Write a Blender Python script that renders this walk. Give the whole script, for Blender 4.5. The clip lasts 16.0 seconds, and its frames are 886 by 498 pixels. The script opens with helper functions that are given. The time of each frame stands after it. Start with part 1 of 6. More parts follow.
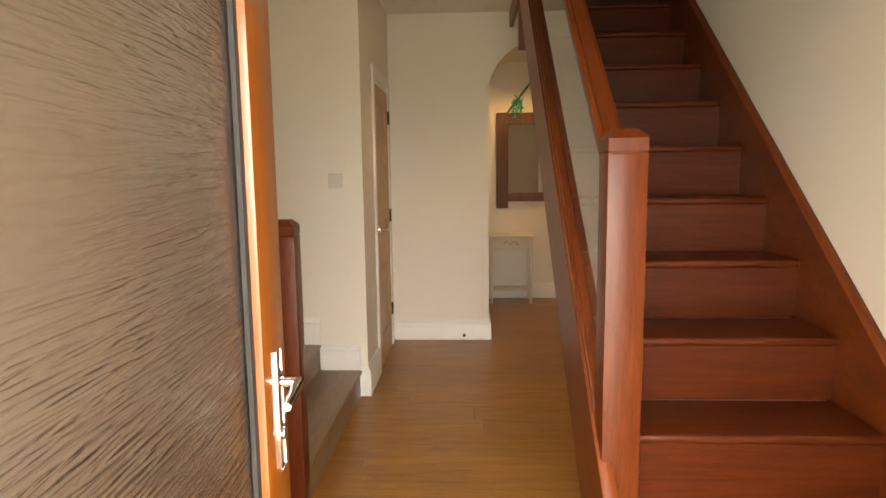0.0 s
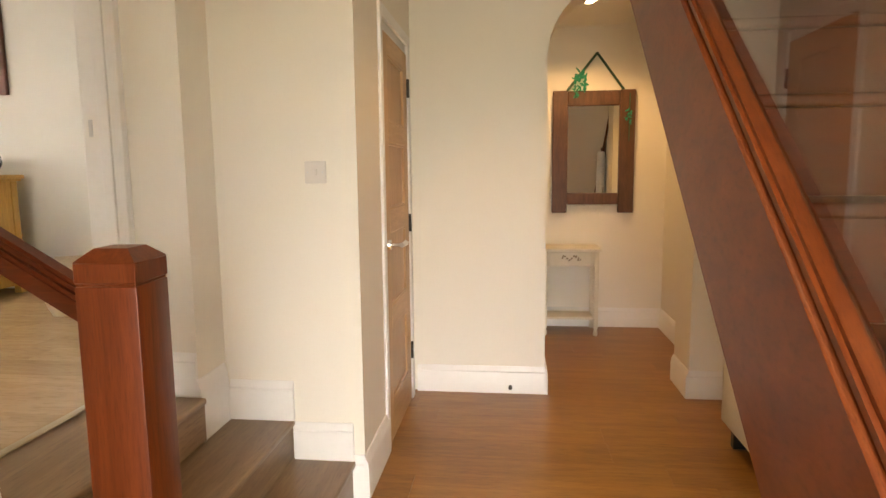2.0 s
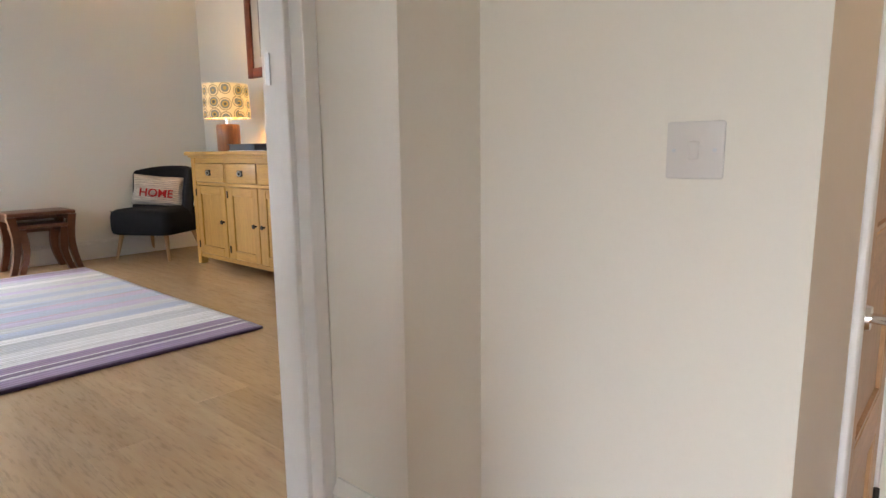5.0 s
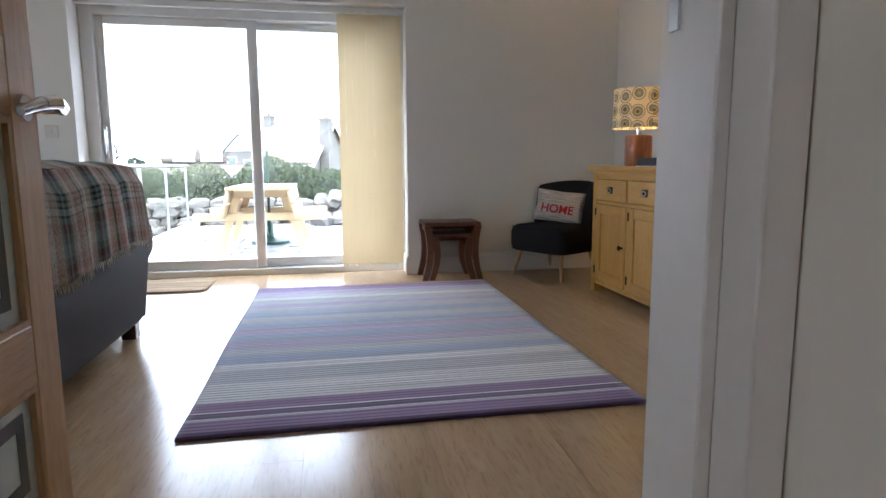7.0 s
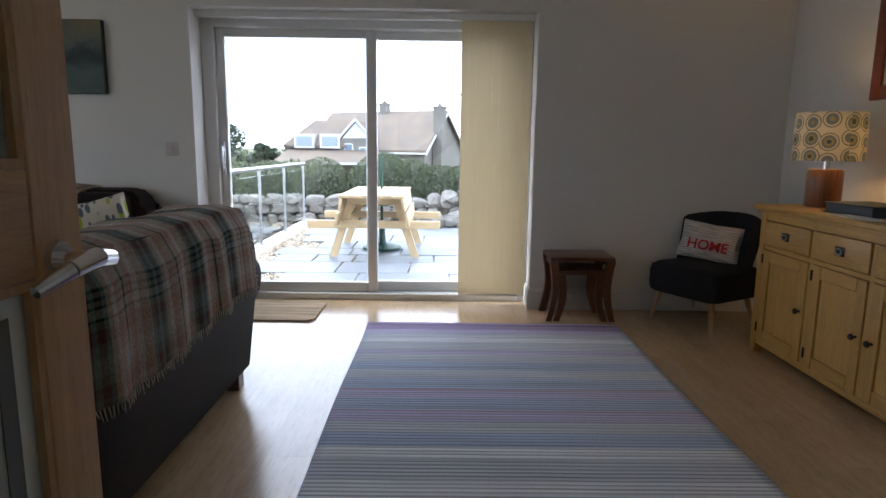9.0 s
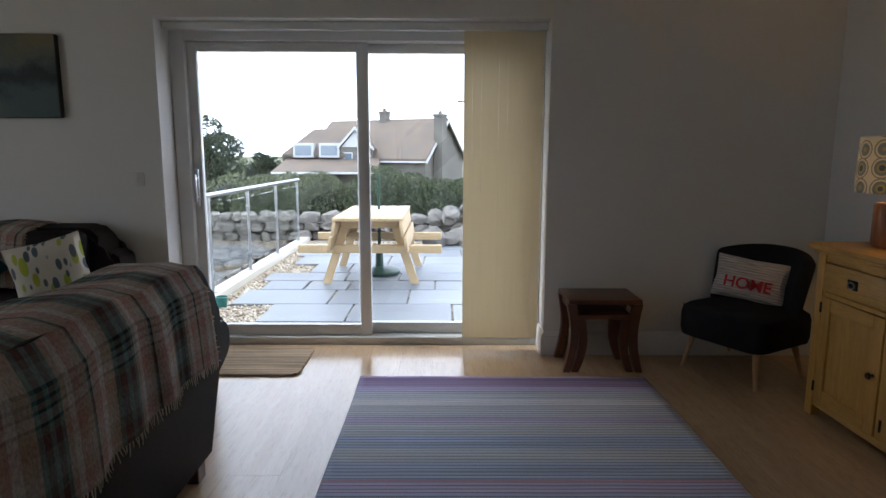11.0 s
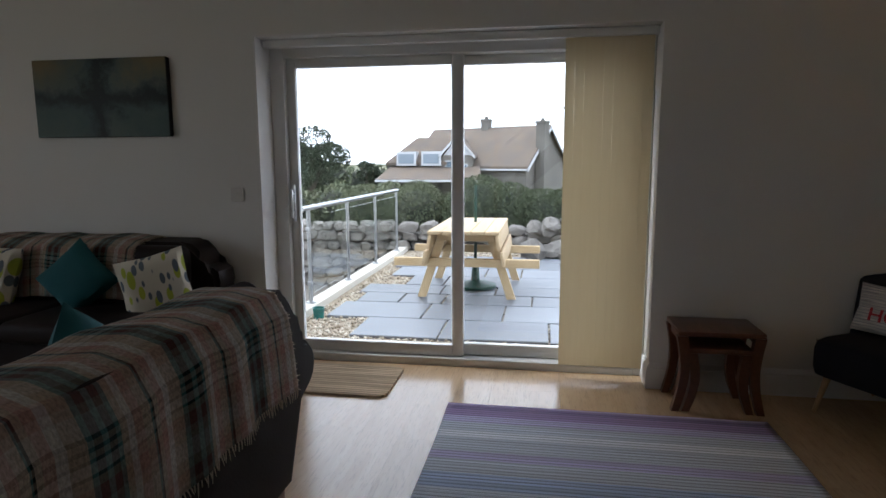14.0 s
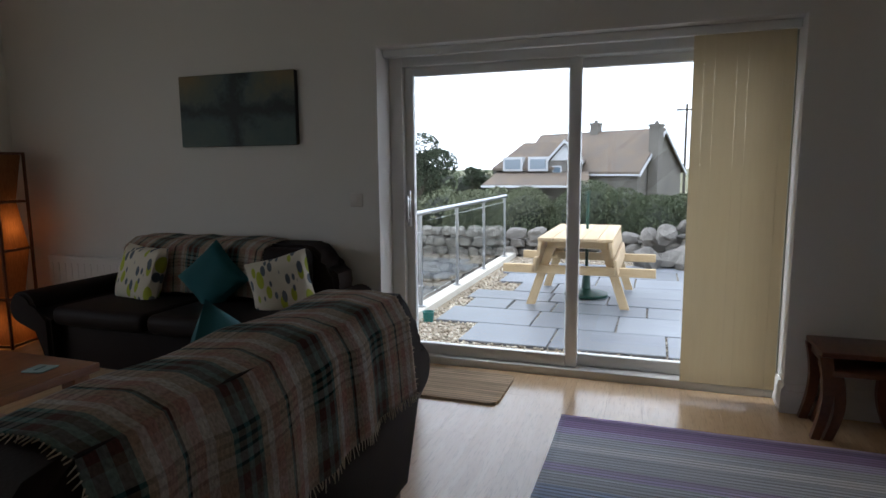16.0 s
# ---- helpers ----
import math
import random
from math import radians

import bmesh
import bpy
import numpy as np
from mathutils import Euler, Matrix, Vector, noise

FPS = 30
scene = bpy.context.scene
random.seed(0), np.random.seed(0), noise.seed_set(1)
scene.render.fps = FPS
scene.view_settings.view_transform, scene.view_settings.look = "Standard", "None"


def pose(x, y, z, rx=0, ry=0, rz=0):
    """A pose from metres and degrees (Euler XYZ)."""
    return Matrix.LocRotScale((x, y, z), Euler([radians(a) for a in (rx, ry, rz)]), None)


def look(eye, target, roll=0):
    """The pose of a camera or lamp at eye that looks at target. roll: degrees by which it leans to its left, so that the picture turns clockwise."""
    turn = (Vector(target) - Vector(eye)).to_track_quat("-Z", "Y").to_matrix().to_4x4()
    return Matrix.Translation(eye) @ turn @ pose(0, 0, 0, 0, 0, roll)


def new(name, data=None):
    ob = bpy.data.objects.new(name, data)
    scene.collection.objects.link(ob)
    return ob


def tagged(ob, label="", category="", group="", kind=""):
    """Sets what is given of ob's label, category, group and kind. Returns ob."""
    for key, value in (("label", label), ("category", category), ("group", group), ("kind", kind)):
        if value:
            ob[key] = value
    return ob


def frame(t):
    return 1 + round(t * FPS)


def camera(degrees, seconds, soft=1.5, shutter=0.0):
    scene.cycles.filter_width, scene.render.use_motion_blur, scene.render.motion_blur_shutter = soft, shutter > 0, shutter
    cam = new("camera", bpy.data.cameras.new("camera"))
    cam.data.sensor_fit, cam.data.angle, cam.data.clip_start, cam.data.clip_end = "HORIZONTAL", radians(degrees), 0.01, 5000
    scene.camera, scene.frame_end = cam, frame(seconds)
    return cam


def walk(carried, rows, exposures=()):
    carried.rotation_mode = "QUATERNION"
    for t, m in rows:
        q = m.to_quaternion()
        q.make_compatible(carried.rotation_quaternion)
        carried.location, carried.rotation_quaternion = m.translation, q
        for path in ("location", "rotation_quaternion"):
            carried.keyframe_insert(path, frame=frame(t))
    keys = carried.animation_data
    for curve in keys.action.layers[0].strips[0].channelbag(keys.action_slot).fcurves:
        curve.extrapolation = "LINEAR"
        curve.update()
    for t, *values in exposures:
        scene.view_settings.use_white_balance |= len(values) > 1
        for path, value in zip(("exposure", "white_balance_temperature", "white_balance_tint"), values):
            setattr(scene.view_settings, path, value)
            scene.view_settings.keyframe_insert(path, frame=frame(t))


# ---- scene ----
cam = camera(72.3, 16.0)
PATH = [
    (0, (0.715, 0.438, 1.398), (0.625, 2.419, 1.142), -0.7),
    (0.3, (0.717, 0.642, 1.391), (0.619, 2.623, 1.135), -1.1),
    (0.5, (0.716, 0.792, 1.386), (0.613, 2.773, 1.129), -1.2),
    (0.7, (0.710, 0.923, 1.386), (0.600, 2.903, 1.127), -1.3),
    (1, (0.685, 1.139, 1.372), (0.570, 3.119, 1.119), -1.4),
    (1.5, (0.663, 1.447, 1.350), (0.520, 3.426, 1.101), -1.1),
    (2, (0.669, 1.773, 1.339), (0.442, 3.744, 1.089), -0.6),
    (2.5, (0.631, 2.054, 1.332), (0.318, 4.012, 1.072), 0.1),
    (3, (0.561, 2.354, 1.326), (0.130, 4.289, 1.066), 0.4),
    (3.2, (0.524, 2.440, 1.328), (0.038, 4.362, 1.065), 0.7),
    (5.3, (0.162, 3.248, 1.352), (-1.333, 4.536, 1.034), -1.0),
    (5.5, (0.099, 3.317, 1.348), (-1.511, 4.463, 1.04), -1.0),
    (6, (-0.088, 3.466, 1.348), (-1.887, 4.287, 1.047), -0.7),
    (6.5, (-0.228, 3.525, 1.346), (-2.116, 4.12, 1.059), -0.9),
    (7, (-0.362, 3.55, 1.372), (-2.31, 3.912, 1.096), -0.3),
    (7.5, (-0.516, 3.594, 1.398), (-2.489, 3.772, 1.125), 0.3),
    (8, (-0.612, 3.593, 1.469), (-2.591, 3.648, 1.185), 0.6),
    (8.5, (-0.737, 3.543, 1.55), (-2.715, 3.555, 1.249), 0.7),
    (9, (-0.856, 3.5, 1.638), (-2.83, 3.513, 1.312), 0.7),
    (9.5, (-0.983, 3.496, 1.678), (-2.959, 3.52, 1.369), 0.4),
    (12, (-1.54, 3.514, 1.799), (-3.516, 3.477, 1.487), -0.3),
    (12.5, (-1.562, 3.533, 1.802), (-3.536, 3.426, 1.498), -0.2),
    (13, (-1.576, 3.548, 1.804), (-3.546, 3.367, 1.508), -0.1),
    (13.5, (-1.576, 3.54, 1.802), (-3.54, 3.294, 1.514), -0.1),
    (14, (-1.573, 3.527, 1.814), (-3.527, 3.206, 1.529), -0.2),
    (14.5, (-1.574, 3.514, 1.82), (-3.514, 3.118, 1.54), -0.3),
    (15, (-1.571, 3.5, 1.815), (-3.493, 3.019, 1.543), -0.4),
    (15.5, (-1.571, 3.485, 1.815), (-3.471, 2.922, 1.546), -0.4),
    (16, (-1.58, 3.466, 1.816), (-3.452, 2.814, 1.551), -0.5),
]
EXPOSURES = [(0, 2.6, 8100, 10), (0.5, 2.9, 8000, 10), (1.0, 3.15, 7700, 10), (2.0, 3.25, 7600, 10), (3.2, 3.3, 7200, 10), (5.3, 2.8, 5900, 10), (6.0, 2.55, 5550, 10), (7.0, 1.9, 5550, 10), (7.5, 1.6, 5550, 10), (8.0, 1.38, 5600, 10), (9.0, 0.92, 5600, 10), (12.0, 0.3, 5800, 10), (14.0, 0.1, 5850, 10), (16.0, -0.05, 5850, 10)]
walk(cam, [(t, look(eye, target, roll)) for t, eye, target, roll in PATH], EXPOSURES)

# ---- daylight ----
world = bpy.data.worlds.new("overcast_sky")
scene.world = world
world.use_nodes = True
wn, wl = world.node_tree.nodes, world.node_tree.links
sky = wn.new("ShaderNodeTexSky")
sky.sky_type = "NISHITA"
sky.sun_disc = False
sky.sun_elevation, sky.sun_rotation = radians(48), radians(200)
sky.dust_density, sky.air_density = 6.0, 1.0
haze = wn.new("ShaderNodeHueSaturation")
haze.inputs["Saturation"].default_value = 0.25
wl.new(sky.outputs[0], haze.inputs["Color"])
cloud = wn.new("ShaderNodeMix")
cloud.data_type = "RGBA"
cloud.inputs[0].default_value = 0.85
cloud.inputs[7].default_value = (20.0, 21.0, 22.4, 1)
wl.new(haze.outputs[0], cloud.inputs[6])
wl.new(cloud.outputs[2], wn["Background"].inputs["Color"])
wn["Background"].inputs["Strength"].default_value = 0.15

sun_data = bpy.data.lights.new("sun", "SUN")
sun_data.energy, sun_data.angle, sun_data.color = 1.3, radians(20), (1.0, 0.97, 0.92)
sun = new("sun", sun_data)
sun.matrix_world = look((-12, -14, 20), (-7, 2, 0))


def lamp(name, loc, power, size, color, aim=None, kind="POINT", spot=70):
    d = bpy.data.lights.new(name, kind)
    d.energy, d.color = power, color
    if kind == "AREA":
        d.shape, d.size, d.size_y = "RECTANGLE", size[0], size[1]
    else:
        d.shadow_soft_size = size
    if kind == "SPOT":
        d.spot_size, d.spot_blend = radians(spot), 0.6
    ob = new(name, d)
    ob.matrix_world = look(loc, aim) if aim else pose(*loc)
    return ob


# skylight that comes in at the open front door and an added, unseen window
lamp("door_daylight", (0.82, 0.30, 1.15), 4.6, (0.85, 1.9), (0.93, 0.97, 1.0), (0.82, 3, 1.0), "AREA")
lamp("unseen_window_daylight", (-2.6, -1.45, 1.95), 4.5, (0.9, 1.4), (0.95, 0.98, 1.0), (-2.7, 3.0, 1.3), "AREA")
lamp("downlight_lamp", (1.2, 6.3, 2.46), 5.2, 0.04, (1.0, 0.60, 0.26), (1.25, 6.75, 0), "SPOT", 130)
lamp("hall_downlight_lamp", (0.75, 4.45, 2.56), 2.7, 0.04, (1.0, 0.60, 0.28), (0.7, 4.4, 0), "SPOT", 95)
# fill light added out of view to brighten the near end of the hall
lamp("hall_fill_lamp", (0.55, 2.2, 2.56), 2.2, 0.04, (1.0, 0.72, 0.45), (0.5, 2.3, 0), "SPOT", 120)
lamp("table_lamp_bulb", (-4.1, 5.58, 1.72), 2.8, 0.04, (1.0, 0.55, 0.18))
lamp("floor_lamp_bulb", (-4.74, -1.13, 1.40), 1.3, 0.04, (1.0, 0.45, 0.12))
lamp("floor_lamp_bulb_low", (-4.74, -1.13, 0.70), 0.8, 0.04, (1.0, 0.45, 0.12))

# ---- materials ----


def mat_base(name):
    m = bpy.data.materials.new(name)
    m.use_nodes = True
    n, l = m.node_tree.nodes, m.node_tree.links
    return m, n, l, n["Principled BSDF"]


def node(n, kind, **values):
    nd = n.new(kind)
    for key, v in values.items():
        nd.inputs[key.replace("_", " ")].default_value = v
    return nd


def mix_color(n, l, fac, a, b):
    mx = n.new("ShaderNodeMix")
    mx.data_type = "RGBA"
    if isinstance(fac, float):
        mx.inputs[0].default_value = fac
    else:
        l.new(fac, mx.inputs[0])
    for sock, v in ((mx.inputs[6], a), (mx.inputs[7], b)):
        if isinstance(v, tuple):
            sock.default_value = (*v, 1)
        else:
            l.new(v, sock)
    return mx.outputs[2]


def coords(n, l, scale=(1, 1, 1), which="Object"):
    tc = n.new("ShaderNodeTexCoord")
    mp = n.new("ShaderNodeMapping")
    mp.inputs["Scale"].default_value = scale
    l.new(tc.outputs[which], mp.inputs["Vector"])
    return mp.outputs[0]


def bump(n, l, bs, height, strength=0.2, dist=0.01):
    b = n.new("ShaderNodeBump")
    b.inputs["Strength"].default_value, b.inputs["Distance"].default_value = strength, dist
    l.new(height, b.inputs["Height"])
    l.new(b.outputs[0], bs.inputs["Normal"])


def vary(n, l, color, amount):
    """Piece by piece shade."""
    oi = n.new("ShaderNodeObjectInfo")
    mr = n.new("ShaderNodeMapRange")
    mr.inputs["To Min"].default_value, mr.inputs["To Max"].default_value = 1 - amount, 1 + amount
    l.new(oi.outputs["Random"], mr.inputs["Value"])
    hs = n.new("ShaderNodeHueSaturation")
    l.new(mr.outputs[0], hs.inputs["Value"])
    l.new(color, hs.inputs["Color"])
    return hs.outputs[0]


def rough_mat(name, a, b, rough=0.6, scale=8.0, fine=60.0, relief=0.15, metal=0.0, dist=0.004, shade=0.0, spec=0.5, speck=0.6):
    """Two tones mixed at two scales, with fine relief."""
    m, n, l, bs = mat_base(name)
    c = coords(n, l)
    big = node(n, "ShaderNodeTexNoise", Scale=scale, Detail=4.0)
    small = node(n, "ShaderNodeTexNoise", Scale=fine, Detail=3.0)
    l.new(c, big.inputs["Vector"])
    l.new(c, small.inputs["Vector"])
    col = mix_color(n, l, big.outputs[0], a, b)
    dark = tuple(x * 0.82 for x in a)
    ramp = n.new("ShaderNodeMapRange")
    ramp.inputs["From Min"].default_value, ramp.inputs["From Max"].default_value = 0.5, 0.75
    ramp.inputs["To Max"].default_value = speck
    l.new(small.outputs[0], ramp.inputs["Value"])
    col = mix_color(n, l, ramp.outputs[0], col, dark)
    if shade:
        col = vary(n, l, col, shade)
    l.new(col, bs.inputs["Base Color"])
    bs.inputs["Roughness"].default_value, bs.inputs["Metallic"].default_value = rough, metal
    bs.inputs["Specular IOR Level"].default_value = spec
    bump(n, l, bs, small.outputs[0], relief, dist)
    return m


def wood_mat(name, light, dark, along=(1, 14, 14), rough=0.4, shade=0.0, which="Object", grain=3.0, coat=0.0, relief=0.08, spec=0.5):
    """Wood with its grain along the axis of the smallest scale."""
    m, n, l, bs = mat_base(name)
    c = coords(n, l, along, which)
    if shade:
        oi = n.new("ShaderNodeObjectInfo")
        add = n.new("ShaderNodeVectorMath")
        add.operation = "MULTIPLY_ADD"
        cb = n.new("ShaderNodeCombineXYZ")
        for k in range(3):
            l.new(oi.outputs["Random"], cb.inputs[k])
        l.new(cb.outputs[0], add.inputs[0])
        add.inputs[1].default_value = (37, 53, 71)
        l.new(c, add.inputs[2])
        c = add.outputs[0]
    g1 = node(n, "ShaderNodeTexNoise", Scale=grain, Detail=8.0, Roughness=0.65, Distortion=0.6)
    g2 = node(n, "ShaderNodeTexNoise", Scale=grain * 7, Detail=3.0)
    l.new(c, g1.inputs["Vector"])
    l.new(c, g2.inputs["Vector"])
    mr = n.new("ShaderNodeMapRange")
    mr.inputs["From Min"].default_value, mr.inputs["From Max"].default_value = 0.3, 0.7
    l.new(g1.outputs[0], mr.inputs["Value"])
    col = mix_color(n, l, mr.outputs[0], light, dark)
    mr2 = n.new("ShaderNodeMapRange")
    mr2.inputs["From Min"].default_value, mr2.inputs["From Max"].default_value = 0.52, 0.72
    mr2.inputs["To Max"].default_value = 0.45
    l.new(g2.outputs[0], mr2.inputs["Value"])
    col = mix_color(n, l, mr2.outputs[0], col, tuple(x * 0.6 for x in dark))
    if shade:
        col = vary(n, l, col, shade)
    l.new(col, bs.inputs["Base Color"])
    bs.inputs["Roughness"].default_value = rough
    bs.inputs["Coat Weight"].default_value = coat
    bs.inputs["Specular IOR Level"].default_value = spec
    bs.inputs["Coat Roughness"].default_value = 0.15
    bump(n, l, bs, g2.outputs[0], relief, 0.002)
    return m


def glass_mat(name, rough=0.0, tint=(1, 1, 1), relief=0.0, stretch=(1, 1, 1), scale=20.0):
    m, n, l, bs = mat_base(name)
    bs.inputs["Base Color"].default_value = (*tint, 1)
    bs.inputs["Roughness"].default_value = rough
    bs.inputs["Transmission Weight"].default_value = 1.0
    bs.inputs["IOR"].default_value = 1.45
    if relief:
        c = coords(n, l, stretch)
        t = node(n, "ShaderNodeTexNoise", Scale=scale, Detail=2.0, Distortion=1.2)
        l.new(c, t.inputs["Vector"])
        bump(n, l, bs, t.outputs[0], relief, 0.02)
    return m


def plain_mat(name, c, rough=0.5, metal=0.0, emit=0.0, spec=0.5):
    m, n, l, bs = mat_base(name)
    bs.inputs["Base Color"].default_value = (*c, 1)
    bs.inputs["Roughness"].default_value, bs.inputs["Metallic"].default_value = rough, metal
    bs.inputs["Specular IOR Level"].default_value = spec
    if emit:
        bs.inputs["Emission Color"].default_value = (*c, 1)
        bs.inputs["Emission Strength"].default_value = emit
    return m


def stripes_mat(name, bands, axis, length, weft=None, rough=0.95, fine=260.0, which="UV", relief=0.5, low=0.55, high=1.3, sheen=0.0, run=0.04, pin=None):
    """Woven bands: colours at places along one axis; weft: bands across them; pin: spacing, share and shade of fine dark lines."""
    m, n, l, bs = mat_base(name)
    tc = n.new("ShaderNodeTexCoord")
    sep = n.new("ShaderNodeSeparateXYZ")
    l.new(tc.outputs[which], sep.inputs[0])

    def ramp(socket, stops, period):
        div = n.new("ShaderNodeMath")
        div.operation = "DIVIDE"
        l.new(socket, div.inputs[0])
        div.inputs[1].default_value = period
        fr = n.new("ShaderNodeMath")
        fr.operation = "FRACT"
        l.new(div.outputs[0], fr.inputs[0])
        r = n.new("ShaderNodeValToRGB")
        r.color_ramp.interpolation = "CONSTANT"
        e = r.color_ramp.elements
        while len(e) > 1:
            e.remove(e[-1])
        e[0].position, e[0].color = stops[0][0], (*stops[0][1], 1)
        for p, c in stops[1:]:
            x = e.new(p)
            x.color = (*c, 1)
        l.new(fr.outputs[0], r.inputs[0])
        return r.outputs[0]

    col = ramp(sep.outputs[axis], bands, length)
    if weft:
        col = mix_color(n, l, 0.27, col, ramp(sep.outputs[1 - axis], weft[0], weft[1]))
    if pin:
        line = ramp(sep.outputs[axis], [(0.0, (1, 1, 1)), (pin[1], (0, 0, 0))], pin[0])
        dk = n.new("ShaderNodeHueSaturation")
        dk.inputs["Value"].default_value = pin[2]
        l.new(col, dk.inputs["Color"])
        col = mix_color(n, l, line, col, dk.outputs[0])
    yarn = n.new("ShaderNodeTexNoise")
    yarn.inputs["Scale"].default_value = 1.0
    yarn.inputs["Detail"].default_value = 2.0
    mp = n.new("ShaderNodeMapping")
    mp.inputs["Scale"].default_value = (fine, fine * run, 1) if axis == 0 else (fine * run, fine, 1)
    l.new(tc.outputs[which], mp.inputs["Vector"])
    l.new(mp.outputs[0], yarn.inputs["Vector"])
    mr = n.new("ShaderNodeMapRange")
    mr.inputs["From Min"].default_value, mr.inputs["From Max"].default_value = 0.3, 0.7
    mr.inputs["To Min"].default_value, mr.inputs["To Max"].default_value = low, high
    l.new(yarn.outputs[0], mr.inputs["Value"])
    hs = n.new("ShaderNodeHueSaturation")
    l.new(col, hs.inputs["Color"])
    l.new(mr.outputs[0], hs.inputs["Value"])
    l.new(hs.outputs[0], bs.inputs["Base Color"])
    bs.inputs["Roughness"].default_value = rough
    bs.inputs["Specular IOR Level"].default_value = 0.15
    bs.inputs["Sheen Weight"].default_value, bs.inputs["Sheen Roughness"].default_value = sheen, 0.4
    bump(n, l, bs, yarn.outputs[0], relief, 0.004)
    return m


CREAM = rough_mat("cream_wall_paint", (0.81, 0.765, 0.68), (0.77, 0.725, 0.64), 0.75, 1.2, 90, 0.03, spec=0.25, speck=0.08)
LWALL = rough_mat("pale_wall_paint", (0.80, 0.785, 0.74), (0.76, 0.745, 0.70), 0.8, 1.2, 90, 0.03, spec=0.2, speck=0.08)
WHITE = rough_mat("white_gloss_paint", (0.82, 0.80, 0.77), (0.78, 0.76, 0.73), 0.35, 3, 40, 0.02, speck=0.15)
CEIL = rough_mat("white_ceiling_paint", (0.80, 0.77, 0.70), (0.77, 0.74, 0.68), 0.85, 1.5, 80, 0.05, speck=0.1)
UPVC = plain_mat("white_plastic_frame", (0.78, 0.78, 0.76), 0.3)
MAHOG = wood_mat("mahogany", (0.105, 0.020, 0.0045), (0.055, 0.009, 0.002), (1.2, 16, 16), 0.36, 0.10, spec=0.28)
MAHOG_Z = wood_mat("mahogany_upright", (0.14, 0.030, 0.007), (0.075, 0.013, 0.003), (16, 16, 1.2), 0.36, 0.08, spec=0.28)
MAHOG_Y = wood_mat("mahogany_raked", (0.165, 0.038, 0.008), (0.09, 0.017, 0.004), (16, 2, 4), 0.36, 0.08, spec=0.28)
DOORWOOD = wood_mat("stained_front_door_wood", (0.32, 0.095, 0.013), (0.21, 0.055, 0.008), (16, 16, 1.0), 0.3, 0.05, coat=0.3)
OAK = wood_mat("oak", (0.56, 0.34, 0.16), (0.42, 0.235, 0.10), (14, 14, 1.0), 0.42, 0.06)
OAK_X = wood_mat("oak_level", (0.56, 0.34, 0.16), (0.42, 0.235, 0.10), (1.0, 14, 14), 0.42, 0.06)
SBOAK = wood_mat("waxed_yellow_oak", (0.64, 0.375, 0.095), (0.50, 0.27, 0.06), (12, 12, 1.0), 0.4, 0.05)
SBOAK_X = wood_mat("waxed_yellow_oak_level", (0.64, 0.375, 0.095), (0.50, 0.27, 0.06), (1.0, 12, 12), 0.4, 0.05)
HALLFLOOR = wood_mat("hall_laminate", (0.36, 0.165, 0.036), (0.22, 0.09, 0.018), (1.0, 9, 9), 0.32, 0.10, which="Object", grain=2.2)
STEPWOOD = wood_mat("grey_brown_step_wood", (0.27, 0.17, 0.09), (0.17, 0.10, 0.052), (9, 1.0, 9), 0.4, 0.08, grain=2.2)
LIVFLOOR = wood_mat("living_laminate", (0.62, 0.44, 0.265), (0.52, 0.35, 0.20), (1.0, 8, 8), 0.24, 0.07, grain=2.0, coat=0.25)
DARKWOOD = wood_mat("dark_rosewood", (0.16, 0.058, 0.026), (0.085, 0.028, 0.013), (2, 12, 12), 0.35, 0.1, coat=0.15)
RUSTIC = wood_mat("dark_rustic_wood", (0.14, 0.06, 0.03), (0.07, 0.028, 0.014), (10, 10, 1.5), 0.55, 0.15, relief=0.4)
PALEWOOD = wood_mat("pale_beech_legs", (0.55, 0.36, 0.2), (0.45, 0.28, 0.14), (12, 12, 1.5), 0.4)
PINE = wood_mat("new_pine", (0.56, 0.42, 0.25), (0.45, 0.325, 0.18), (1.5, 12, 12), 0.6, 0.08)
CHROME = plain_mat("chrome", (0.75, 0.75, 0.76), 0.12, 1.0)
STEEL = plain_mat("brushed_steel", (0.62, 0.63, 0.64), 0.28, 1.0)
IRON = plain_mat("dark_iron", (0.05, 0.045, 0.04), 0.45, 0.8)
BLACKP = plain_mat("black_plastic", (0.015, 0.015, 0.017), 0.3)
GASKET = plain_mat("dark_glazing_gasket", (0.02, 0.02, 0.02), 0.6)
LEATHER = rough_mat("dark_brown_leather", (0.020, 0.013, 0.011), (0.013, 0.0085, 0.0075), 0.6, 5, 120, 0.25, shade=0.05, spec=0.14)
LEATHER_BACK = rough_mat("dark_brown_leather_back", (0.024, 0.015, 0.012), (0.015, 0.009, 0.008), 0.65, 5, 120, 0.25, spec=0.14)
CHARCOAL = rough_mat("charcoal_wool", (0.028, 0.028, 0.032), (0.018, 0.018, 0.022), 0.95, 12, 300, 0.5, spec=0.1)
CLEAR = glass_mat("clear_glass")
FROST = glass_mat("rippled_frosted_glass", 0.22, (0.95, 0.94, 0.92), 0.17, (1, 1.6, 26), 4.0)
SATIN = glass_mat("satin_door_glass", 0.45, (0.86, 0.92, 0.90))
SATIN.node_tree.nodes["Principled BSDF"].inputs["Transmission Weight"].default_value = 0.45
RAILGLASS = glass_mat("balustrade_glass", 0.0, (0.93, 0.97, 0.95))
MIRROR = plain_mat("mirror_silver", (0.86, 0.87, 0.86), 0.02, 1.0)

# ---- building helpers ----


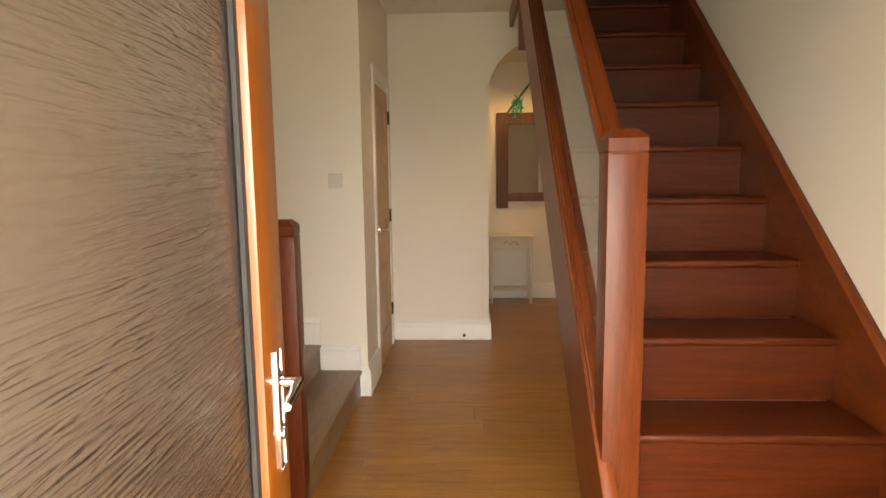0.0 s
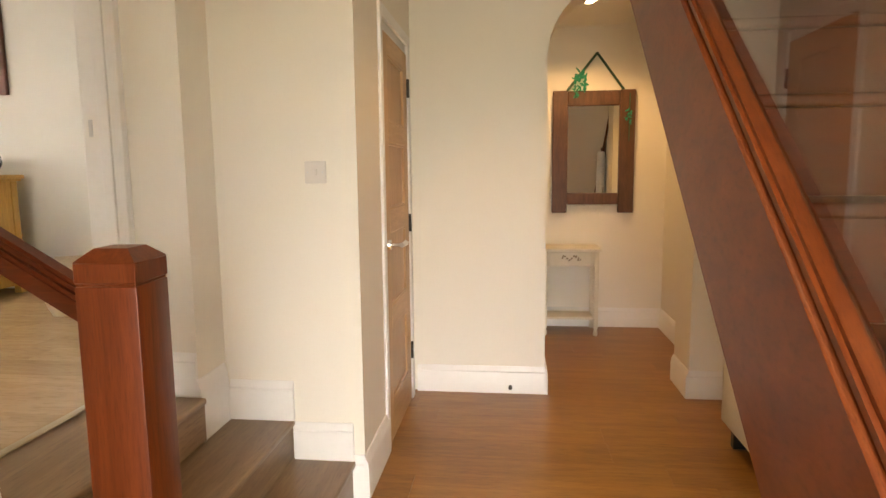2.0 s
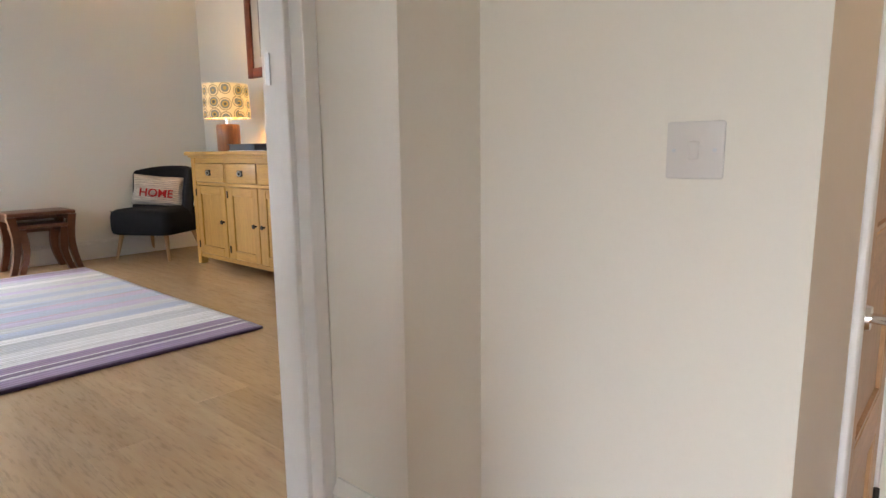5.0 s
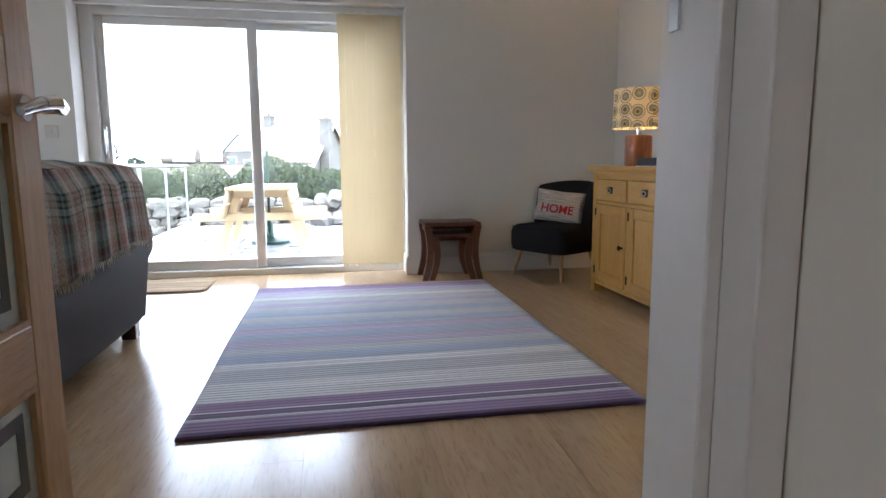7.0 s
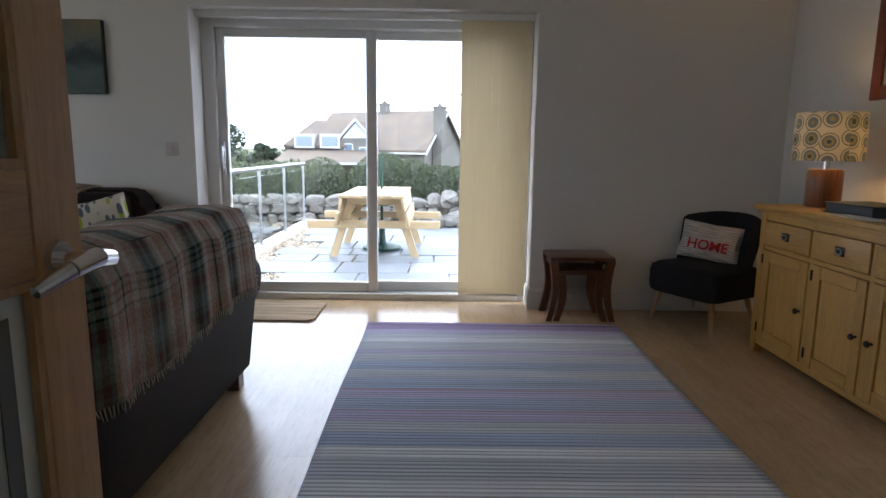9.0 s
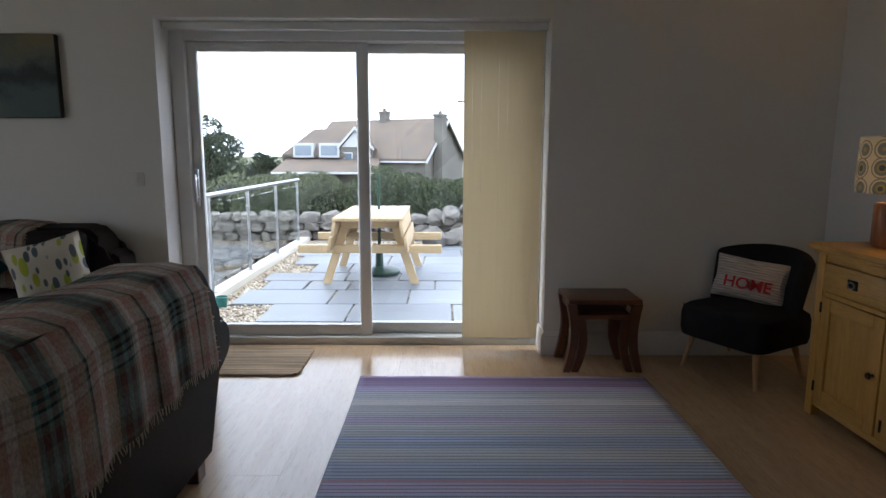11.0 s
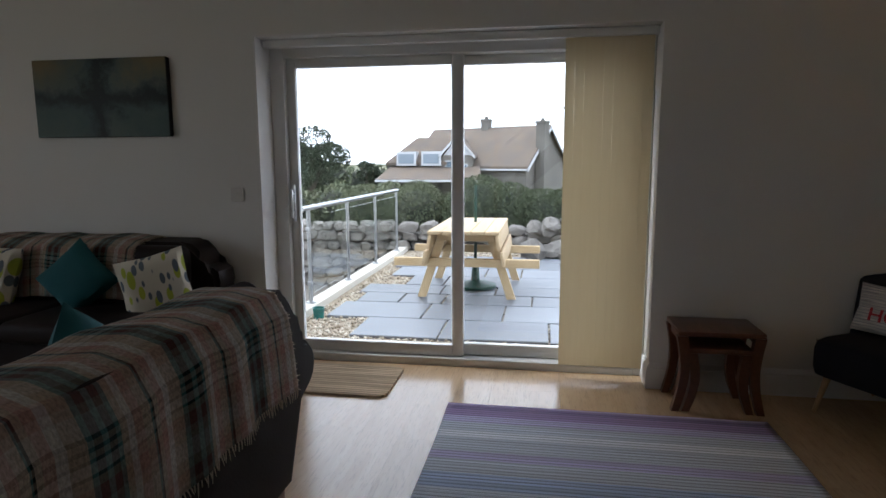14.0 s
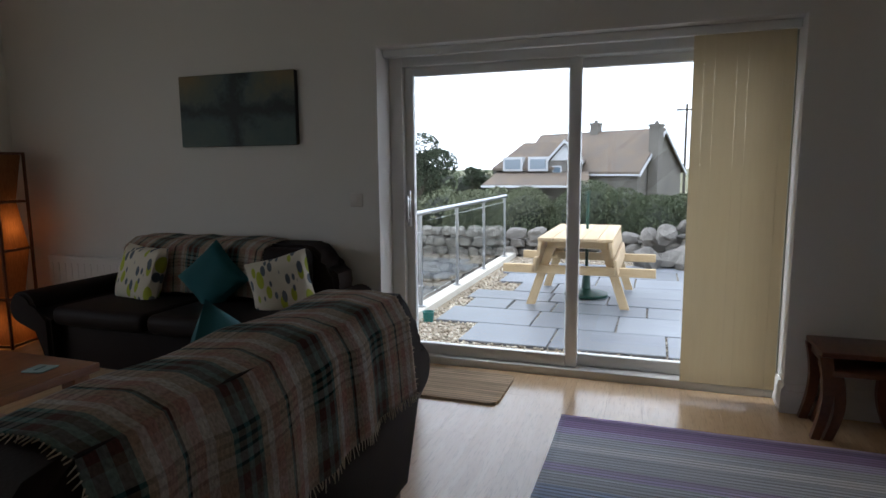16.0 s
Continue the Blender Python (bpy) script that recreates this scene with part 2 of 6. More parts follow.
def box(bm, x0, x1, y0, y1, z0, z1, bev=0.0, seg=1, m=None):
    r = bmesh.ops.create_cube(bm, size=1.0)
    vs = r["verts"]
    mat4 = Matrix.Translation(((x0 + x1) / 2, (y0 + y1) / 2, (z0 + z1) / 2)) @ Matrix.Diagonal((abs(x1 - x0), abs(y1 - y0), abs(z1 - z0), 1))
    if m is not None:
        mat4 = m @ mat4
    bmesh.ops.transform(bm, matrix=mat4, verts=vs)
    if bev > 0:
        es = list({e for v in vs for e in v.link_edges})
        bmesh.ops.bevel(bm, geom=es, offset=bev, segments=seg, affect="EDGES", profile=0.5)
    return bm


def rod(bm, p0, p1, r0, r1=None, n=14):
    p0, p1 = Vector(p0), Vector(p1)
    d = p1 - p0
    mat4 = Matrix.Translation((p0 + p1) / 2) @ d.to_track_quat("Z", "Y").to_matrix().to_4x4()
    bmesh.ops.create_cone(bm, cap_ends=True, segments=n, radius1=r0, radius2=r0 if r1 is None else r1, depth=d.length, matrix=mat4)
    return bm


def slab(bm, pts, axis, a, b):
    """A flat polygon drawn out along an axis: pts are the other two coordinates, in order."""
    def at(p, v):
        return {"x": (v, p[0], p[1]), "y": (p[0], v, p[1]), "z": (p[0], p[1], v)}[axis]
    va = [bm.verts.new(at(p, a)) for p in pts]
    vb = [bm.verts.new(at(p, b)) for p in pts]
    k = len(pts)
    bm.faces.new(va)
    bm.faces.new(vb[::-1])
    for i in range(k):
        bm.faces.new((va[i], vb[i], vb[(i + 1) % k], va[(i + 1) % k]))
    return bm


def lathe(bm, profile, centre=(0, 0), n=24):
    rings = []
    for r, z in profile:
        rings.append([bm.verts.new((centre[0] + r * math.cos(2 * math.pi * i / n), centre[1] + r * math.sin(2 * math.pi * i / n), z)) for i in range(n)])
    for a, b in zip(rings, rings[1:]):
        for i in range(n):
            bm.faces.new((a[i], a[(i + 1) % n], b[(i + 1) % n], b[i]))
    bm.faces.new(rings[0][::-1])
    bm.faces.new(rings[-1])
    return bm


def grid(bm, nu, nv, f, uv=None):
    """A sheet of nu x nv cells; f(u, v) gives a place, uv(u, v) its cloth coordinates."""
    vs = [[bm.verts.new(f(i / nu, j / nv)) for j in range(nv + 1)] for i in range(nu + 1)]
    lay = bm.loops.layers.uv.verify() if uv else None
    for i in range(nu):
        for j in range(nv):
            fc = bm.faces.new((vs[i][j], vs[i + 1][j], vs[i + 1][j + 1], vs[i][j + 1]))
            if uv:
                for lp, (a, b) in zip(fc.loops, ((i, j), (i + 1, j), (i + 1, j + 1), (i, j + 1))):
                    lp[lay].uv = uv(a / nu, b / nv)
    return bm


def mesh_of(name, bm, material, smooth=True, normals=True):
    if normals:
        bmesh.ops.recalc_face_normals(bm, faces=bm.faces)
    me = bpy.data.meshes.new(name)
    bm.to_mesh(me)
    bm.free()
    for mt in material if isinstance(material, (list, tuple)) else [material]:
        me.materials.append(mt)
    if smooth:
        me.shade_smooth()
        me.set_sharp_from_angle(angle=radians(38))
    return me


def part(name, bm, material, parent=None, label="", smooth=True):
    ob = new(name, mesh_of(name, bm, material, smooth))
    if parent is not None:
        ob.parent = parent
    if label:
        ob["label"] = label
    return ob


def thing(name, label, category, group="", at=None):
    ob = new(name)
    ob.empty_display_size = 0.1
    if at is not None:
        ob.matrix_world = at
    return tagged(ob, label, category, group)


def setting(name, bm, material, label="", category=""):
    return tagged(part(name, bm, material), label, category or name.split("_")[0], kind="structure")


def nb():
    return bmesh.new()


def solid(ob, thick, offset=0.0):
    md = ob.modifiers.new("thickness", "SOLIDIFY")
    md.thickness, md.offset = thick, offset
    return ob


LIV = 0.51          # living room floor above the hall floor
PW = -5.10          # inner face of the patio wall
RW = 5.88           # inner face of the sideboard's wall

# ---- floors ----
bm = nb()
box(bm, -0.52, 2.1, 0.2, 7.3, -0.2, -0.012)
hall_floor = setting("floor", bm, plain_mat("dark_joint", (0.14, 0.07, 0.03), 0.6), "orange-brown wood laminate hall floor", "floor")
bm = nb()
box(bm, PW - 0.36, -0.86, -1.5, RW + 0.1, 0.3, LIV - 0.012)
living_floor = setting("floor", bm, plain_mat("floor_joint", (0.26, 0.17, 0.09), 0.6), "light oak laminate living room floor", "floor")

# ---- hall walls ----
bm = nb()
box(bm, -0.7, 0.36, 0.42, 0.62, 0, 5.2)
box(bm, 1.30, 2.2, 0.42, 0.62, 0, 5.2)
box(bm, 0.36, 1.30, 0.42, 0.62, 2.08, 5.2)
setting("wall_front", bm, CREAM, "cream painted front wall with the open doorway", "wall")
bm = nb()
box(bm, 1.935, 2.15, 0.62, 7.3, 0, 5.2)
setting("wall_stairs", bm, CREAM, "cream painted wall beside the staircase", "wall")
# thick wall between hall and living room, with a doorway
bm = nb()
box(bm, -0.86, -0.51, -1.6, 2.955, 0, 5.2)
box(bm, -0.86, -0.51, 3.87, RW + 0.2, 0, 5.2)
box(bm, -0.86, -0.51, 2.955, 3.87, LIV + 2.06, 5.2)
box(bm, -0.86, -0.51, 2.955, 3.87, 0, LIV - 0.02)
setting("wall_between", bm, CREAM, "thick cream wall with the living room doorway", "wall")
bm = nb()
box(bm, -0.51, 0.07, 4.09, 4.27, 0, 2.62)
setting("wall_switch", bm, CREAM, "cream wall above the three steps", "wall")
bm = nb()
DY0, DY1 = 4.54, 5.23
box(bm, -0.05, 0.07, 4.27, DY0, 0, 2.62)
box(bm, -0.05, 0.07, DY0, DY1, 2.05, 2.62)
box(bm, -0.05, 0.07, DY1, 5.37, 0, 2.62)
setting("wall_cupboard", bm, CREAM, "cream wall with the oak cupboard door", "wall")
bm = nb()
box(bm, -0.5, -0.45, 4.27, 5.37, 0, 2.62)
setting("wall_cupboard_back", bm, CREAM, "cream back wall of the cupboard", "wall")
# far wall with the round arch
bm = nb()
AX0, AX1, ASP = 0.865, 1.705, 1.985
rad, mid = (AX1 - AX0) / 2, (AX0 + AX1) / 2
arc = [(mid - rad * math.cos(math.pi * i / 24), ASP + rad * math.sin(math.pi * i / 24)) for i in range(25)]
slab(bm, [(-0.5, 0), (AX0, 0)] + arc + [(AX1, 0), (1.935, 0), (1.935, 2.62), (-0.5, 2.62)], "y", 5.37, 5.70)
setting("wall_arch", bm, CREAM, "cream wall with a rounded archway", "wall")
bm = nb()
box(bm, -0.5, 3.0, 7.04, 7.24, 0, 2.62)
setting("wall_mirror", bm, CREAM, "cream wall behind the mirror", "wall")
bm = nb()
box(bm, -0.6, -0.5, 5.70, 7.04, 0, 2.62)
setting("wall_back_hall", bm, CREAM, "cream side wall of the back hall", "wall")
# hall ceiling, open above the stairs
bm = nb()
box(bm, -0.51, 1.06, 0.62, 5.37, 2.62, 2.80)
box(bm, 1.06, 1.935, 4.62, 5.37, 2.62, 2.80)
box(bm, 1.06, 1.935, 0.62, 1.30, 2.62, 2.80)
setting("ceiling_hall", bm, CEIL, "white hall ceiling open above the stairs", "ceiling")
bm = nb()
box(bm, -0.5, 1.935, 5.70, 7.04, 2.52, 2.62)
setting("ceiling_back_hall", bm, CEIL, "white back hall ceiling with a downlight", "ceiling")
bm = nb()
box(bm, -0.7, 2.15, 0.42, 7.3, 5.2, 5.3)
setting("ceiling_stairwell", bm, CEIL, "white ceiling high above the stairwell", "ceiling")
bm = nb()
box(bm, -0.51, 1.935, 5.50, 5.70, 2.80, 5.2)
setting("wall_upper_landing", bm, CREAM, "cream wall of the upper landing", "wall")


def skirting(x0, y0, x1, y1, z, side, h=0.175, name="baseboard"):
    """White skirting with a moulded top; side: the outward normal."""
    bm = nb()
    t, nx, ny = 0.020, side[0], side[1]
    prof = [(0, 0), (t, 0), (t, h * 0.74), (t * 0.8, h * 0.78), (t * 0.95, h * 0.83), (t * 0.45, h * 0.95), (t * 0.3, h), (0, h)]
    va = [bm.verts.new((x0 + nx * a, y0 + ny * a, z + b)) for a, b in prof]
    vb = [bm.verts.new((x1 + nx * a, y1 + ny * a, z + b)) for a, b in prof]
    k = len(prof)
    bm.faces.new(va)
    bm.faces.new(vb[::-1])
    for i in range(k):
        bm.faces.new((va[i], vb[i], vb[(i + 1) % k], va[(i + 1) % k]))
    return tagged(part(name, bm, WHITE), "white painted moulded skirting board", "skirting board", kind="structure")


R1, R2, R3 = 0.168, 0.332, LIV
X1, X2, X3 = 0.022, -0.232, -0.48
skirting(0.07, 4.07, 0.07, 4.525, 0, (1, 0), 0.19)
skirting(X2 + 0.01, 4.09, X1 + 0.005, 4.09, R1, (0, -1), 0.155)
skirting(X1, 4.09, 0.07, 4.09, 0, (0, -1), 0.19)
skirting(-0.49, 4.09, X2 + 0.012, 4.09, R2, (0, -1), 0.165)
skirting(-0.51, 3.85, -0.51, 4.07, R2, (1, 0), 0.24)
skirting(-0.715, 3.87, -0.51, 3.87, R3, (0, -1), 0.165)
skirting(0.09, 5.37, AX0, 5.37, 0, (0, -1), 0.165)
skirting(AX0, 5.35, AX0, 5.70, 0, (1, 0), 0.165)
skirting(AX1, 5.35, AX1, 5.70, 0, (-1, 0), 0.165)
skirting(AX1, 5.37, 1.935, 5.37, 0, (0, -1), 0.165)
skirting(-0.5, 7.04, 1.935, 7.04, 0, (0, -1), 0.165)
skirting(1.935, 5.72, 1.935, 7.02, 0, (-1, 0), 0.165)
skirting(1.935, 2.6, 1.935, 5.35, 0, (-1, 0), 0.165)
skirting(-0.51, 0.64, -0.51, 2.93, 0, (1, 0), 0.165)
skirting(-0.51, 2.80, -0.51, 2.955, R3, (1, 0), 0.15)

# ---- three steps up to the living room ----
for name, xa, xb, zt in (("step", X2 - 0.02, X1, R1), ("step", X3 - 0.02, X2, R2), ("step", -0.86, X3, R3)):
    st = new(name)
    tagged(st, "grey-brown laminate step up to the living room", "step", "steps to the living room", "structure")
    bm = nb()
    box(bm, xa, xb + 0.012, 2.80, 4.09 if zt < R3 else 2.955, zt - 0.026, zt, 0.009, 3)
    if zt == R3:
        box(bm, xa, xb + 0.012, 2.957, 3.849, zt - 0.026, zt, 0.009, 3)
    part("tread", bm, STEPWOOD, st)
    bm = nb()
    box(bm, xb - 0.02, xb, 2.80, 4.09 if zt < R3 else 3.849, zt - R1, zt - 0.027)
    part("riser", bm, STEPWOOD, st)
    bm = nb()
    box(bm, xa, xb - 0.002, 2.795, 2.80, 0.0, zt - 0.027)
    part("side_panel", bm, WHITE, st)
bm = nb()
box(bm, -0.875, -0.838, 2.99, 3.835, LIV + 0.001, LIV + 0.007, 0.003)
setting("trim", bm, rough_mat("dull_brass_threshold", (0.55, 0.45, 0.30), (0.48, 0.38, 0.25), 0.35, 8, 60, 0.05, 0.8), "dull brass threshold strip across the doorway", "threshold")

# ---- doorway lining and living room door ----
bm = nb()
for ya, yb in ((3.835, 3.868), (2.957, 2.990)):
    box(bm, -0.862, -0.722, ya, yb, LIV, LIV + 2.055, 0.002)
box(bm, -0.862, -0.722, 2.990, 3.835, LIV + 2.015, LIV + 2.055, 0.002)
box(bm, -0.80, -0.76, 3.821, 3.835, LIV, LIV + 2.015, 0.002)
box(bm, -0.80, -0.76, 2.990, 3.004, LIV, LIV + 2.015, 0.002)
setting("door_lining", bm, WHITE, "white gloss doorway lining with door stops", "door frame")
bm = nb()
for ya, yb in ((3.845, 3.915), (2.90, 2.975)):
    box(bm, -0.882, -0.862, ya, yb, LIV, LIV + 2.11, 0.006, 2)
box(bm, -0.882, -0.862, 2.90, 3.905, LIV + 2.04, LIV + 2.11, 0.006, 2)
setting("architrave", bm, WHITE, "white moulded architrave round the doorway", "door frame")
bm = nb()
box(bm, -0.846, -0.832, 3.8325, 3.8355, LIV + 0.97, LIV + 1.03)
setting("strike_plate", bm, STEEL, "small steel strike plate in the door lining", "strike plate")


def lever(parent, x, y, z, out, along, L=0.13):
    """Chrome lever on a round rose; out and along: unit steps."""
    o, a = Vector(out), Vector(along)
    p = Vector((x, y, z))
    h = part("door_handle", rod(nb(), p, p + o * 0.010, 0.027, 0.025, 20), CHROME, parent, "chrome lever handle")
    bm = nb()
    rod(bm, p + o * 0.008, p + o * 0.068, 0.011, 0.011, 14)
    pts = [p + o * 0.066 - a * 0.014, p + o * 0.074 + a * 0.03 + Vector((0, 0, 0.008)), p + o * 0.072 + a * (L * 0.65) + Vector((0, 0, 0.002)), p + o * 0.056 + a * L - Vector((0, 0, 0.016))]
    for q0, q1, ra, rb in zip(pts, pts[1:], (0.013, 0.014, 0.012), (0.014, 0.012, 0.008)):
        rod(bm, q0, q1, ra, rb, 12)
    part("lever", bm, CHROME, h)


def panel_door(name, W, H, rows, panel_mat, label, hinge, rz, inset=0.014):
    """A door of stiles and rails with one column of panels; its hinge edge is the local z axis, the leaf runs along +x."""
    d = thing(name, label, "door", at=hinge @ pose(0, 0, 0, 0, 0, rz))
    d["kind"] = "structure"
    s, T = 0.105, 0.04
    for xa, xb in ((0, s), (W - s, W)):
        part("stile", box(nb(), xa, xb, -T / 2, T / 2, 0, H, 0.003), OAK, d)
    zs = [0.0] + [z for r in rows for z in r] + [H]
    for za, zb in zip(zs[::2], zs[1::2]):
        part("rail", box(nb(), s, W - s, -T / 2, T / 2, za, zb, 0.003), OAK_X, d)
    for za, zb in rows:
        p = part("panel", box(nb(), s - 0.004, W - s + 0.004, -T / 2 + inset, T / 2 - inset, za - 0.004, zb + 0.004), panel_mat, d)
        bm = nb()
        for yy in (-T / 2 + 0.002, T / 2 - 0.002):
            for xa, xb, zc, zd in ((s, s + 0.012, za, zb), (W - s - 0.012, W - s, za, zb), (s + 0.012, W - s - 0.012, za, za + 0.012), (s + 0.012, W - s - 0.012, zb - 0.012, zb)):
                box(bm, xa, xb, min(yy, yy * 0.35), max(yy, yy * 0.35), zc, zd)
        part("bead", bm, OAK, p)
    return d


# oak glazed living room door, standing open at a right angle
living_door = panel_door("door_1", 0.84, 1.99, [(0.19, 0.43), (0.55, 0.945), (1.09, 1.46), (1.58, 1.87)], SATIN, "open oak door with satin glass panels and chrome lever", pose(-0.90, 2.955, LIV + 0.008), 180, 0.016)
lever(living_door, 0.775, -0.020, 0.965, (0, -1, 0), (-1, 0, 0))
lever(living_door, 0.775, 0.020, 0.965, (0, 1, 0), (-1, 0, 0))
for ch in list(living_door.children):
    if ch.name.startswith("panel"):
        bb = [v.co for v in ch.data.vertices]
        xa, xb = min(v.x for v in bb) + 0.045, max(v.x for v in bb) - 0.045
        za, zb = min(v.z for v in bb) + 0.045, max(v.z for v in bb) - 0.045
        bm = nb()
        for yy in (-0.0052, 0.0052):
            for x0, x1, z0, z1 in ((xa, xa + 0.028, za, zb), (xb - 0.028, xb, za, zb), (xa + 0.028, xb - 0.028, za, za + 0.028), (xa + 0.028, xb - 0.028, zb - 0.028, zb)):
                box(bm, x0, x1, yy - 0.001, yy + 0.001, z0, z1)
        part("etched_border", bm, plain_mat("grey_etched_border", (0.10, 0.11, 0.11), 0.3), ch, "grey clear-glass border line")

# oak four panel cupboard door, closed
cup = panel_door("door_2", 0.63, 1.985, [(0.20, 0.56), (0.68, 1.04), (1.16, 1.48), (1.58, 1.885)], OAK, "closed oak cupboard door with four panels", pose(0.058, 5.20, 0.006), -90, 0.012)
lever(cup, 0.57, 0.020, 0.99, (0, 1, 0), (-1, 0, 0), 0.11)
bm = nb()
box(bm, -0.05, 0.066, DY0, DY0 + 0.027, 0, 2.05, 0.002)
box(bm, -0.05, 0.066, DY1 - 0.027, DY1, 0, 2.05, 0.002)
box(bm, -0.05, 0.066, DY0 + 0.027, DY1 - 0.027, 2.0, 2.05, 0.002)
box(bm, 0.07, 0.086, DY0 - 0.035, DY0 + 0.012, 0, 2.10, 0.004)
box(bm, 0.07, 0.086, DY1 - 0.012, DY1 + 0.050, 0, 2.10, 0.004)
box(bm, 0.07, 0.086, DY0 + 0.012, DY1 - 0.012, 2.04, 2.10, 0.004)
setting("door_frame", bm, WHITE, "white frame round the oak cupboard door", "door frame")
for z in (0.25, 1.0, 1.75):
    part("hinge", rod(nb(), (0.0, 0.028, z), (0.0, 0.028, z + 0.1), 0.008, 0.008, 10), IRON, cup)

# ---- front door, open inwards ----
fd = thing("door_3", "open front door with rippled frosted glass and orange wood frame", "door", at=pose(0.375, 0.66, 0.01, 0, 0, 2.3))
fd["kind"] = "structure"
FW, FH = 0.86, 2.03
part("stile", box(nb(), -0.028, 0.028, FW - 0.13, FW, 0, FH, 0.005, 2), DOORWOOD, fd)
part("stile", box(nb(), -0.028, 0.028, 0, 0.12, 0, FH, 0.005, 2), DOORWOOD, fd)
part("rail", box(nb(), -0.028, 0.028, 0.12, FW - 0.13, 0, 0.2, 0.005, 2), DOORWOOD, fd)
part("rail", box(nb(), -0.028, 0.028, 0.12, FW - 0.13, FH - 0.13, FH, 0.005, 2), DOORWOOD, fd)
pane = part("pane", box(nb(), -0.005, 0.005, 0.115, FW - 0.125, 0.195, FH - 0.125), FROST, fd, "rippled frosted glass")
bm = nb()
for xa in (-0.014, 0.006):
    for ya, yb, za, zb in ((0.12, 0.138, 0.2, FH - 0.13), (FW - 0.148, FW - 0.13, 0.2, FH - 0.13), (0.138, FW - 0.148, 0.2, 0.218), (0.138, FW - 0.148, FH - 0.148, FH - 0.13)):
        box(bm, xa, xa + 0.008, ya, yb, za, zb)
part("gasket", bm, GASKET, fd)
plate = part("handle_plate", box(nb(), 0.028, 0.032, FW - 0.075, FW - 0.045, 0.86, 1.08, 0.006, 3), CHROME, fd, "chrome handle plate")
bm = nb()
rod(bm, (0.030, FW - 0.060, 1.02), (0.072, FW - 0.060, 1.02), 0.009)
rod(bm, (0.068, FW - 0.060, 1.02), (0.072, FW - 0.165, 1.015), 0.010, 0.008)
part("lever", bm, CHROME, plate)
bm = nb()
rod(bm, (0.030, FW - 0.060, 0.925), (0.040, FW - 0.060, 0.925), 0.011)
part("lock", bm, STEEL, plate)
bm = nb()
for xa, xb in ((0.36, 0.395), (1.265, 1.30)):
    box(bm, xa, xb, 0.50, 0.625, 0, 2.06, 0.004)
box(bm, 0.395, 1.265, 0.50, 0.625, 2.045, 2.08, 0.004)
setting("door_frame", bm, DOORWOOD, "orange-brown wooden front door frame", "door frame")

# ---- living room walls ----
OY0, OY1, OZ1 = 1.80, 4.155, 2.567
bm = nb()
box(bm, PW - 0.36, PW, -1.6, OY0, 0.2, 3.3)
box(bm, PW - 0.36, PW, OY1, RW + 0.2, 0.2, 3.3)
box(bm, PW - 0.36, PW, OY0, OY1, OZ1, 3.3)
box(bm, PW - 0.36, PW, OY0, OY1, 0.2, LIV - 0.02)
setting("wall_patio", bm, LWALL, "pale wall with the sliding patio doors", "wall")
bm = nb()
box(bm, PW, -0.86, RW, RW + 0.2, 0.2, 3.3)
setting("wall_sideboard", bm, LWALL, "pale wall behind the sideboard", "wall")
# window opening added out of view to let more daylight into the room
bm = nb()
box(bm, PW, -3.05, -1.6, -1.4, 0.2, 3.3)
box(bm, -2.15, -0.86, -1.6, -1.4, 0.2, 3.3)
box(bm, -3.05, -2.15, -1.6, -1.4, 0.2, 1.22)
box(bm, -3.05, -2.15, -1.6, -1.4, 2.68, 3.3)
setting("wall_lounge_end", bm, LWALL, "pale end wall of the living room with an added unseen window opening", "wall")
bm = nb()
box(bm, -0.864, -0.86, -1.4, 2.90, LIV, 3.2)
box(bm, -0.864, -0.86, 3.905, RW, LIV, 3.2)
box(bm, -0.864, -0.86, 2.90, 3.905, LIV + 2.11, 3.2)
setting("wall_lining", bm, LWALL, "pale plaster face of the doorway wall", "wall")
bm = nb()
box(bm, PW - 0.36, -0.5, -1.6, RW + 0.2, 3.2, 3.4)
setting("ceiling_living", bm, CEIL, "white living room ceiling", "ceiling")
skirting(PW, OY1, PW, RW, LIV, (1, 0), 0.15)
skirting(PW, -1.4, PW, OY0, LIV, (1, 0), 0.15)
skirting(PW, RW, -0.88, RW, LIV, (0, -1), 0.15)
skirting(PW - 0.20, OY1, PW + 0.02, OY1, LIV, (0, -1), 0.15)
skirting(-0.864, 3.905, -0.864, RW, LIV, (-1, 0), 0.15)
bm = nb()
box(bm, PW - 0.20, PW - 0.001, OY0, OY0 + 0.012, LIV, OZ1)
box(bm, PW - 0.20, PW - 0.001, OY1 - 0.003, OY1, LIV + 0.16, OZ1)
box(bm, PW - 0.20, PW - 0.001, OY0 + 0.012, OY1 - 0.003, OZ1 - 0.012, OZ1)
setting("trim_reveal", bm, WHITE, "white painted window reveal", "reveal")

# ---- sliding patio door ----
win = new("window_1")
tagged(win, "white plastic two-pane sliding patio door", "patio door", kind="structure")
FX = PW - 0.24
bm = nb()
box(bm, FX - 0.10, FX + 0.045, OY0 + 0.012, OY0 + 0.102, LIV, OZ1 - 0.012, 0.004)
box(bm, FX - 0.10, FX + 0.045, OY1 - 0.062, OY1 - 0.004, LIV, OZ1 - 0.012, 0.004)
box(bm, FX - 0.10, FX + 0.045, OY0 + 0.102, OY1 - 0.062, OZ1 - 0.107, OZ1 - 0.012, 0.004)
box(bm, FX - 0.10, FX + 0.045, OY0 + 0.102, OY1 - 0.062, LIV - 0.01, LIV + 0.05, 0.004)
part("outer_frame", bm, UPVC, win)
M0, M1 = 2.945, 3.045
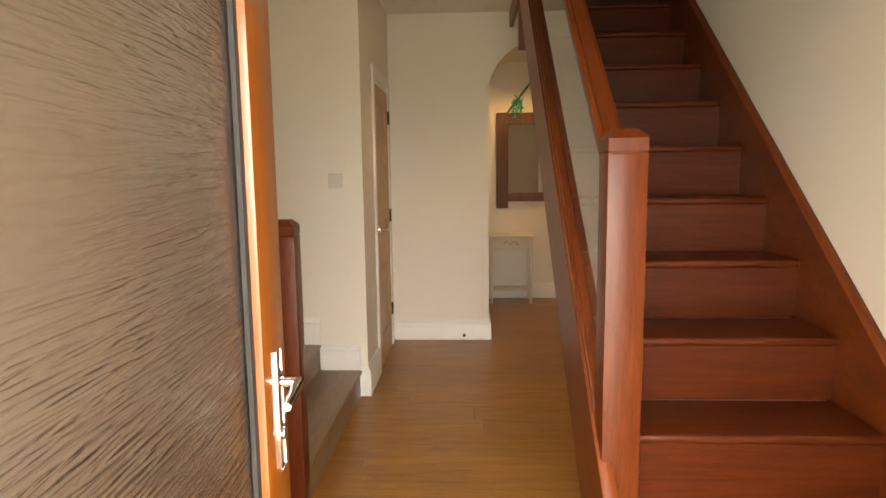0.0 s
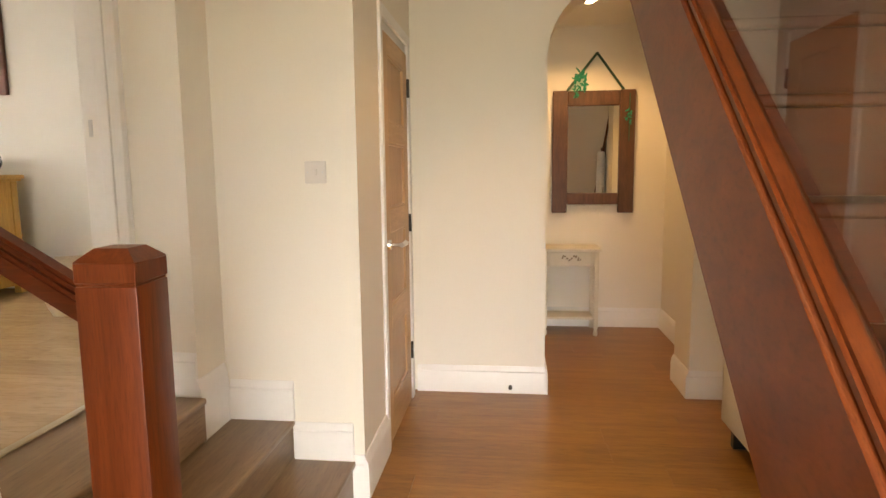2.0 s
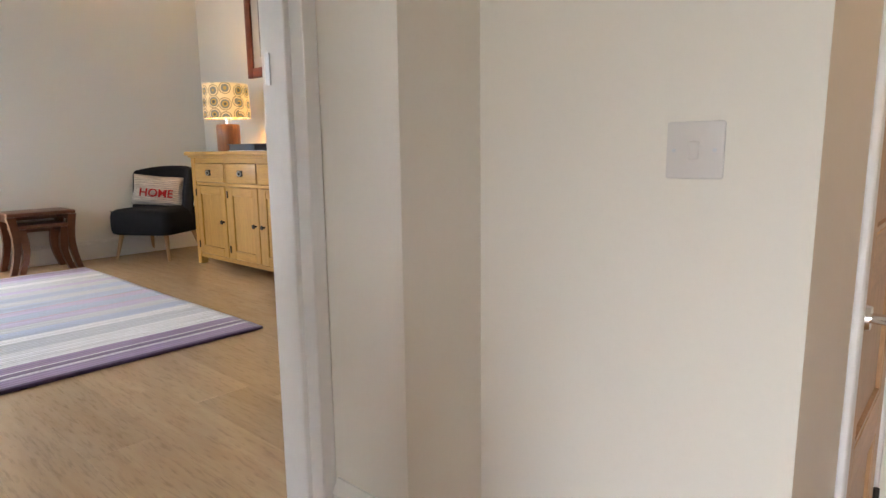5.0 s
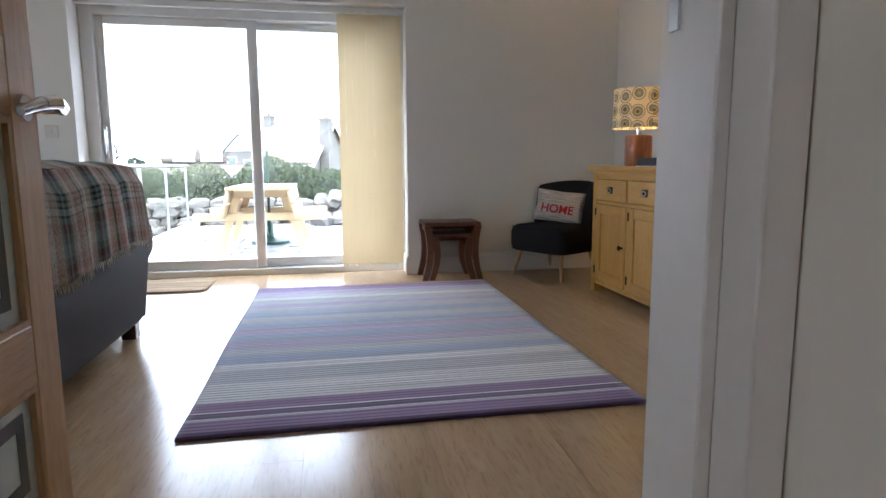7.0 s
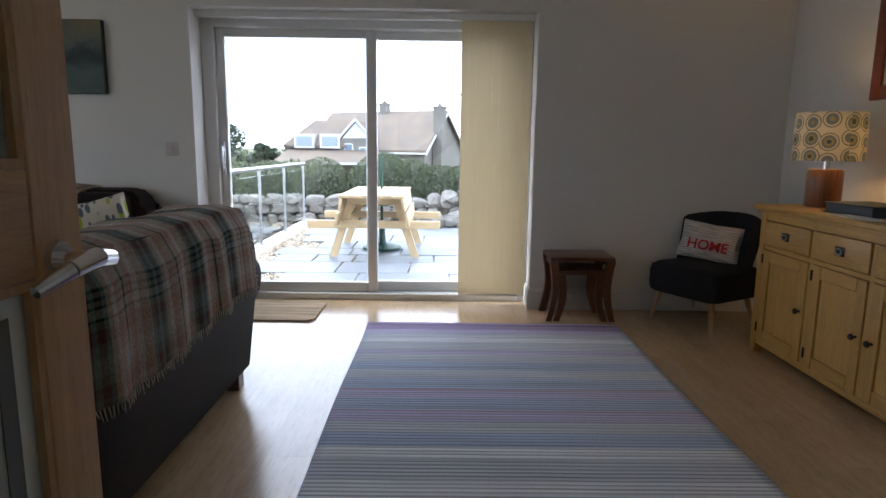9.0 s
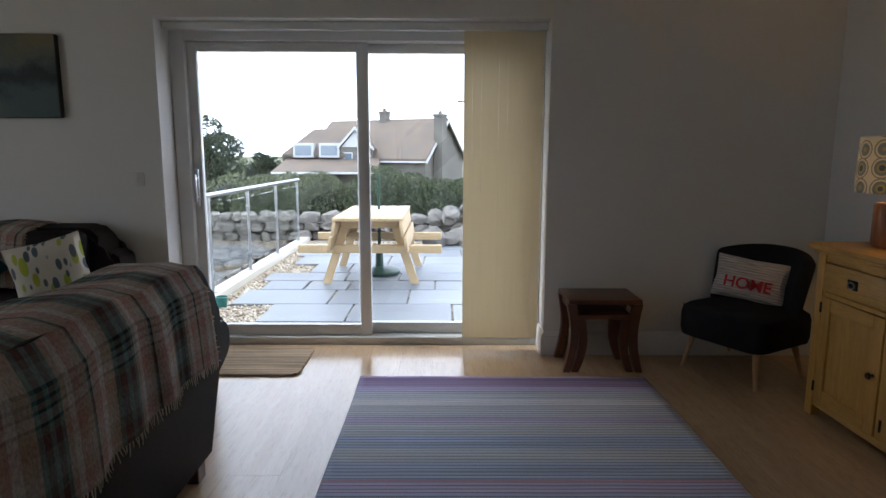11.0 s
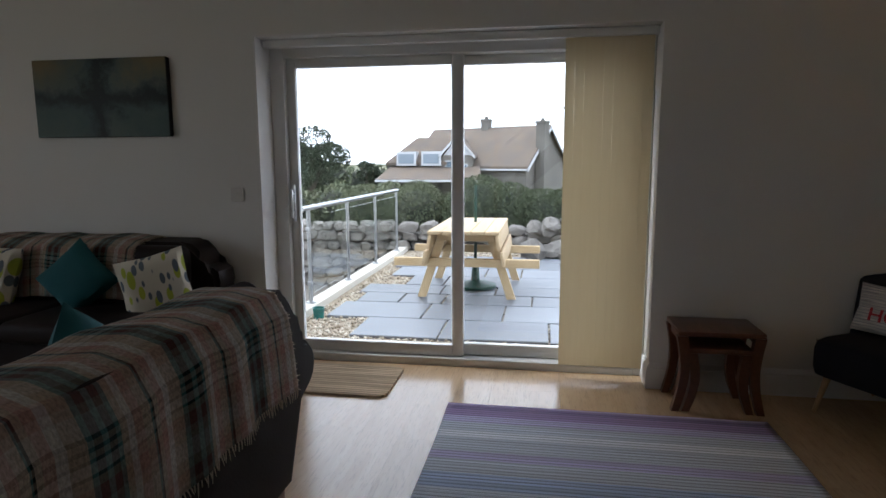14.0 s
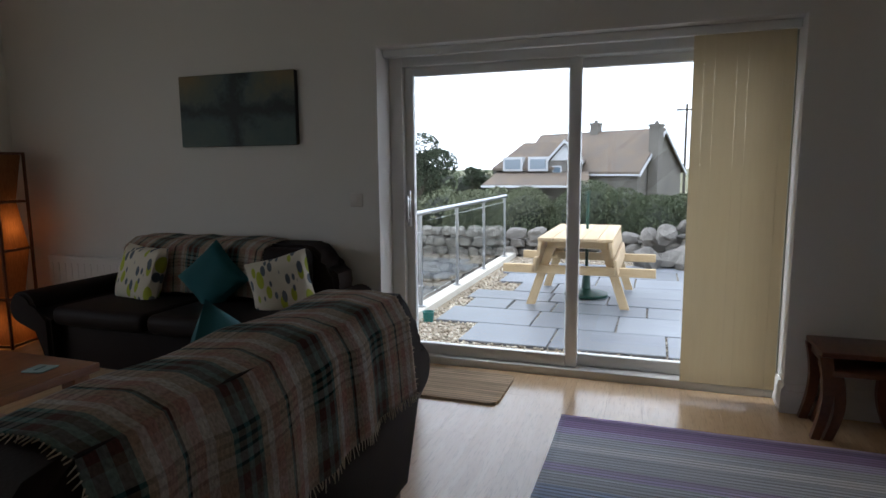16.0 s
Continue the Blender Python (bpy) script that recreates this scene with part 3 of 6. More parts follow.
for nm, ya, yb, xo in (("sash", OY0 + 0.102, M1 - 0.005, 0.0), ("sash", M0 + 0.01, OY1 - 0.062, -0.052)):
    x0, x1 = FX - 0.04 + xo, FX + 0.008 + xo
    z0, z1 = LIV + 0.052, OZ1 - 0.109
    s = part("sash", box(nb(), x0, x1, ya, ya + 0.06, z0, z1, 0.006, 2), UPVC, win)
    w = 0.072
    bm = nb()
    box(bm, x0, x1, yb - w, yb, z0, z1, 0.006, 2)
    part("sash_stile", bm, UPVC, s)
    part("sash_rail", box(nb(), x0, x1, ya + 0.06, yb - w, z0, z0 + 0.075, 0.006, 2), UPVC, s)
    part("sash_rail", box(nb(), x0, x1, ya + 0.06, yb - w, z1 - 0.055, z1, 0.006, 2), UPVC, s)
    g = part("pane", box(nb(), (x0 + x1) / 2 - 0.003, (x0 + x1) / 2 + 0.003, ya + 0.055, yb - w + 0.005, z0 + 0.07, z1 - 0.05), CLEAR, s, "clear glass pane")
    g.visible_shadow = False
bm = nb()
box(bm, FX + 0.010, FX + 0.030, OY0 + 0.118, OY0 + 0.142, LIV + 0.92, LIV + 1.16, 0.006, 2)
rod(bm, (FX + 0.03, OY0 + 0.13, LIV + 0.98), (FX + 0.055, OY0 + 0.13, LIV + 0.98), 0.009)
rod(bm, (FX + 0.03, OY0 + 0.13, LIV + 1.10), (FX + 0.055, OY0 + 0.13, LIV + 1.10), 0.009)
box(bm, FX + 0.05, FX + 0.066, OY0 + 0.12, OY0 + 0.14, LIV + 0.95, LIV + 1.13, 0.006, 2)
part("pull_handle", bm, STEEL, win, "grey metal pull handle")

# ---- staircase ----
stairs = thing("staircase", "mahogany staircase with glass balustrade and square newel post", "staircase")
RISE, GO, Y1S = 0.2135, 0.2545, 1.605
SX0, SX1 = 1.085, 1.89


def nose_z(y):
    return RISE + (y - Y1S) * RISE / GO


for k in range(12):
    y, z = Y1S + GO * k, RISE * (k + 1)
    bm = nb()
    box(bm, SX0, SX1, y, y + GO + 0.022, z - 0.028, z, 0.010, 3)
    part("tread", bm, MAHOG, stairs)
    bm = nb()
    box(bm, SX0, SX1, y + 0.022, y + 0.036, z - RISE, z - 0.028)
    part("riser", bm, MAHOG, stairs)
YE = Y1S + GO * 12
for nm, xa, xb, up, dn in (("wall_string", SX1, 1.932, 0.16, 0.20), ("outer_string", 1.045, 1.085, 0.125, 0.215)):
    ya = 1.60
    zt0, zt1 = nose_z(ya) + up, nose_z(YE) + up
    pts = [(ya, 0.0), (ya, zt0), (YE, zt1), (YE, nose_z(YE) - dn), (ya + 0.12, 0.0)]
    bm = nb()
    slab(bm, pts, "x", xa, xb)
    bmesh.ops.bevel(bm, geom=bm.edges[:], offset=0.004, segments=1, affect="EDGES")
    part(nm, bm, MAHOG_Y, stairs)
NYC = 2.01


def raked(bm, xa, xb, z0, z1, ya, yb, bev=0.01):
    """A bar that climbs with the stairs: z0, z1 are heights above the line of the nosings."""
    pts = [(ya, nose_z(ya) + z0), (ya, nose_z(ya) + z1), (yb, nose_z(yb) + z1), (yb, nose_z(yb) + z0)]
    slab(bm, pts, "x", xa, xb)
    bmesh.ops.bevel(bm, geom=bm.edges[:], offset=bev, segments=2, affect="EDGES")
    return bm


part("handrail", raked(nb(), 1.069, 1.139, 0.755, 0.835, NYC + 0.04, 4.62, 0.016), MAHOG_Y, stairs, "polished mahogany handrail")
part("base_rail", raked(nb(), 1.052, 1.104, 0.129, 0.165, NYC + 0.04, 4.62, 0.008), MAHOG_Y, stairs)
bm = nb()
ya, yb = NYC + 0.055, 4.6
slab(bm, [(ya, nose_z(ya) + 0.16), (ya, nose_z(ya) + 0.76), (yb, nose_z(yb) + 0.76), (yb, nose_z(yb) + 0.16)], "x", 1.084, 1.094)
part("glass_panel", bm, RAILGLASS, stairs, "clear glass balustrade panel")


def newel(parent, x, y, z0, z1, w=0.1, rot=0):
    """Square post with a seam under its chamfered cap."""
    m = pose(x, y, 0, 0, 0, rot)
    h = w / 2
    p = part("newel_post", box(nb(), -h, h, -h, h, z0, z1 - 0.062, 0.004, 2, m), MAHOG_Z, parent)
    bm = nb()
    box(bm, -h + 0.003, h - 0.003, -h + 0.003, h - 0.003, z1 - 0.064, z1 - 0.058, 0, 1, m)
    box(bm, -h, h, -h, h, z1 - 0.058, z1 - 0.022, 0.002, 1, m)
    vs = []
    for s, z in ((h, z1 - 0.022), (h * 0.55, z1)):
        vs.append([bm.verts.new(m @ Vector((a * s, b * s, z))) for a, b in ((-1, -1), (1, -1), (1, 1), (-1, 1))])
    for i in range(4):
        bm.faces.new((vs[0][i], vs[0][(i + 1) % 4], vs[1][(i + 1) % 4], vs[1][i]))
    bm.faces.new(vs[1])
    bm.faces.new(vs[0][::-1])
    part("cap", bm, MAHOG_Z, p)
    return p


newel(stairs, 1.104, NYC, 0, 1.497, 0.100)
newel(stairs, 1.097, 4.66, 2.2, 3.75, 0.1)
bm = nb()
box(bm, 1.03, 1.06, 1.30, 5.37, 2.50, 2.82, 0.006)
tagged(part("landing_fascia", bm, MAHOG_Y), "mahogany fascia board under the upper landing edge", "fascia board", kind="structure")

bm = nb()
ya, yb = 2.0, 4.62
slab(bm, [(ya, nose_z(ya) - 0.285), (yb, nose_z(yb) - 0.285), (yb, nose_z(yb) - 0.27), (ya, nose_z(ya) - 0.27)], "x", 1.086, 1.89)
part("soffit", bm, CEIL, stairs, "white plastered underside of the stairs")

# ---- low rail beside the three steps ----
lowrail = thing("stair_rail", "short mahogany handrail between two square newel posts", "handrail")
newel(lowrail, -0.012, 2.755, 0, 1.217, 0.108, 4)
newel(lowrail, -0.490, 2.77, 0, 1.448, 0.085, 0)
bm = nb()
for w, za, zb in ((0.058, -0.035, 0.012), (0.042, 0.012, 0.034)):
    pts = [(-0.45, 1.325 + za), (-0.45, 1.325 + zb), (-0.08, 1.105 + zb), (-0.08, 1.105 + za)]
    slab(bm, pts, "y", 2.77 - w / 2, 2.77 + w / 2)
bmesh.ops.bevel(bm, geom=bm.edges[:], offset=0.007, segments=2, affect="EDGES")
part("handrail", bm, MAHOG, lowrail)


# ---- soft shapes ----
def pillow_mesh(bm, w, h, t, m=None, n=14, uvs=True):
    """A stuffed square cushion, seam round its edge."""
    m = m or Matrix()
    lay = bm.loops.layers.uv.verify()
    for s in (1, -1):
        vs = {}
        for i in range(n + 1):
            for j in range(n + 1):
                u, v = 2 * i / n - 1, 2 * j / n - 1
                puff = max(0.0, (1 - u ** 4) * (1 - v ** 4)) ** 0.55
                pin = 1 - 0.07 * (1 - abs(u)) * abs(v) ** 3
                pin2 = 1 - 0.07 * (1 - abs(v)) * abs(u) ** 3
                wob = 0.012 * noise.noise(Vector((u * 2.1, v * 2.1, s * 3 + w * 9)))
                vs[i, j] = bm.verts.new(m @ Vector((u * w / 2 * pin2, s * (t / 2 * puff + wob * puff), v * h / 2 * pin)))
        for i in range(n):
            for j in range(n):
                q = [(i, j), (i + 1, j), (i + 1, j + 1), (i, j + 1)]
                f = bm.faces.new([vs[k] for k in q])
                for lp, k in zip(f.loops, q):
                    lp[lay].uv = (k[0] / n * w, k[1] / n * h)
    bmesh.ops.remove_doubles(bm, verts=bm.verts, dist=0.002)
    return bm


def words(text, size, material, m, parent, name="lettering", deep=0.001, label=""):
    cu = bpy.data.curves.new(name, "FONT")
    cu.offset = 0.014 * size
    cu.body, cu.size, cu.extrude, cu.align_x, cu.align_y = text, size, deep, "CENTER", "CENTER"
    tmp = new(name, cu)
    me = bpy.data.meshes.new_from_object(tmp.evaluated_get(bpy.context.evaluated_depsgraph_get()))
    bpy.data.objects.remove(tmp)
    me.materials.clear()
    me.materials.append(material)
    ob = new(name, me)
    ob.parent = parent
    ob.matrix_basis = m
    if label:
        ob["label"] = label
    return ob


# ---- bench with a cushion beside the steps ----
bench = thing("bench", "low dark wooden bench beside the steps", "bench", at=pose(-0.27, 2.46, 0))
part("seat", box(nb(), -0.21, 0.21, -0.26, 0.26, 0.38, 0.41, 0.006, 2), DARKWOOD, bench)
for sx in (-0.18, 0.18):
    for sy in (-0.23, 0.23):
        part("leg", box(nb(), sx - 0.02, sx + 0.02, sy - 0.02, sy + 0.02, 0, 0.38, 0.003), DARKWOOD, bench)
cu = thing("cushion", "cream cushion with red and pink embroidered flowers", "cushion", at=pose(-0.23, 2.53, 0.500, 0, 0, 188) @ pose(0, 0, 0, 18, 14, 0))
CREAMCLOTH = rough_mat("cream_linen", (0.66, 0.56, 0.42), (0.60, 0.50, 0.37), 0.95, 20, 260, 0.4, spec=0.1)
part("cover", pillow_mesh(nb(), 0.36, 0.30, 0.13), CREAMCLOTH, cu)
for fx, fz, r, c in ((-0.08, 0.05, 0.04, (0.45, 0.02, 0.03)), (0.07, 0.08, 0.022, (0.5, 0.16, 0.24)), (0.12, 0.06, 0.02, (0.55, 0.25, 0.35))):
    bm = nb()
    for a in range(6):
        an = a * math.pi / 3
        bmesh.ops.create_circle(bm, cap_ends=True, segments=10, radius=r * 0.55, matrix=pose(fx + r * 0.6 * math.cos(an), 0.0665 + 0.0006 * a, fz + r * 0.6 * math.sin(an), 90))
    part("flower", bm, rough_mat("embroidery", c, tuple(x * 0.7 for x in c), 0.9, 30, 200, 0.4), cu)

# ---- light switch in the hall ----


def switch(name, m, label, kind="light switch", w=0.086):
    s = thing(name, label, kind, at=m)
    part("plate", box(nb(), -w / 2, w / 2, -0.009, 0, -0.043, 0.043, 0.004, 2), WHITE_PL, s)
    part("rocker", box(nb(), -0.008, 0.008, -0.013, -0.008, -0.014, 0.014, 0.002), WHITE_PL, s)
    for sx in (-w * 0.35, w * 0.35):
        part("screw", rod(nb(), (sx, -0.0105, 0), (sx, -0.0085, 0), 0.003, 0.003, 8), STEEL, s)
    return s


WHITE_PL = plain_mat("white_switch_plastic", (0.66, 0.62, 0.58), 0.35)
switch("light_switch", pose(-0.095, 4.09, 1.345), "white square light switch on the cream wall")
bm = nb()
rod(bm, (0.66, 5.348, 0.045), (0.66, 5.318, 0.045), 0.010, 0.012, 12)
tagged(part("door_stop", bm, IRON), "small dark door stop on the skirting board", "door stop")

# ---- mirror in the back hall ----
mir = thing("framed_mirror", "dark rustic wood framed mirror hanging from a rope", "mirror", at=pose(1.335, 7.035, 0.99))
MW, MH = 0.335, 1.01
part("frame_stile", box(nb(), -MW, -MW + 0.125, -0.045, -0.005, 0, MH, 0.006), RUSTIC, mir)
part("frame_stile", box(nb(), MW - 0.125, MW, -0.045, -0.005, 0, MH, 0.006), RUSTIC, mir)
part("frame_rail", box(nb(), -MW + 0.125, MW - 0.125, -0.041, -0.005, 0.07, 0.165, 0.006), RUSTIC, mir)
part("frame_rail", box(nb(), -MW + 0.125, MW - 0.125, -0.041, -0.005, MH - 0.125, MH - 0.004, 0.006), RUSTIC, mir)
part("mirror_glass", box(nb(), -MW + 0.12, MW - 0.12, -0.020, -0.012, 0.16, MH - 0.12), MIRROR, mir)
ROPE = rough_mat("green_rope", (0.06, 0.12, 0.07), (0.04, 0.08, 0.05), 0.9, 40, 200, 0.6)
GREEN = rough_mat("bright_green_net", (0.01, 0.30, 0.16), (0.01, 0.20, 0.12), 0.6, 40, 150, 0.5)
bm = nb()
rod(bm, (-0.22, -0.03, MH), (0.02, -0.02, MH + 0.30), 0.010, 0.010, 8)
rod(bm, (0.02, -0.02, MH + 0.30), (0.24, -0.03, MH), 0.010, 0.010, 8)
part("rope", bm, ROPE, mir)
bm = nb()
for k in range(60):
    a = random.uniform(0, 6.28)
    z = random.uniform(-0.09, 0.10)
    r = 0.05 * math.sqrt(max(0.05, 1 - (z / 0.11) ** 2))
    p = Vector((-0.115 + r * math.cos(a) * 0.9, -0.055 + r * math.sin(a) * 0.6, MH + 0.05 + z))
    rod(bm, p, p + Vector((random.uniform(-0.03, 0.03), random.uniform(-0.02, 0.01), random.uniform(-0.05, 0.05))), 0.009, 0.004, 5)
part("net_bundle", bm, GREEN, mir, "bundle of bright green net")
bm = nb()
for k in range(18):
    p = Vector((0.28 + random.uniform(-0.025, 0.025), -0.055 + random.uniform(-0.01, 0.01), MH - 0.22 + random.uniform(-0.05, 0.05)))
    rod(bm, p, p + Vector((random.uniform(-0.02, 0.02), 0, random.uniform(-0.03, 0.03))), 0.008, 0.003, 5)
part("float", bm, GREEN, mir, "small green float")
bm = nb()
rod(bm, (0.285, -0.052, MH - 0.03), (0.285, -0.052, MH - 0.42), 0.005, 0.004, 6)
part("cord", bm, ROPE, mir)
part("hook", rod(nb(), (0.02, 0.0, MH + 0.30), (0.02, -0.035, MH + 0.30), 0.006, 0.006, 8), IRON, mir)

# oars and a pale coat that the mirror shows, on the wall opposite
oars = thing("oars", "pair of crossed thin wooden oars on the wall", "oars", at=pose(1.93, 3.68, 1.40, 0, 0, 90))
for sx in (-1, 1):
    bm = nb()
    rod(bm, (sx * 0.14, 0.03 + 0.02 * sx, -0.30), (-sx * 0.05, 0.03 + 0.02 * sx, 0.34), 0.012, 0.012, 8)
    box(bm, -0.035, 0.035, -0.005, 0.005, -0.12, 0.12, 0.004, 1, pose(sx * 0.165, 0.03 + 0.02 * sx, -0.40, 0, -12 * sx, 0))
    part("oar", bm, RUSTIC, oars)

coat = thing("coat", "pale long coat hanging under the crossed oars", "coat", at=pose(1.93, 3.68, 0, 0, 0, 90))


def coat_shape(u, v):
    a = 2 * math.pi * u
    w = 0.06 + 0.15 * (1 - v) ** 0.8
    return (w * math.cos(a) + 0.012 * math.sin(a * 5) * (1 - v), 0.004 + 0.055 + 0.05 * math.sin(a) + 0.010 * math.sin(a * 7) * (1 - v), 0.92 + 0.68 * v)


part("cloth", grid(nb(), 48, 10, coat_shape), rough_mat("pale_coat_cloth", (0.74, 0.72, 0.68), (0.66, 0.64, 0.60), 0.9, 8, 120, 0.3), coat)

# ---- console table under the mirror ----
con = thing("console_table", "small cream painted side table with a carved drawer", "table", at=pose(1.14, 6.85, 0))
CRPAINT = rough_mat("chalky_cream_paint", (0.74, 0.69, 0.58), (0.66, 0.60, 0.48), 0.6, 12, 90, 0.15)
part("tabletop", box(nb(), -0.24, 0.24, -0.17, 0.165, 0.70, 0.722, 0.006, 2), CRPAINT, con)
part("apron", box(nb(), -0.215, 0.215, -0.145, 0.15, 0.575, 0.70, 0.002), CRPAINT, con)
dr = part("drawer_front", box(nb(), -0.165, 0.165, -0.152, -0.145, 0.585, 0.69, 0.003), CRPAINT, con)
CARVE = plain_mat("brown_carving", (0.30, 0.24, 0.16), 0.6)
bm = nb()
for i in range(9):
    a = i / 8
    rod(bm, (-0.07 + 0.14 * a, -0.156, 0.64 + 0.018 * math.sin(a * 12)), (-0.06 + 0.14 * a, -0.151, 0.65 + 0.018 * math.cos(a * 9)), 0.008, 0.004, 6)
part("carving", bm, CARVE, dr, "worn carved flower spray")
for sx in (-0.205, 0.205):
    for sy in (-0.135, 0.135):
        lg = part("leg", box(nb(), sx - 0.018, sx + 0.018, sy - 0.018, sy + 0.018, 0.06, 0.70, 0.005, 2), CRPAINT, con)
        part("foot", lathe(nb(), [(0.012, 0.0), (0.020, 0.012), (0.018, 0.035), (0.011, 0.06)], (sx, sy), 12), CRPAINT, lg)
part("shelf", box(nb(), -0.19, 0.19, -0.12, 0.12, 0.13, 0.148, 0.003), CRPAINT, con)

# ---- storage heater under the stairs ----
sh = thing("storage_heater", "cream metal storage heater with grey top grille", "heater", at=pose(1.77, 4.29, 0))
CREAMMETAL = rough_mat("cream_enamel", (0.66, 0.63, 0.50), (0.62, 0.59, 0.46), 0.35, 4, 60, 0.03)
part("casing", box(nb(), -0.065, 0.14, -0.52, 0.52, 0.10, 0.70, 0.012, 3), CREAMMETAL, sh)
part("grille", box(nb(), -0.068, 0.06, -0.50, 0.50, 0.655, 0.708, 0.006, 2), plain_mat("grey_grille", (0.35, 0.35, 0.33), 0.5), sh, "grey top grille")
for sy in (-0.42, 0.42):
    part("foot", box(nb(), -0.04, 0.12, sy - 0.02, sy + 0.02, 0, 0.10, 0.004), BLACKP, sh)

# ---- downlights ----
GLOW = plain_mat("lamp_glow", (1.0, 0.86, 0.62), 0.5, 0, 18)
# the third fitting is added to go with the near hall's fill light
for name, x, y, z, lab in (("downlight", 1.2, 6.3, 2.52, "small round glowing downlight in the back hall ceiling"), ("downlight", 0.75, 4.45, 2.62, "small round unseen downlight in the hall ceiling"), ("downlight", 0.55, 2.2, 2.62, "small round unseen downlight in the hall ceiling")):
    dl = thing(name, lab, "downlight", "ceiling downlights", pose(x, y, z))
    bm = nb()
    for i in range(24):
        a0, a1 = 2 * math.pi * i / 24, 2 * math.pi * (i + 1) / 24
        q = [bm.verts.new((r * math.cos(a), r * math.sin(a), zz)) for r, a, zz in ((0.045, a0, -0.006), (0.045, a1, -0.006), (0.030, a1, -0.008), (0.030, a0, -0.008))]
        bm.faces.new(q)
    part("bezel", bm, STEEL, dl)
    part("lens", rod(nb(), (0, 0, -0.004), (0, 0, -0.001), 0.03, 0.03, 20), GLOW, dl)

# ---- rug ----
PUR, LIL, BLU, GRY, PAL, DKP, RED1 = (0.34, 0.23, 0.46), (0.58, 0.52, 0.74), (0.46, 0.54, 0.72), (0.62, 0.65, 0.72), (0.86, 0.87, 0.92), (0.20, 0.13, 0.28), (0.55, 0.28, 0.36)
RUG_BANDS = [(0.0, DKP), (0.012, PUR), (0.05, PAL), (0.055, DKP), (0.075, PAL), (0.08, PUR), (0.115, PAL), (0.20, GRY), (0.26, PAL), (0.30, BLU), (0.345, GRY), (0.39, LIL), (0.43, RED1), (0.435, BLU),
             (0.49, LIL), (0.53, RED1), (0.535, BLU), (0.59, GRY), (0.64, BLU), (0.69, GRY), (0.74, LIL), (0.77, GRY), (0.83, PAL), (0.86, GRY), (0.90, LIL), (0.93, PUR), (0.965, DKP), (0.985, PUR)]
RUG = stripes_mat("striped_wool_rug", RUG_BANDS, 0, 2.33, None, 1.0, 90.0, low=0.75, high=1.3, sheen=0.5, run=0.008, pin=(0.0245, 0.36, 0.56))
bm = nb()
RX0, RX1, RY0, RY1 = -4.67, -2.29, 3.045, 4.655
grid(bm, 80, 40, lambda u, v: (RX0 + (RX1 - RX0) * u, RY0 + (RY1 - RY0) * v + 0.004 * math.sin(u * 9), LIV + 0.012 + 0.0015 * noise.noise(Vector((u * 9, v * 7, 0)))), lambda u, v: (0.999 * (1 - u) * 2.33, v * 1.66))
rug = tagged(part("rug", bm, RUG), "purple, lilac and grey striped flat-woven wool rug", "rug")
solid(rug, 0.011, -1)

# ---- sideboard ----
sb = thing("sideboard", "waxed yellow oak sideboard with three drawers and three doors", "sideboard", at=pose(-3.54, 5.31, LIV))
SH = 0.845
part("top", box(nb(), -0.745, 0.745, -0.03, 0.46, SH - 0.028, SH, 0.008, 3), SBOAK_X, sb)
part("top_moulding", box(nb(), -0.725, 0.725, -0.012, 0.45, SH - 0.045, SH - 0.028, 0.006, 2), SBOAK_X, sb)
for sx in (-0.70, 0.645):
    for sy in (0.0, 0.385):
        part("post", box(nb(), sx, sx + 0.055, sy, sy + 0.055, 0, SH - 0.045, 0.004), SBOAK, sb)
part("side_panel", box(nb(), -0.692, -0.676, 0.055, 0.385, 0.06, SH - 0.045), SBOAK, sb)
part("side_panel", box(nb(), 0.676, 0.692, 0.055, 0.385, 0.06, SH - 0.045), SBOAK, sb)
part("back_panel", box(nb(), -0.645, 0.645, 0.42, 0.43, 0.06, SH - 0.045), SBOAK, sb)
part("bottom_rail", box(nb(), -0.645, 0.645, 0.004, 0.40, 0.055, 0.085, 0.003), SBOAK_X, sb)
part("middle_rail", box(nb(), -0.645, 0.645, 0.004, 0.40, 0.600, 0.622, 0.003), SBOAK_X, sb)
part("upper_rail", box(nb(), -0.645, 0.645, 0.004, 0.40, 0.762, 0.800, 0.003), SBOAK_X, sb)
for sx in (-0.21, 0.21):
    part("divider", box(nb(), sx - 0.018, sx + 0.018, 0.005, 0.40, 0.085, 0.762, 0.003), SBOAK, sb)
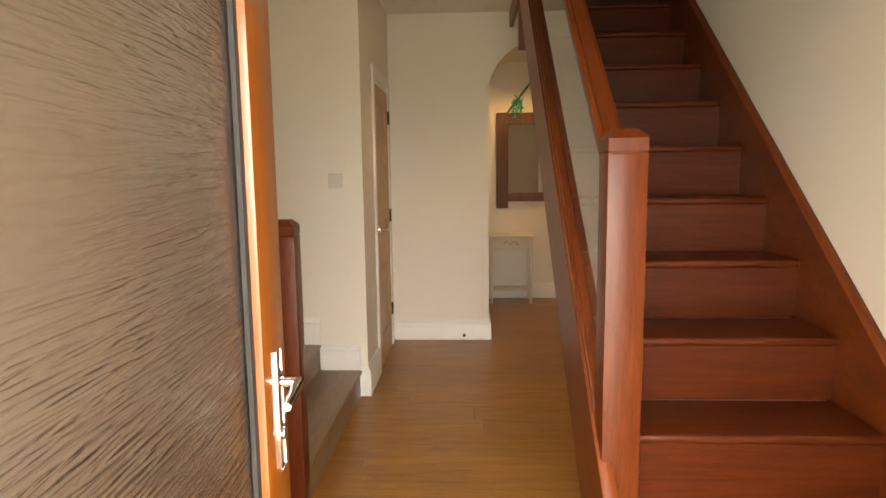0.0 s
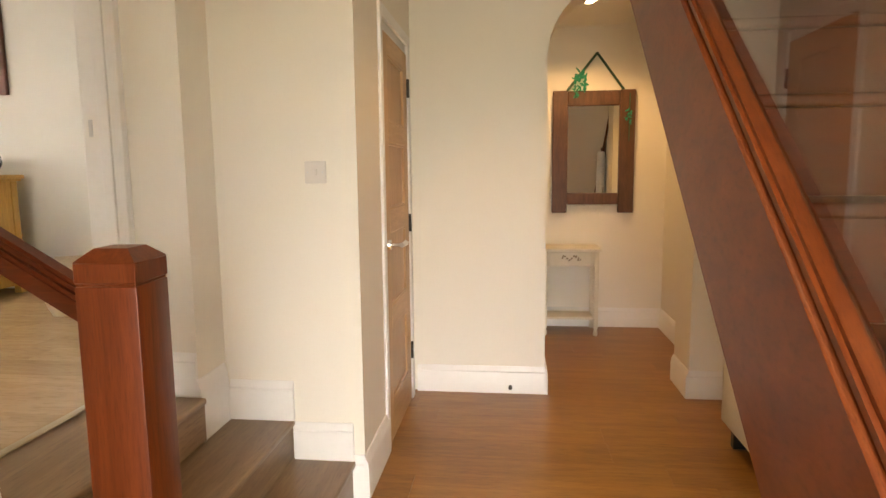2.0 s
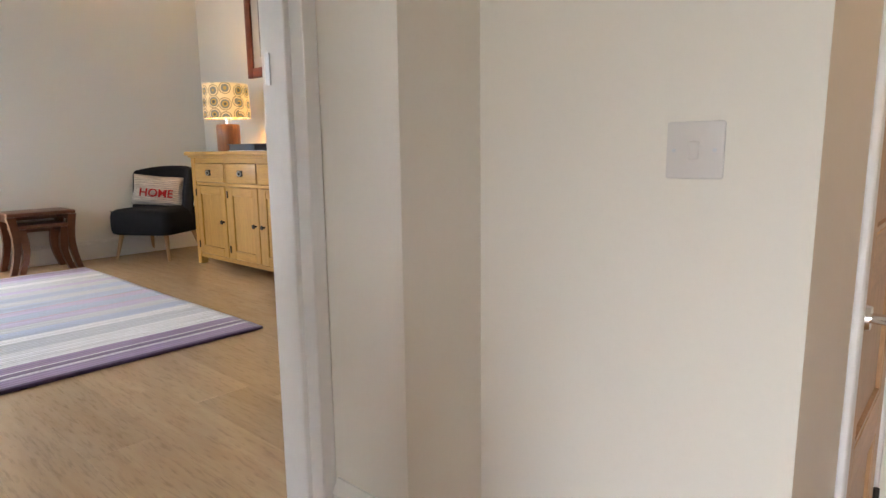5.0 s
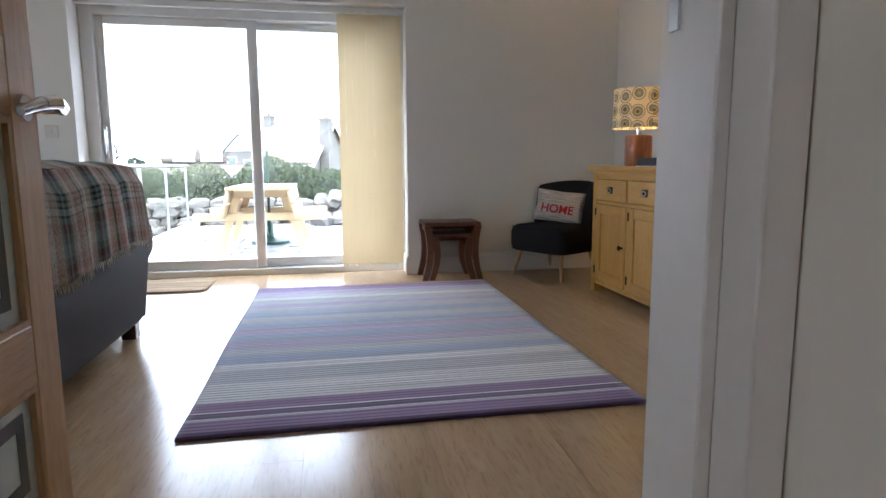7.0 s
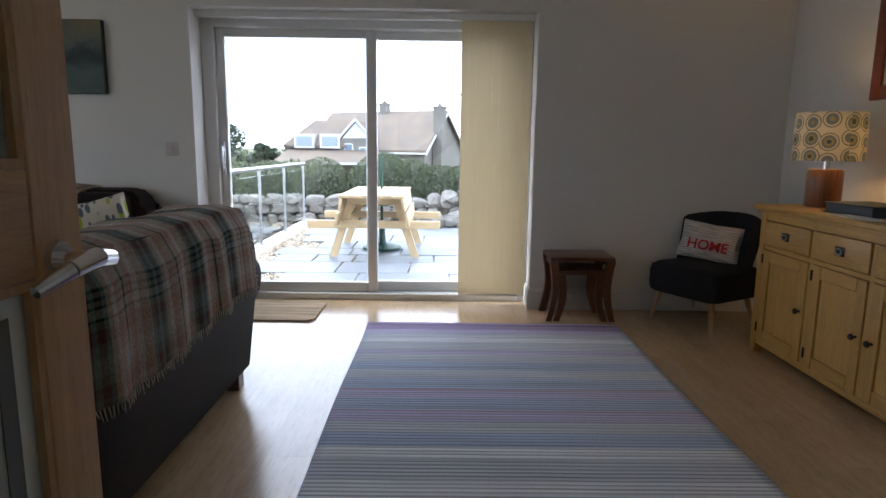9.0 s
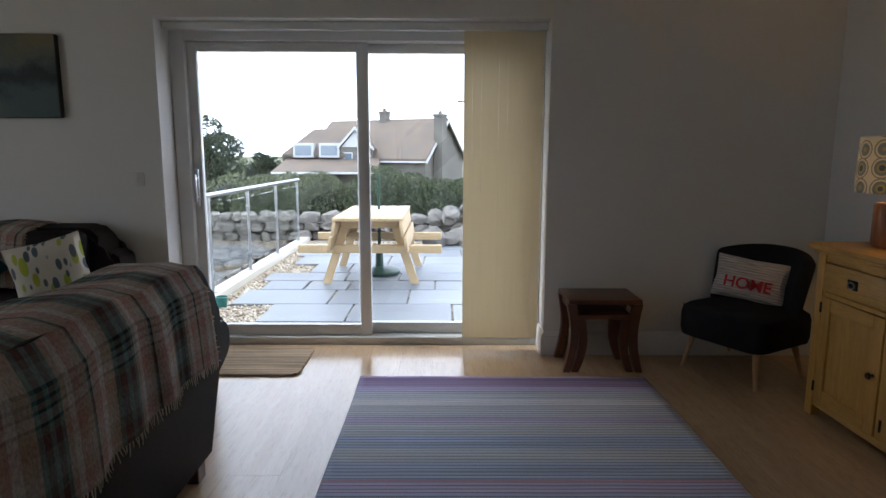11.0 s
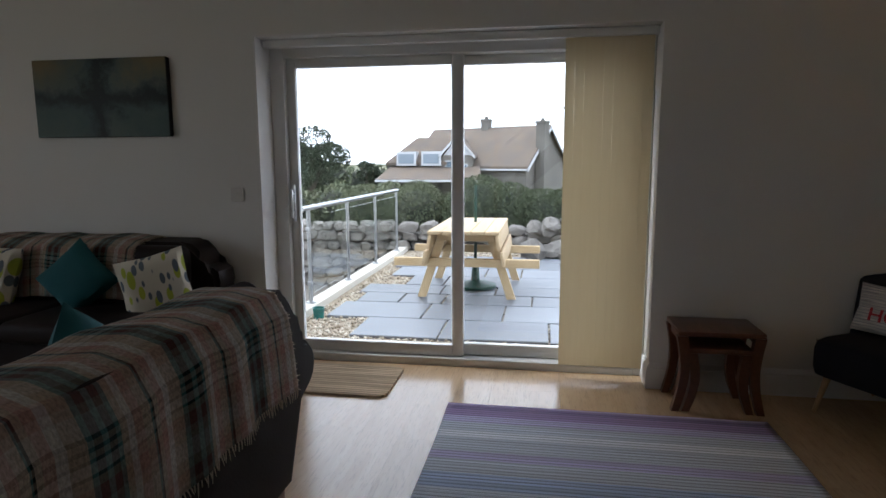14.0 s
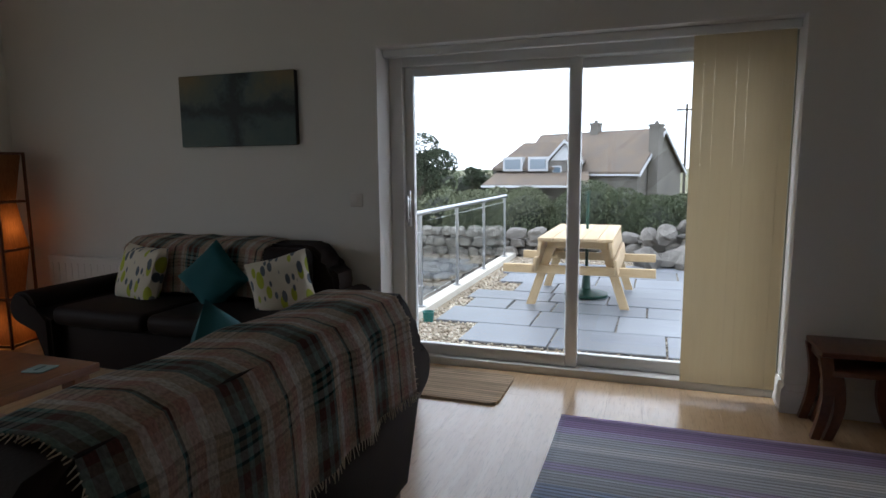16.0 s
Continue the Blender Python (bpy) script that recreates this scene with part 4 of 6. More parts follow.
for i, (xa, xb) in enumerate(((-0.643, -0.230), (-0.190, 0.190), (0.230, 0.643))):
    d = part("drawer", box(nb(), xa, xb, -0.003, 0.02, 0.625, 0.759, 0.006, 2), SBOAK_X, sb)
    xc = (xa + xb) / 2
    hp = part("handle", box(nb(), xc - 0.033, xc + 0.033, -0.008, -0.002, 0.672, 0.715, 0.003), IRON, d, "dark iron plate handle with a ring")
    bm = nb()
    for k in range(10):
        a0, a1 = math.pi * k / 5, math.pi * (k + 1) / 5
        rod(bm, (xc + 0.022 * math.cos(a0), -0.013, 0.692 + 0.014 * math.sin(a0)), (xc + 0.022 * math.cos(a1), -0.013, 0.692 + 0.014 * math.sin(a1)), 0.0035, 0.0035, 6)
    part("ring", bm, STEEL, hp)
    dd = part("door", box(nb(), xa, xa + 0.062, 0.0, 0.022, 0.088, 0.597, 0.003), SBOAK, sb)
    part("door_stile", box(nb(), xb - 0.062, xb, 0.0, 0.022, 0.088, 0.597, 0.003), SBOAK, dd)
    part("door_rail", box(nb(), xa + 0.062, xb - 0.062, 0.0, 0.022, 0.088, 0.150, 0.003), SBOAK_X, dd)
    part("door_rail", box(nb(), xa + 0.062, xb - 0.062, 0.0, 0.022, 0.535, 0.597, 0.003), SBOAK_X, dd)
    part("door_panel", box(nb(), xa + 0.060, xb - 0.060, 0.010, 0.018, 0.148, 0.537), SBOAK, dd)
    kx = xb - 0.03 if i < 2 else xa + 0.03
    part("knob", lathe(nb(), [(0.006, 0.0), (0.006, 0.012), (0.015, 0.02), (0.013, 0.028)], (0, 0), 14), IRON, dd).matrix_basis = pose(kx, 0.0, 0.345, 90)
    hx = xb - 0.002 if i == 2 else xa + 0.002
    for hz in (0.13, 0.52):
        part("hinge", rod(nb(), (hx, -0.004, hz), (hx, -0.004, hz + 0.05), 0.005, 0.005, 8), IRON, dd)

# ---- on the sideboard ----
ST = LIV + SH
tl = thing("table_lamp", "lit table lamp, patterned drum shade on a turned wood base", "lamp", at=pose(-4.11, 5.56, ST))
LOGWOOD = wood_mat("striped_log_wood", (0.42, 0.17, 0.06), (0.16, 0.06, 0.025), (10, 10, 0.7), 0.35, coat=0.2)
part("base", lathe(nb(), [(0.080, 0.0), (0.086, 0.01), (0.087, 0.1), (0.086, 0.19), (0.080, 0.20)], (0, 0), 28), LOGWOOD, tl)
part("stem", rod(nb(), (0, 0, 0.20), (0, 0, 0.30), 0.018, 0.018, 12), CHROME, tl)


def shade_material():
    m, n, l, bs = mat_base("patterned_lampshade")
    c = coords(n, l, (1, 1, 1), "UV")
    v = n.new("ShaderNodeTexVoronoi")
    v.inputs["Scale"].default_value, v.inputs["Randomness"].default_value = 10.5, 0.25
    l.new(c, v.inputs["Vector"])
    r = n.new("ShaderNodeValToRGB")
    r.color_ramp.interpolation = "CONSTANT"
    e = r.color_ramp.elements
    e[0].position, e[0].color = 0.0, (0.10, 0.13, 0.15, 1)
    e[1].position, e[1].color = 0.16, (0.45, 0.36, 0.14, 1)
    for p, col in ((0.24, (0.22, 0.26, 0.27, 1)), (0.36, (0.72, 0.64, 0.45, 1)), (0.44, (0.30, 0.30, 0.22, 1)), (0.50, (0.75, 0.68, 0.50, 1))):
        x = e.new(p)
        x.color = col
    l.new(v.outputs["Distance"], r.inputs[0])
    l.new(r.outputs[0], bs.inputs["Base Color"])
    bs.inputs["Roughness"].default_value = 0.9
    tr = n.new("ShaderNodeBsdfTranslucent")
    l.new(r.outputs[0], tr.inputs["Color"])
    ms = n.new("ShaderNodeMixShader")
    ms.inputs[0].default_value = 0.09
    l.new(bs.outputs[0], ms.inputs[1])
    l.new(tr.outputs[0], ms.inputs[2])
    l.new(ms.outputs[0], n["Material Output"].inputs["Surface"])
    return m


bm = nb()
grid(bm, 48, 6, lambda u, v: ((0.172 - 0.008 * v) * math.cos(2 * math.pi * u), (0.172 - 0.008 * v) * math.sin(2 * math.pi * u), 0.245 + 0.25 * v), lambda u, v: (u * 1.05, v * 0.25))
bmesh.ops.remove_doubles(bm, verts=bm.verts, dist=0.0005)
part("shade", bm, shade_material(), tl, "cream shade with grey and ochre circles")
part("bulb", lathe(nb(), [(0.012, 0.30), (0.028, 0.34), (0.030, 0.37), (0.015, 0.40)], (0, 0), 14), plain_mat("bulb_glow", (1.0, 0.62, 0.25), 0.5, 0, 6), tl)

fo = thing("folder", "dark blue ring binder lying beside the lamp", "folder", at=pose(-3.70, 5.54, ST, 0, 0, 4))
part("cover", box(nb(), -0.16, 0.16, -0.13, 0.13, 0, 0.005, 0.002), plain_mat("dark_blue_cover", (0.02, 0.03, 0.05), 0.35), fo)
part("page_block", box(nb(), -0.15, 0.15, -0.12, 0.125, 0.005, 0.045, 0.002), plain_mat("grey_pages", (0.10, 0.12, 0.15), 0.7), fo)
part("cover", box(nb(), -0.16, 0.16, -0.13, 0.13, 0.045, 0.05, 0.002), plain_mat("dark_blue_cover_top", (0.02, 0.03, 0.05), 0.35), fo)
pp = thing("leaflet", "white leaflet lying at the front of the sideboard", "leaflet", at=pose(-3.55, 5.37, ST, 0, 0, -3))
part("sheet", box(nb(), -0.15, 0.15, -0.05, 0.05, 0.0005, 0.004), plain_mat("white_paper", (0.8, 0.8, 0.8), 0.7), pp)
ra = thing("radio", "dark grey digital radio with a small display", "radio", at=pose(-3.36, 5.55, ST, 0, 0, 6))
part("body", box(nb(), -0.125, 0.125, -0.055, 0.055, 0, 0.115, 0.012, 3), plain_mat("grey_radio_plastic", (0.045, 0.05, 0.055), 0.4), ra)
part("display", box(nb(), -0.05, 0.03, -0.058, -0.054, 0.045, 0.09, 0.002), plain_mat("pale_display", (0.25, 0.32, 0.30), 0.2), ra)
part("grille", box(nb(), 0.045, 0.11, -0.057, -0.054, 0.02, 0.095, 0.002), BLACKP, ra)
for k in range(3):
    part("button", box(nb(), -0.045 + 0.028 * k, -0.028 + 0.028 * k, -0.058, -0.054, 0.018, 0.03, 0.001), STEEL, ra)
bo = thing("bowl", "clear glass bowl on the end of the sideboard", "bowl", at=pose(-2.93, 5.56, ST))
bm = nb()
prof = [(0.05, 0.001), (0.10, 0.03), (0.125, 0.08), (0.115, 0.13), (0.108, 0.13), (0.118, 0.08), (0.094, 0.036), (0.045, 0.008)]
lathe(bm, prof, (0, 0), 28)
part("glass", bm, CLEAR, bo)

pf = thing("framed_picture", "wide photograph in a white mount and dark red-brown frame", "picture", at=pose(-3.60, RW - 0.004, 1.925))
FR = wood_mat("dark_red_frame", (0.17, 0.045, 0.025), (0.09, 0.022, 0.013), (2, 12, 12), 0.35)
HW, HH = 0.66, 0.74
for nm, xa, xb, za, zb in (("frame_side", -HW, -HW + 0.075, 0, HH), ("frame_side", HW - 0.075, HW, 0, HH), ("frame_side", -HW + 0.075, HW - 0.075, 0, 0.075), ("frame_side", -HW + 0.075, HW - 0.075, HH - 0.075, HH)):
    part(nm, box(nb(), xa, xb, -0.032, 0, za, zb, 0.006, 2), FR, pf)
part("mount", box(nb(), -HW + 0.07, HW - 0.07, -0.012, -0.004, 0.07, HH - 0.07), plain_mat("white_mount", (0.72, 0.70, 0.66), 0.8), pf)


def photo_mat(name, stops, scale, shift, streak):
    """Blotches in a few tones, broken by finer strokes."""
    m, n, l, bs = mat_base(name)
    co = coords(n, l, (scale, scale, scale * 1.5))
    t = node(n, "ShaderNodeTexNoise", Scale=1.0, Detail=2.5, Roughness=0.5)
    fine = node(n, "ShaderNodeTexNoise", Scale=7.0, Detail=5.0, Roughness=0.7)
    add = n.new("ShaderNodeVectorMath")
    add.inputs[1].default_value = shift
    l.new(co, add.inputs[0])
    for k in (t, fine):
        l.new(add.outputs[0], k.inputs["Vector"])
    mx = n.new("ShaderNodeMix")
    mx.inputs[0].default_value = streak
    l.new(t.outputs[0], mx.inputs[2])
    l.new(fine.outputs[0], mx.inputs[3])
    r = n.new("ShaderNodeValToRGB")
    e = r.color_ramp.elements
    e[0].position, e[0].color, e[1].position, e[1].color = stops[0][0], (*stops[0][1], 1), stops[-1][0], (*stops[-1][1], 1)
    for p, c in stops[1:-1]:
        x = e.new(p)
        x.color = (*c, 1)
    l.new(mx.outputs[0], r.inputs[0])
    l.new(r.outputs[0], bs.inputs["Base Color"])
    bs.inputs["Roughness"].default_value = 0.6
    bump(n, l, bs, fine.outputs[0], 0.15, 0.003)
    return m


part("photograph", box(nb(), -HW + 0.17, HW - 0.17, -0.0145, -0.0125, 0.155, HH - 0.14), photo_mat("grey_seascape_print", [(0.36, (0.05, 0.05, 0.055)), (0.48, (0.22, 0.21, 0.20)), (0.62, (0.55, 0.53, 0.50))], 4.0, (1, 2, 3), 0.25), pf)
part("glazing", box(nb(), -HW + 0.07, HW - 0.07, -0.024, -0.021, 0.07, HH - 0.07), CLEAR, pf)

# ---- canvas and switch on the patio wall ----
def abstract_mat():
    """Loose brushwork: a dark level band and trunk over teal, with ochre towards the upper corners."""
    m, n, l, bs = mat_base("abstract_paint")
    tc = n.new("ShaderNodeTexCoord")
    wob = node(n, "ShaderNodeTexNoise", Scale=6.0, Detail=5.0, Roughness=0.65)
    l.new(tc.outputs["Object"], wob.inputs["Vector"])
    sep = n.new("ShaderNodeSeparateXYZ")
    l.new(tc.outputs["Object"], sep.inputs[0])

    def calc(op, a, b):
        k = n.new("ShaderNodeMath")
        k.operation = op
        for sock, v in zip(k.inputs, (a, b)):
            if isinstance(v, (int, float)):
                sock.default_value = v
            else:
                l.new(v, sock)
        return k.outputs[0]

    def soft(v, a, b):
        mr = n.new("ShaderNodeMapRange")
        mr.inputs["From Min"].default_value, mr.inputs["From Max"].default_value = a, b
        l.new(v, mr.inputs["Value"])
        return mr.outputs[0]

    off = calc("SUBTRACT", wob.outputs[0], 0.5)
    z = calc("ADD", sep.outputs[2], calc("MULTIPLY", off, 0.28))
    y = calc("ADD", sep.outputs[1], calc("MULTIPLY", off, 0.5))
    band = soft(calc("ABSOLUTE", z, 0), 0.09, 0.015)
    trunk = soft(calc("ABSOLUTE", y, 0), 0.13, 0.02)
    ochre = calc("MULTIPLY", soft(z, 0.03, 0.22), soft(calc("ABSOLUTE", y, 0), 0.10, 0.34))
    col = mix_color(n, l, wob.outputs[0], (0.035, 0.085, 0.080), (0.115, 0.145, 0.120))
    col = mix_color(n, l, ochre, col, (0.20, 0.155, 0.065))
    col = mix_color(n, l, calc("MULTIPLY", calc("MAXIMUM", band, trunk), 0.88), col, (0.006, 0.010, 0.012))
    l.new(col, bs.inputs["Base Color"])
    bs.inputs["Roughness"].default_value = 0.6
    bump(n, l, bs, wob.outputs[0], 0.2, 0.004)
    return m



cv = thing("canvas_painting", "abstract teal, ochre and black painting on canvas", "painting", at=pose(PW, 0.775, 2.215))
part("canvas", box(nb(), 0.002, 0.038, -0.455, 0.470, -0.24, 0.24, 0.003), abstract_mat(), cv)
part("stretcher_edge", box(nb(), 0.001, 0.037, 0.4702, 0.473, -0.235, 0.235), BLACKP, cv, "black painted canvas edge")
switch("light_switch", pose(PW, 1.655, 1.615, 0, 0, 90), "white light switch beside the patio door")

# ---- vertical blind ----
bl = thing("vertical_blind", "cream vertical blind drawn to one side of the patio door", "blind")


def blind_material():
    m, n, l, bs = mat_base("cream_blind_fabric")
    c = coords(n, l, (60, 60, 4))
    t = node(n, "ShaderNodeTexNoise", Scale=1.0, Detail=4.0)
    l.new(c, t.inputs["Vector"])
    col = mix_color(n, l, t.outputs[0], (0.76, 0.68, 0.52), (0.71, 0.62, 0.46))
    l.new(col, bs.inputs["Base Color"])
    bs.inputs["Roughness"].default_value = 0.9
    tr = n.new("ShaderNodeBsdfTranslucent")
    l.new(col, tr.inputs["Color"])
    ms = n.new("ShaderNodeMixShader")
    ms.inputs[0].default_value = 0.6
    l.new(bs.outputs[0], ms.inputs[1])
    l.new(tr.outputs[0], ms.inputs[2])
    l.new(ms.outputs[0], n["Material Output"].inputs["Surface"])
    return m


BLIND = blind_material()
BX = PW - 0.105
part("head_rail", box(nb(), BX - 0.02, BX + 0.02, OY0 + 0.02, OY1 - 0.01, OZ1 - 0.062, OZ1 - 0.014, 0.004), UPVC, bl)
for k in range(9):
    y0 = 3.640 + 0.054 * k
    s = part("slat", box(nb(), BX - 0.0007, BX + 0.0007, y0, y0 + 0.0538, LIV + 0.075, OZ1 - 0.06), BLIND, bl)
    s.matrix_basis = pose(0.0012 * (k % 3), 0, 0)
    part("weight", box(nb(), BX - 0.004, BX + 0.004, y0 + 0.004, y0 + 0.05, LIV + 0.062, LIV + 0.076, 0.001), UPVC, s)

# ---- doormat ----
bm = nb()
rim = []
for cx, cy, a0 in ((-4.76, 2.625, 0), (-5.13, 2.625, 90), (-5.13, 1.99, 180), (-4.76, 1.99, 270)):
    for k in range(7):
        an = radians(a0 + 15 * k)
        rim.append((cx + 0.06 * math.cos(an), cy + 0.06 * math.sin(an)))
top = [bm.verts.new((x, y, LIV + 0.013)) for x, y in rim]
low = [bm.verts.new((x, y, LIV + 0.001)) for x, y in rim]
bm.faces.new(top)
bm.faces.new(low[::-1])
for k in range(len(rim)):
    bm.faces.new((low[k], low[(k + 1) % len(rim)], top[(k + 1) % len(rim)], top[k]))
MATC = stripes_mat("ribbed_beige_mat", [(0.0, (0.56, 0.42, 0.28)), (0.62, (0.36, 0.26, 0.165))], 0, 0.030, None, 1.0, 60.0, "Object", 0.3)
tagged(part("doormat", bm, MATC), "beige ribbed doormat with rounded corners inside the patio door", "doormat")

# ---- nest of tables ----
def sabre_table(parent, w, d, h, name="table"):
    t = part("tabletop", box(nb(), -d / 2, d / 2, -w / 2, w / 2, h - 0.026, h, 0.006, 2), DARKWOOD, parent)
    for sx in (-1, 1):
        for sy in (-1, 1):
            bm = nb()
            n = 8
            rings = []
            for i in range(n + 1):
                f = i / n
                off = 0.03 * math.sin(f * math.pi) - 0.022 * (1 - f)
                cx, cy, z = sx * (d / 2 - 0.028), sy * (w / 2 - 0.022 - off), f * (h - 0.028)
                rings.append([bm.verts.new((cx + a * 0.021, cy + b * (0.019 + 0.008 * f), z)) for a, b in ((-1, -1), (1, -1), (1, 1), (-1, 1))])
            for a, b in zip(rings, rings[1:]):
                for k in range(4):
                    bm.faces.new((a[k], a[(k + 1) % 4], b[(k + 1) % 4], b[k]))
            bm.faces.new(rings[0][::-1])
            bm.faces.new(rings[-1])
            part("leg", bm, DARKWOOD, parent)
    for sy in (-1, 1):
        part("side_rail", box(nb(), -d / 2 + 0.05, d / 2 - 0.05, sy * (w / 2 - 0.025) - 0.009, sy * (w / 2 - 0.025) + 0.009, h - 0.07, h - 0.027), DARKWOOD, parent)
    part("front_rail", box(nb(), -d / 2 + 0.02, -d / 2 + 0.036, -w / 2 + 0.05, w / 2 - 0.05, h - 0.075, h - 0.027), DARKWOOD, parent)
    return t


nt = thing("side_table", "dark rosewood outer table of a nest with curved legs", "table", "nest of tables", pose(-4.92, 4.447, LIV))
sabre_table(nt, 0.425, 0.32, 0.435)
nt2 = thing("side_table", "smaller dark rosewood table tucked under the larger one", "table", "nest of tables", pose(-4.905, 4.447, LIV))
sabre_table(nt2, 0.32, 0.28, 0.345)

# ---- charcoal chair ----
CHAIR = pose(-4.79, 5.27, LIV, 0, 0, -60)
ch = thing("chair", "charcoal wool accent chair with tapered pale beech legs", "chair", at=CHAIR @ Matrix.Diagonal((0.92, 0.92, 1.04, 1)))


def seat_pad(bm):
    """Deep upholstered seat, domed a little on top, its front corners rounded."""
    n = 12
    rings = []
    for z, inset in ((0.195, 0.03), (0.205, 0.008), (0.24, 0.0), (0.33, 0.0), (0.365, 0.008), (0.385, 0.035), (0.392, 0.09)):
        ring = []
        for cx, cy, a0, r in ((0.29, 0.29, 0, 0.07), (-0.24, 0.29, 90, 0.04), (-0.24, -0.29, 180, 0.04), (0.29, -0.29, 270, 0.07)):
            for k in range(n // 2):
                an = radians(a0 + 90 * k / (n // 2 - 1))
                sx, sy = math.copysign(1, cx), math.copysign(1, cy)
                ring.append(bm.verts.new((cx - sx * (r + inset) + r * math.cos(an), cy - sy * (r + inset) + r * math.sin(an), z)))
        rings.append(ring)
    for a, b in zip(rings, rings[1:]):
        for k in range(len(a)):
            bm.faces.new((a[k], a[(k + 1) % len(a)], b[(k + 1) % len(a)], b[k]))
    bm.faces.new(rings[0][::-1])
    bm.faces.new(rings[-1])
    return bm


part("seat", seat_pad(nb()), CHARCOAL, ch)


def back_shape(bm):
    def f(u, v):
        a = (u - 0.5) * 2
        wide = 0.275 + 0.03 * v
        top = 0.37 * v * (1 - 0.10 * abs(a) ** 3)
        return (-0.22 - 0.09 * v + 0.20 * abs(a) ** 2.2, a * wide, 0.33 + top)
    return grid(bm, 16, 8, f)


bk = part("backrest", back_shape(nb()), CHARCOAL, ch)
solid(bk, 0.075, 0)
bv = bk.modifiers.new("round", "BEVEL")
bv.width, bv.segments = 0.025, 3
part("piping", grid(nb(), 24, 1, lambda u, v: (0.292 - 0.02 * (abs(u - 0.5) * 2) ** 8, (u - 0.5) * 0.52, 0.372 + 0.006 * v)), CHARCOAL, ch)
for sx, sy in ((-1, -1), (-1, 1), (1, -1), (1, 1)):
    part("leg", rod(nb(), (sx * 0.24 + 0.01, sy * 0.255, 0.0), (sx * 0.19 + 0.02, sy * 0.215, 0.20), 0.011, 0.021, 14), PALEWOOD, ch)
hc = thing("cushion", "cream pinstriped cushion with the word HOME in red", "cushion", at=CHAIR @ pose(-0.09, -0.05, 0.53, 0, 0, 112) @ pose(0, 0, 0, -16, 6, 0))
PINSTRIPE = stripes_mat("cream_pinstripe_cloth", [(0.0, (0.62, 0.56, 0.50)), (0.72, (0.40, 0.37, 0.36))], 1, 0.016, None, 0.95, 200.0)
part("cover", pillow_mesh(nb(), 0.40, 0.255, 0.11), PINSTRIPE, hc)
RED = rough_mat("red_felt", (0.50, 0.03, 0.04), (0.40, 0.02, 0.03), 0.95, 40, 200, 0.4)
words("HOME", 0.092, RED, pose(0, -0.0585, -0.035, 90, 0, 0), hc, "lettering", 0.003, "red felt letters HOME")

# ---- sofas ----
def sofa(at, W, D, label, hgt=0.90, group=""):
    """Dark leather sofa: the seat faces -y, its back stands at y = 0, local x along it."""
    s = thing("sofa", label, "sofa", group, at)
    h = W / 2
    bm = nb()
    box(bm, -h + 0.20, h - 0.20, -D + 0.08, -0.03, 0.12, 0.40, 0.03, 3)
    part("base", bm, LEATHER, s)
    # back: straight below, stepping in over a padded shoulder to a rounded top
    side = [(h - 0.235, 0.085), (h - 0.13, 0.40), (h - 0.085, 0.52), (h - 0.065, 0.60), (h - 0.075, 0.665), (h - 0.11, 0.69), (h - 0.165, 0.695), (h - 0.175, 0.74), (h - 0.185, hgt - 0.055), (h - 0.23, hgt - 0.012), (h - 0.30, hgt)]
    rim = side + [(-x, z) for x, z in reversed(side)]
    bm = nb()
    slab(bm, rim, "y", -0.22, 0.012)
    bmesh.ops.bevel(bm, geom=[e for e in bm.edges if abs(e.verts[0].co.y - e.verts[1].co.y) < 0.01], offset=0.028, segments=3, affect="EDGES")
    part("backrest", bm, LEATHER_BACK, s)
    for sx in (-1, 1):
        bm = nb()
        x0 = sx * (h + 0.005)
        prof = [(sx * (h - 0.22), 0.10), (sx * (h - 0.22), 0.42)] + [(x0 - sx * 0.105 * math.cos(math.pi * k / 10), 0.475 + 0.105 * math.sin(math.pi * k / 10)) for k in range(15)] + [(sx * (h - 0.12), 0.36), (sx * (h - 0.21), 0.10)]
        slab(bm, prof, "y", -D, -0.02)
        bmesh.ops.bevel(bm, geom=[e for e in bm.edges if abs(e.verts[0].co.y - e.verts[1].co.y) < 0.01], offset=0.02, segments=3, affect="EDGES")
        part("arm", bm, LEATHER, s)
        for y in (-D + 0.10, -0.06):
            part("foot", box(nb(), sx * (h - 0.27) - 0.035, sx * (h - 0.27) + 0.035, y - 0.035, y + 0.035, 0, 0.12, 0.004), DARKWOOD, s)
    cw = (W - 0.44) / 2
    for k in (-1, 1):
        bm = nb()
        box(bm, k * cw / 2 - cw / 2 + 0.004, k * cw / 2 + cw / 2 - 0.004, -D + 0.01, -0.23, 0.385, 0.50, 0.045, 4)
        part("seat_cushion", bm, LEATHER, s)
        bm = nb()
        box(bm, k * cw / 2 - cw / 2 + 0.004, k * cw / 2 + cw / 2 - 0.004, -0.10, 0.06, 0, hgt - 0.50, 0.06, 4, pose(0, -0.27, 0.485, -8, 0, 0))
        part("back_cushion", bm, LEATHER, s)
    return s


s1 = sofa(pose(-2.90, 2.60, LIV), 1.90, 0.92, "dark brown leather sofa seen from behind, throw over it", 0.855, "leather sofas")
s2 = sofa(pose(-5.03, 0.78, LIV, 0, 0, 90), 1.88, 0.88, "dark brown leather sofa against the patio wall", 0.84, "leather sofas")

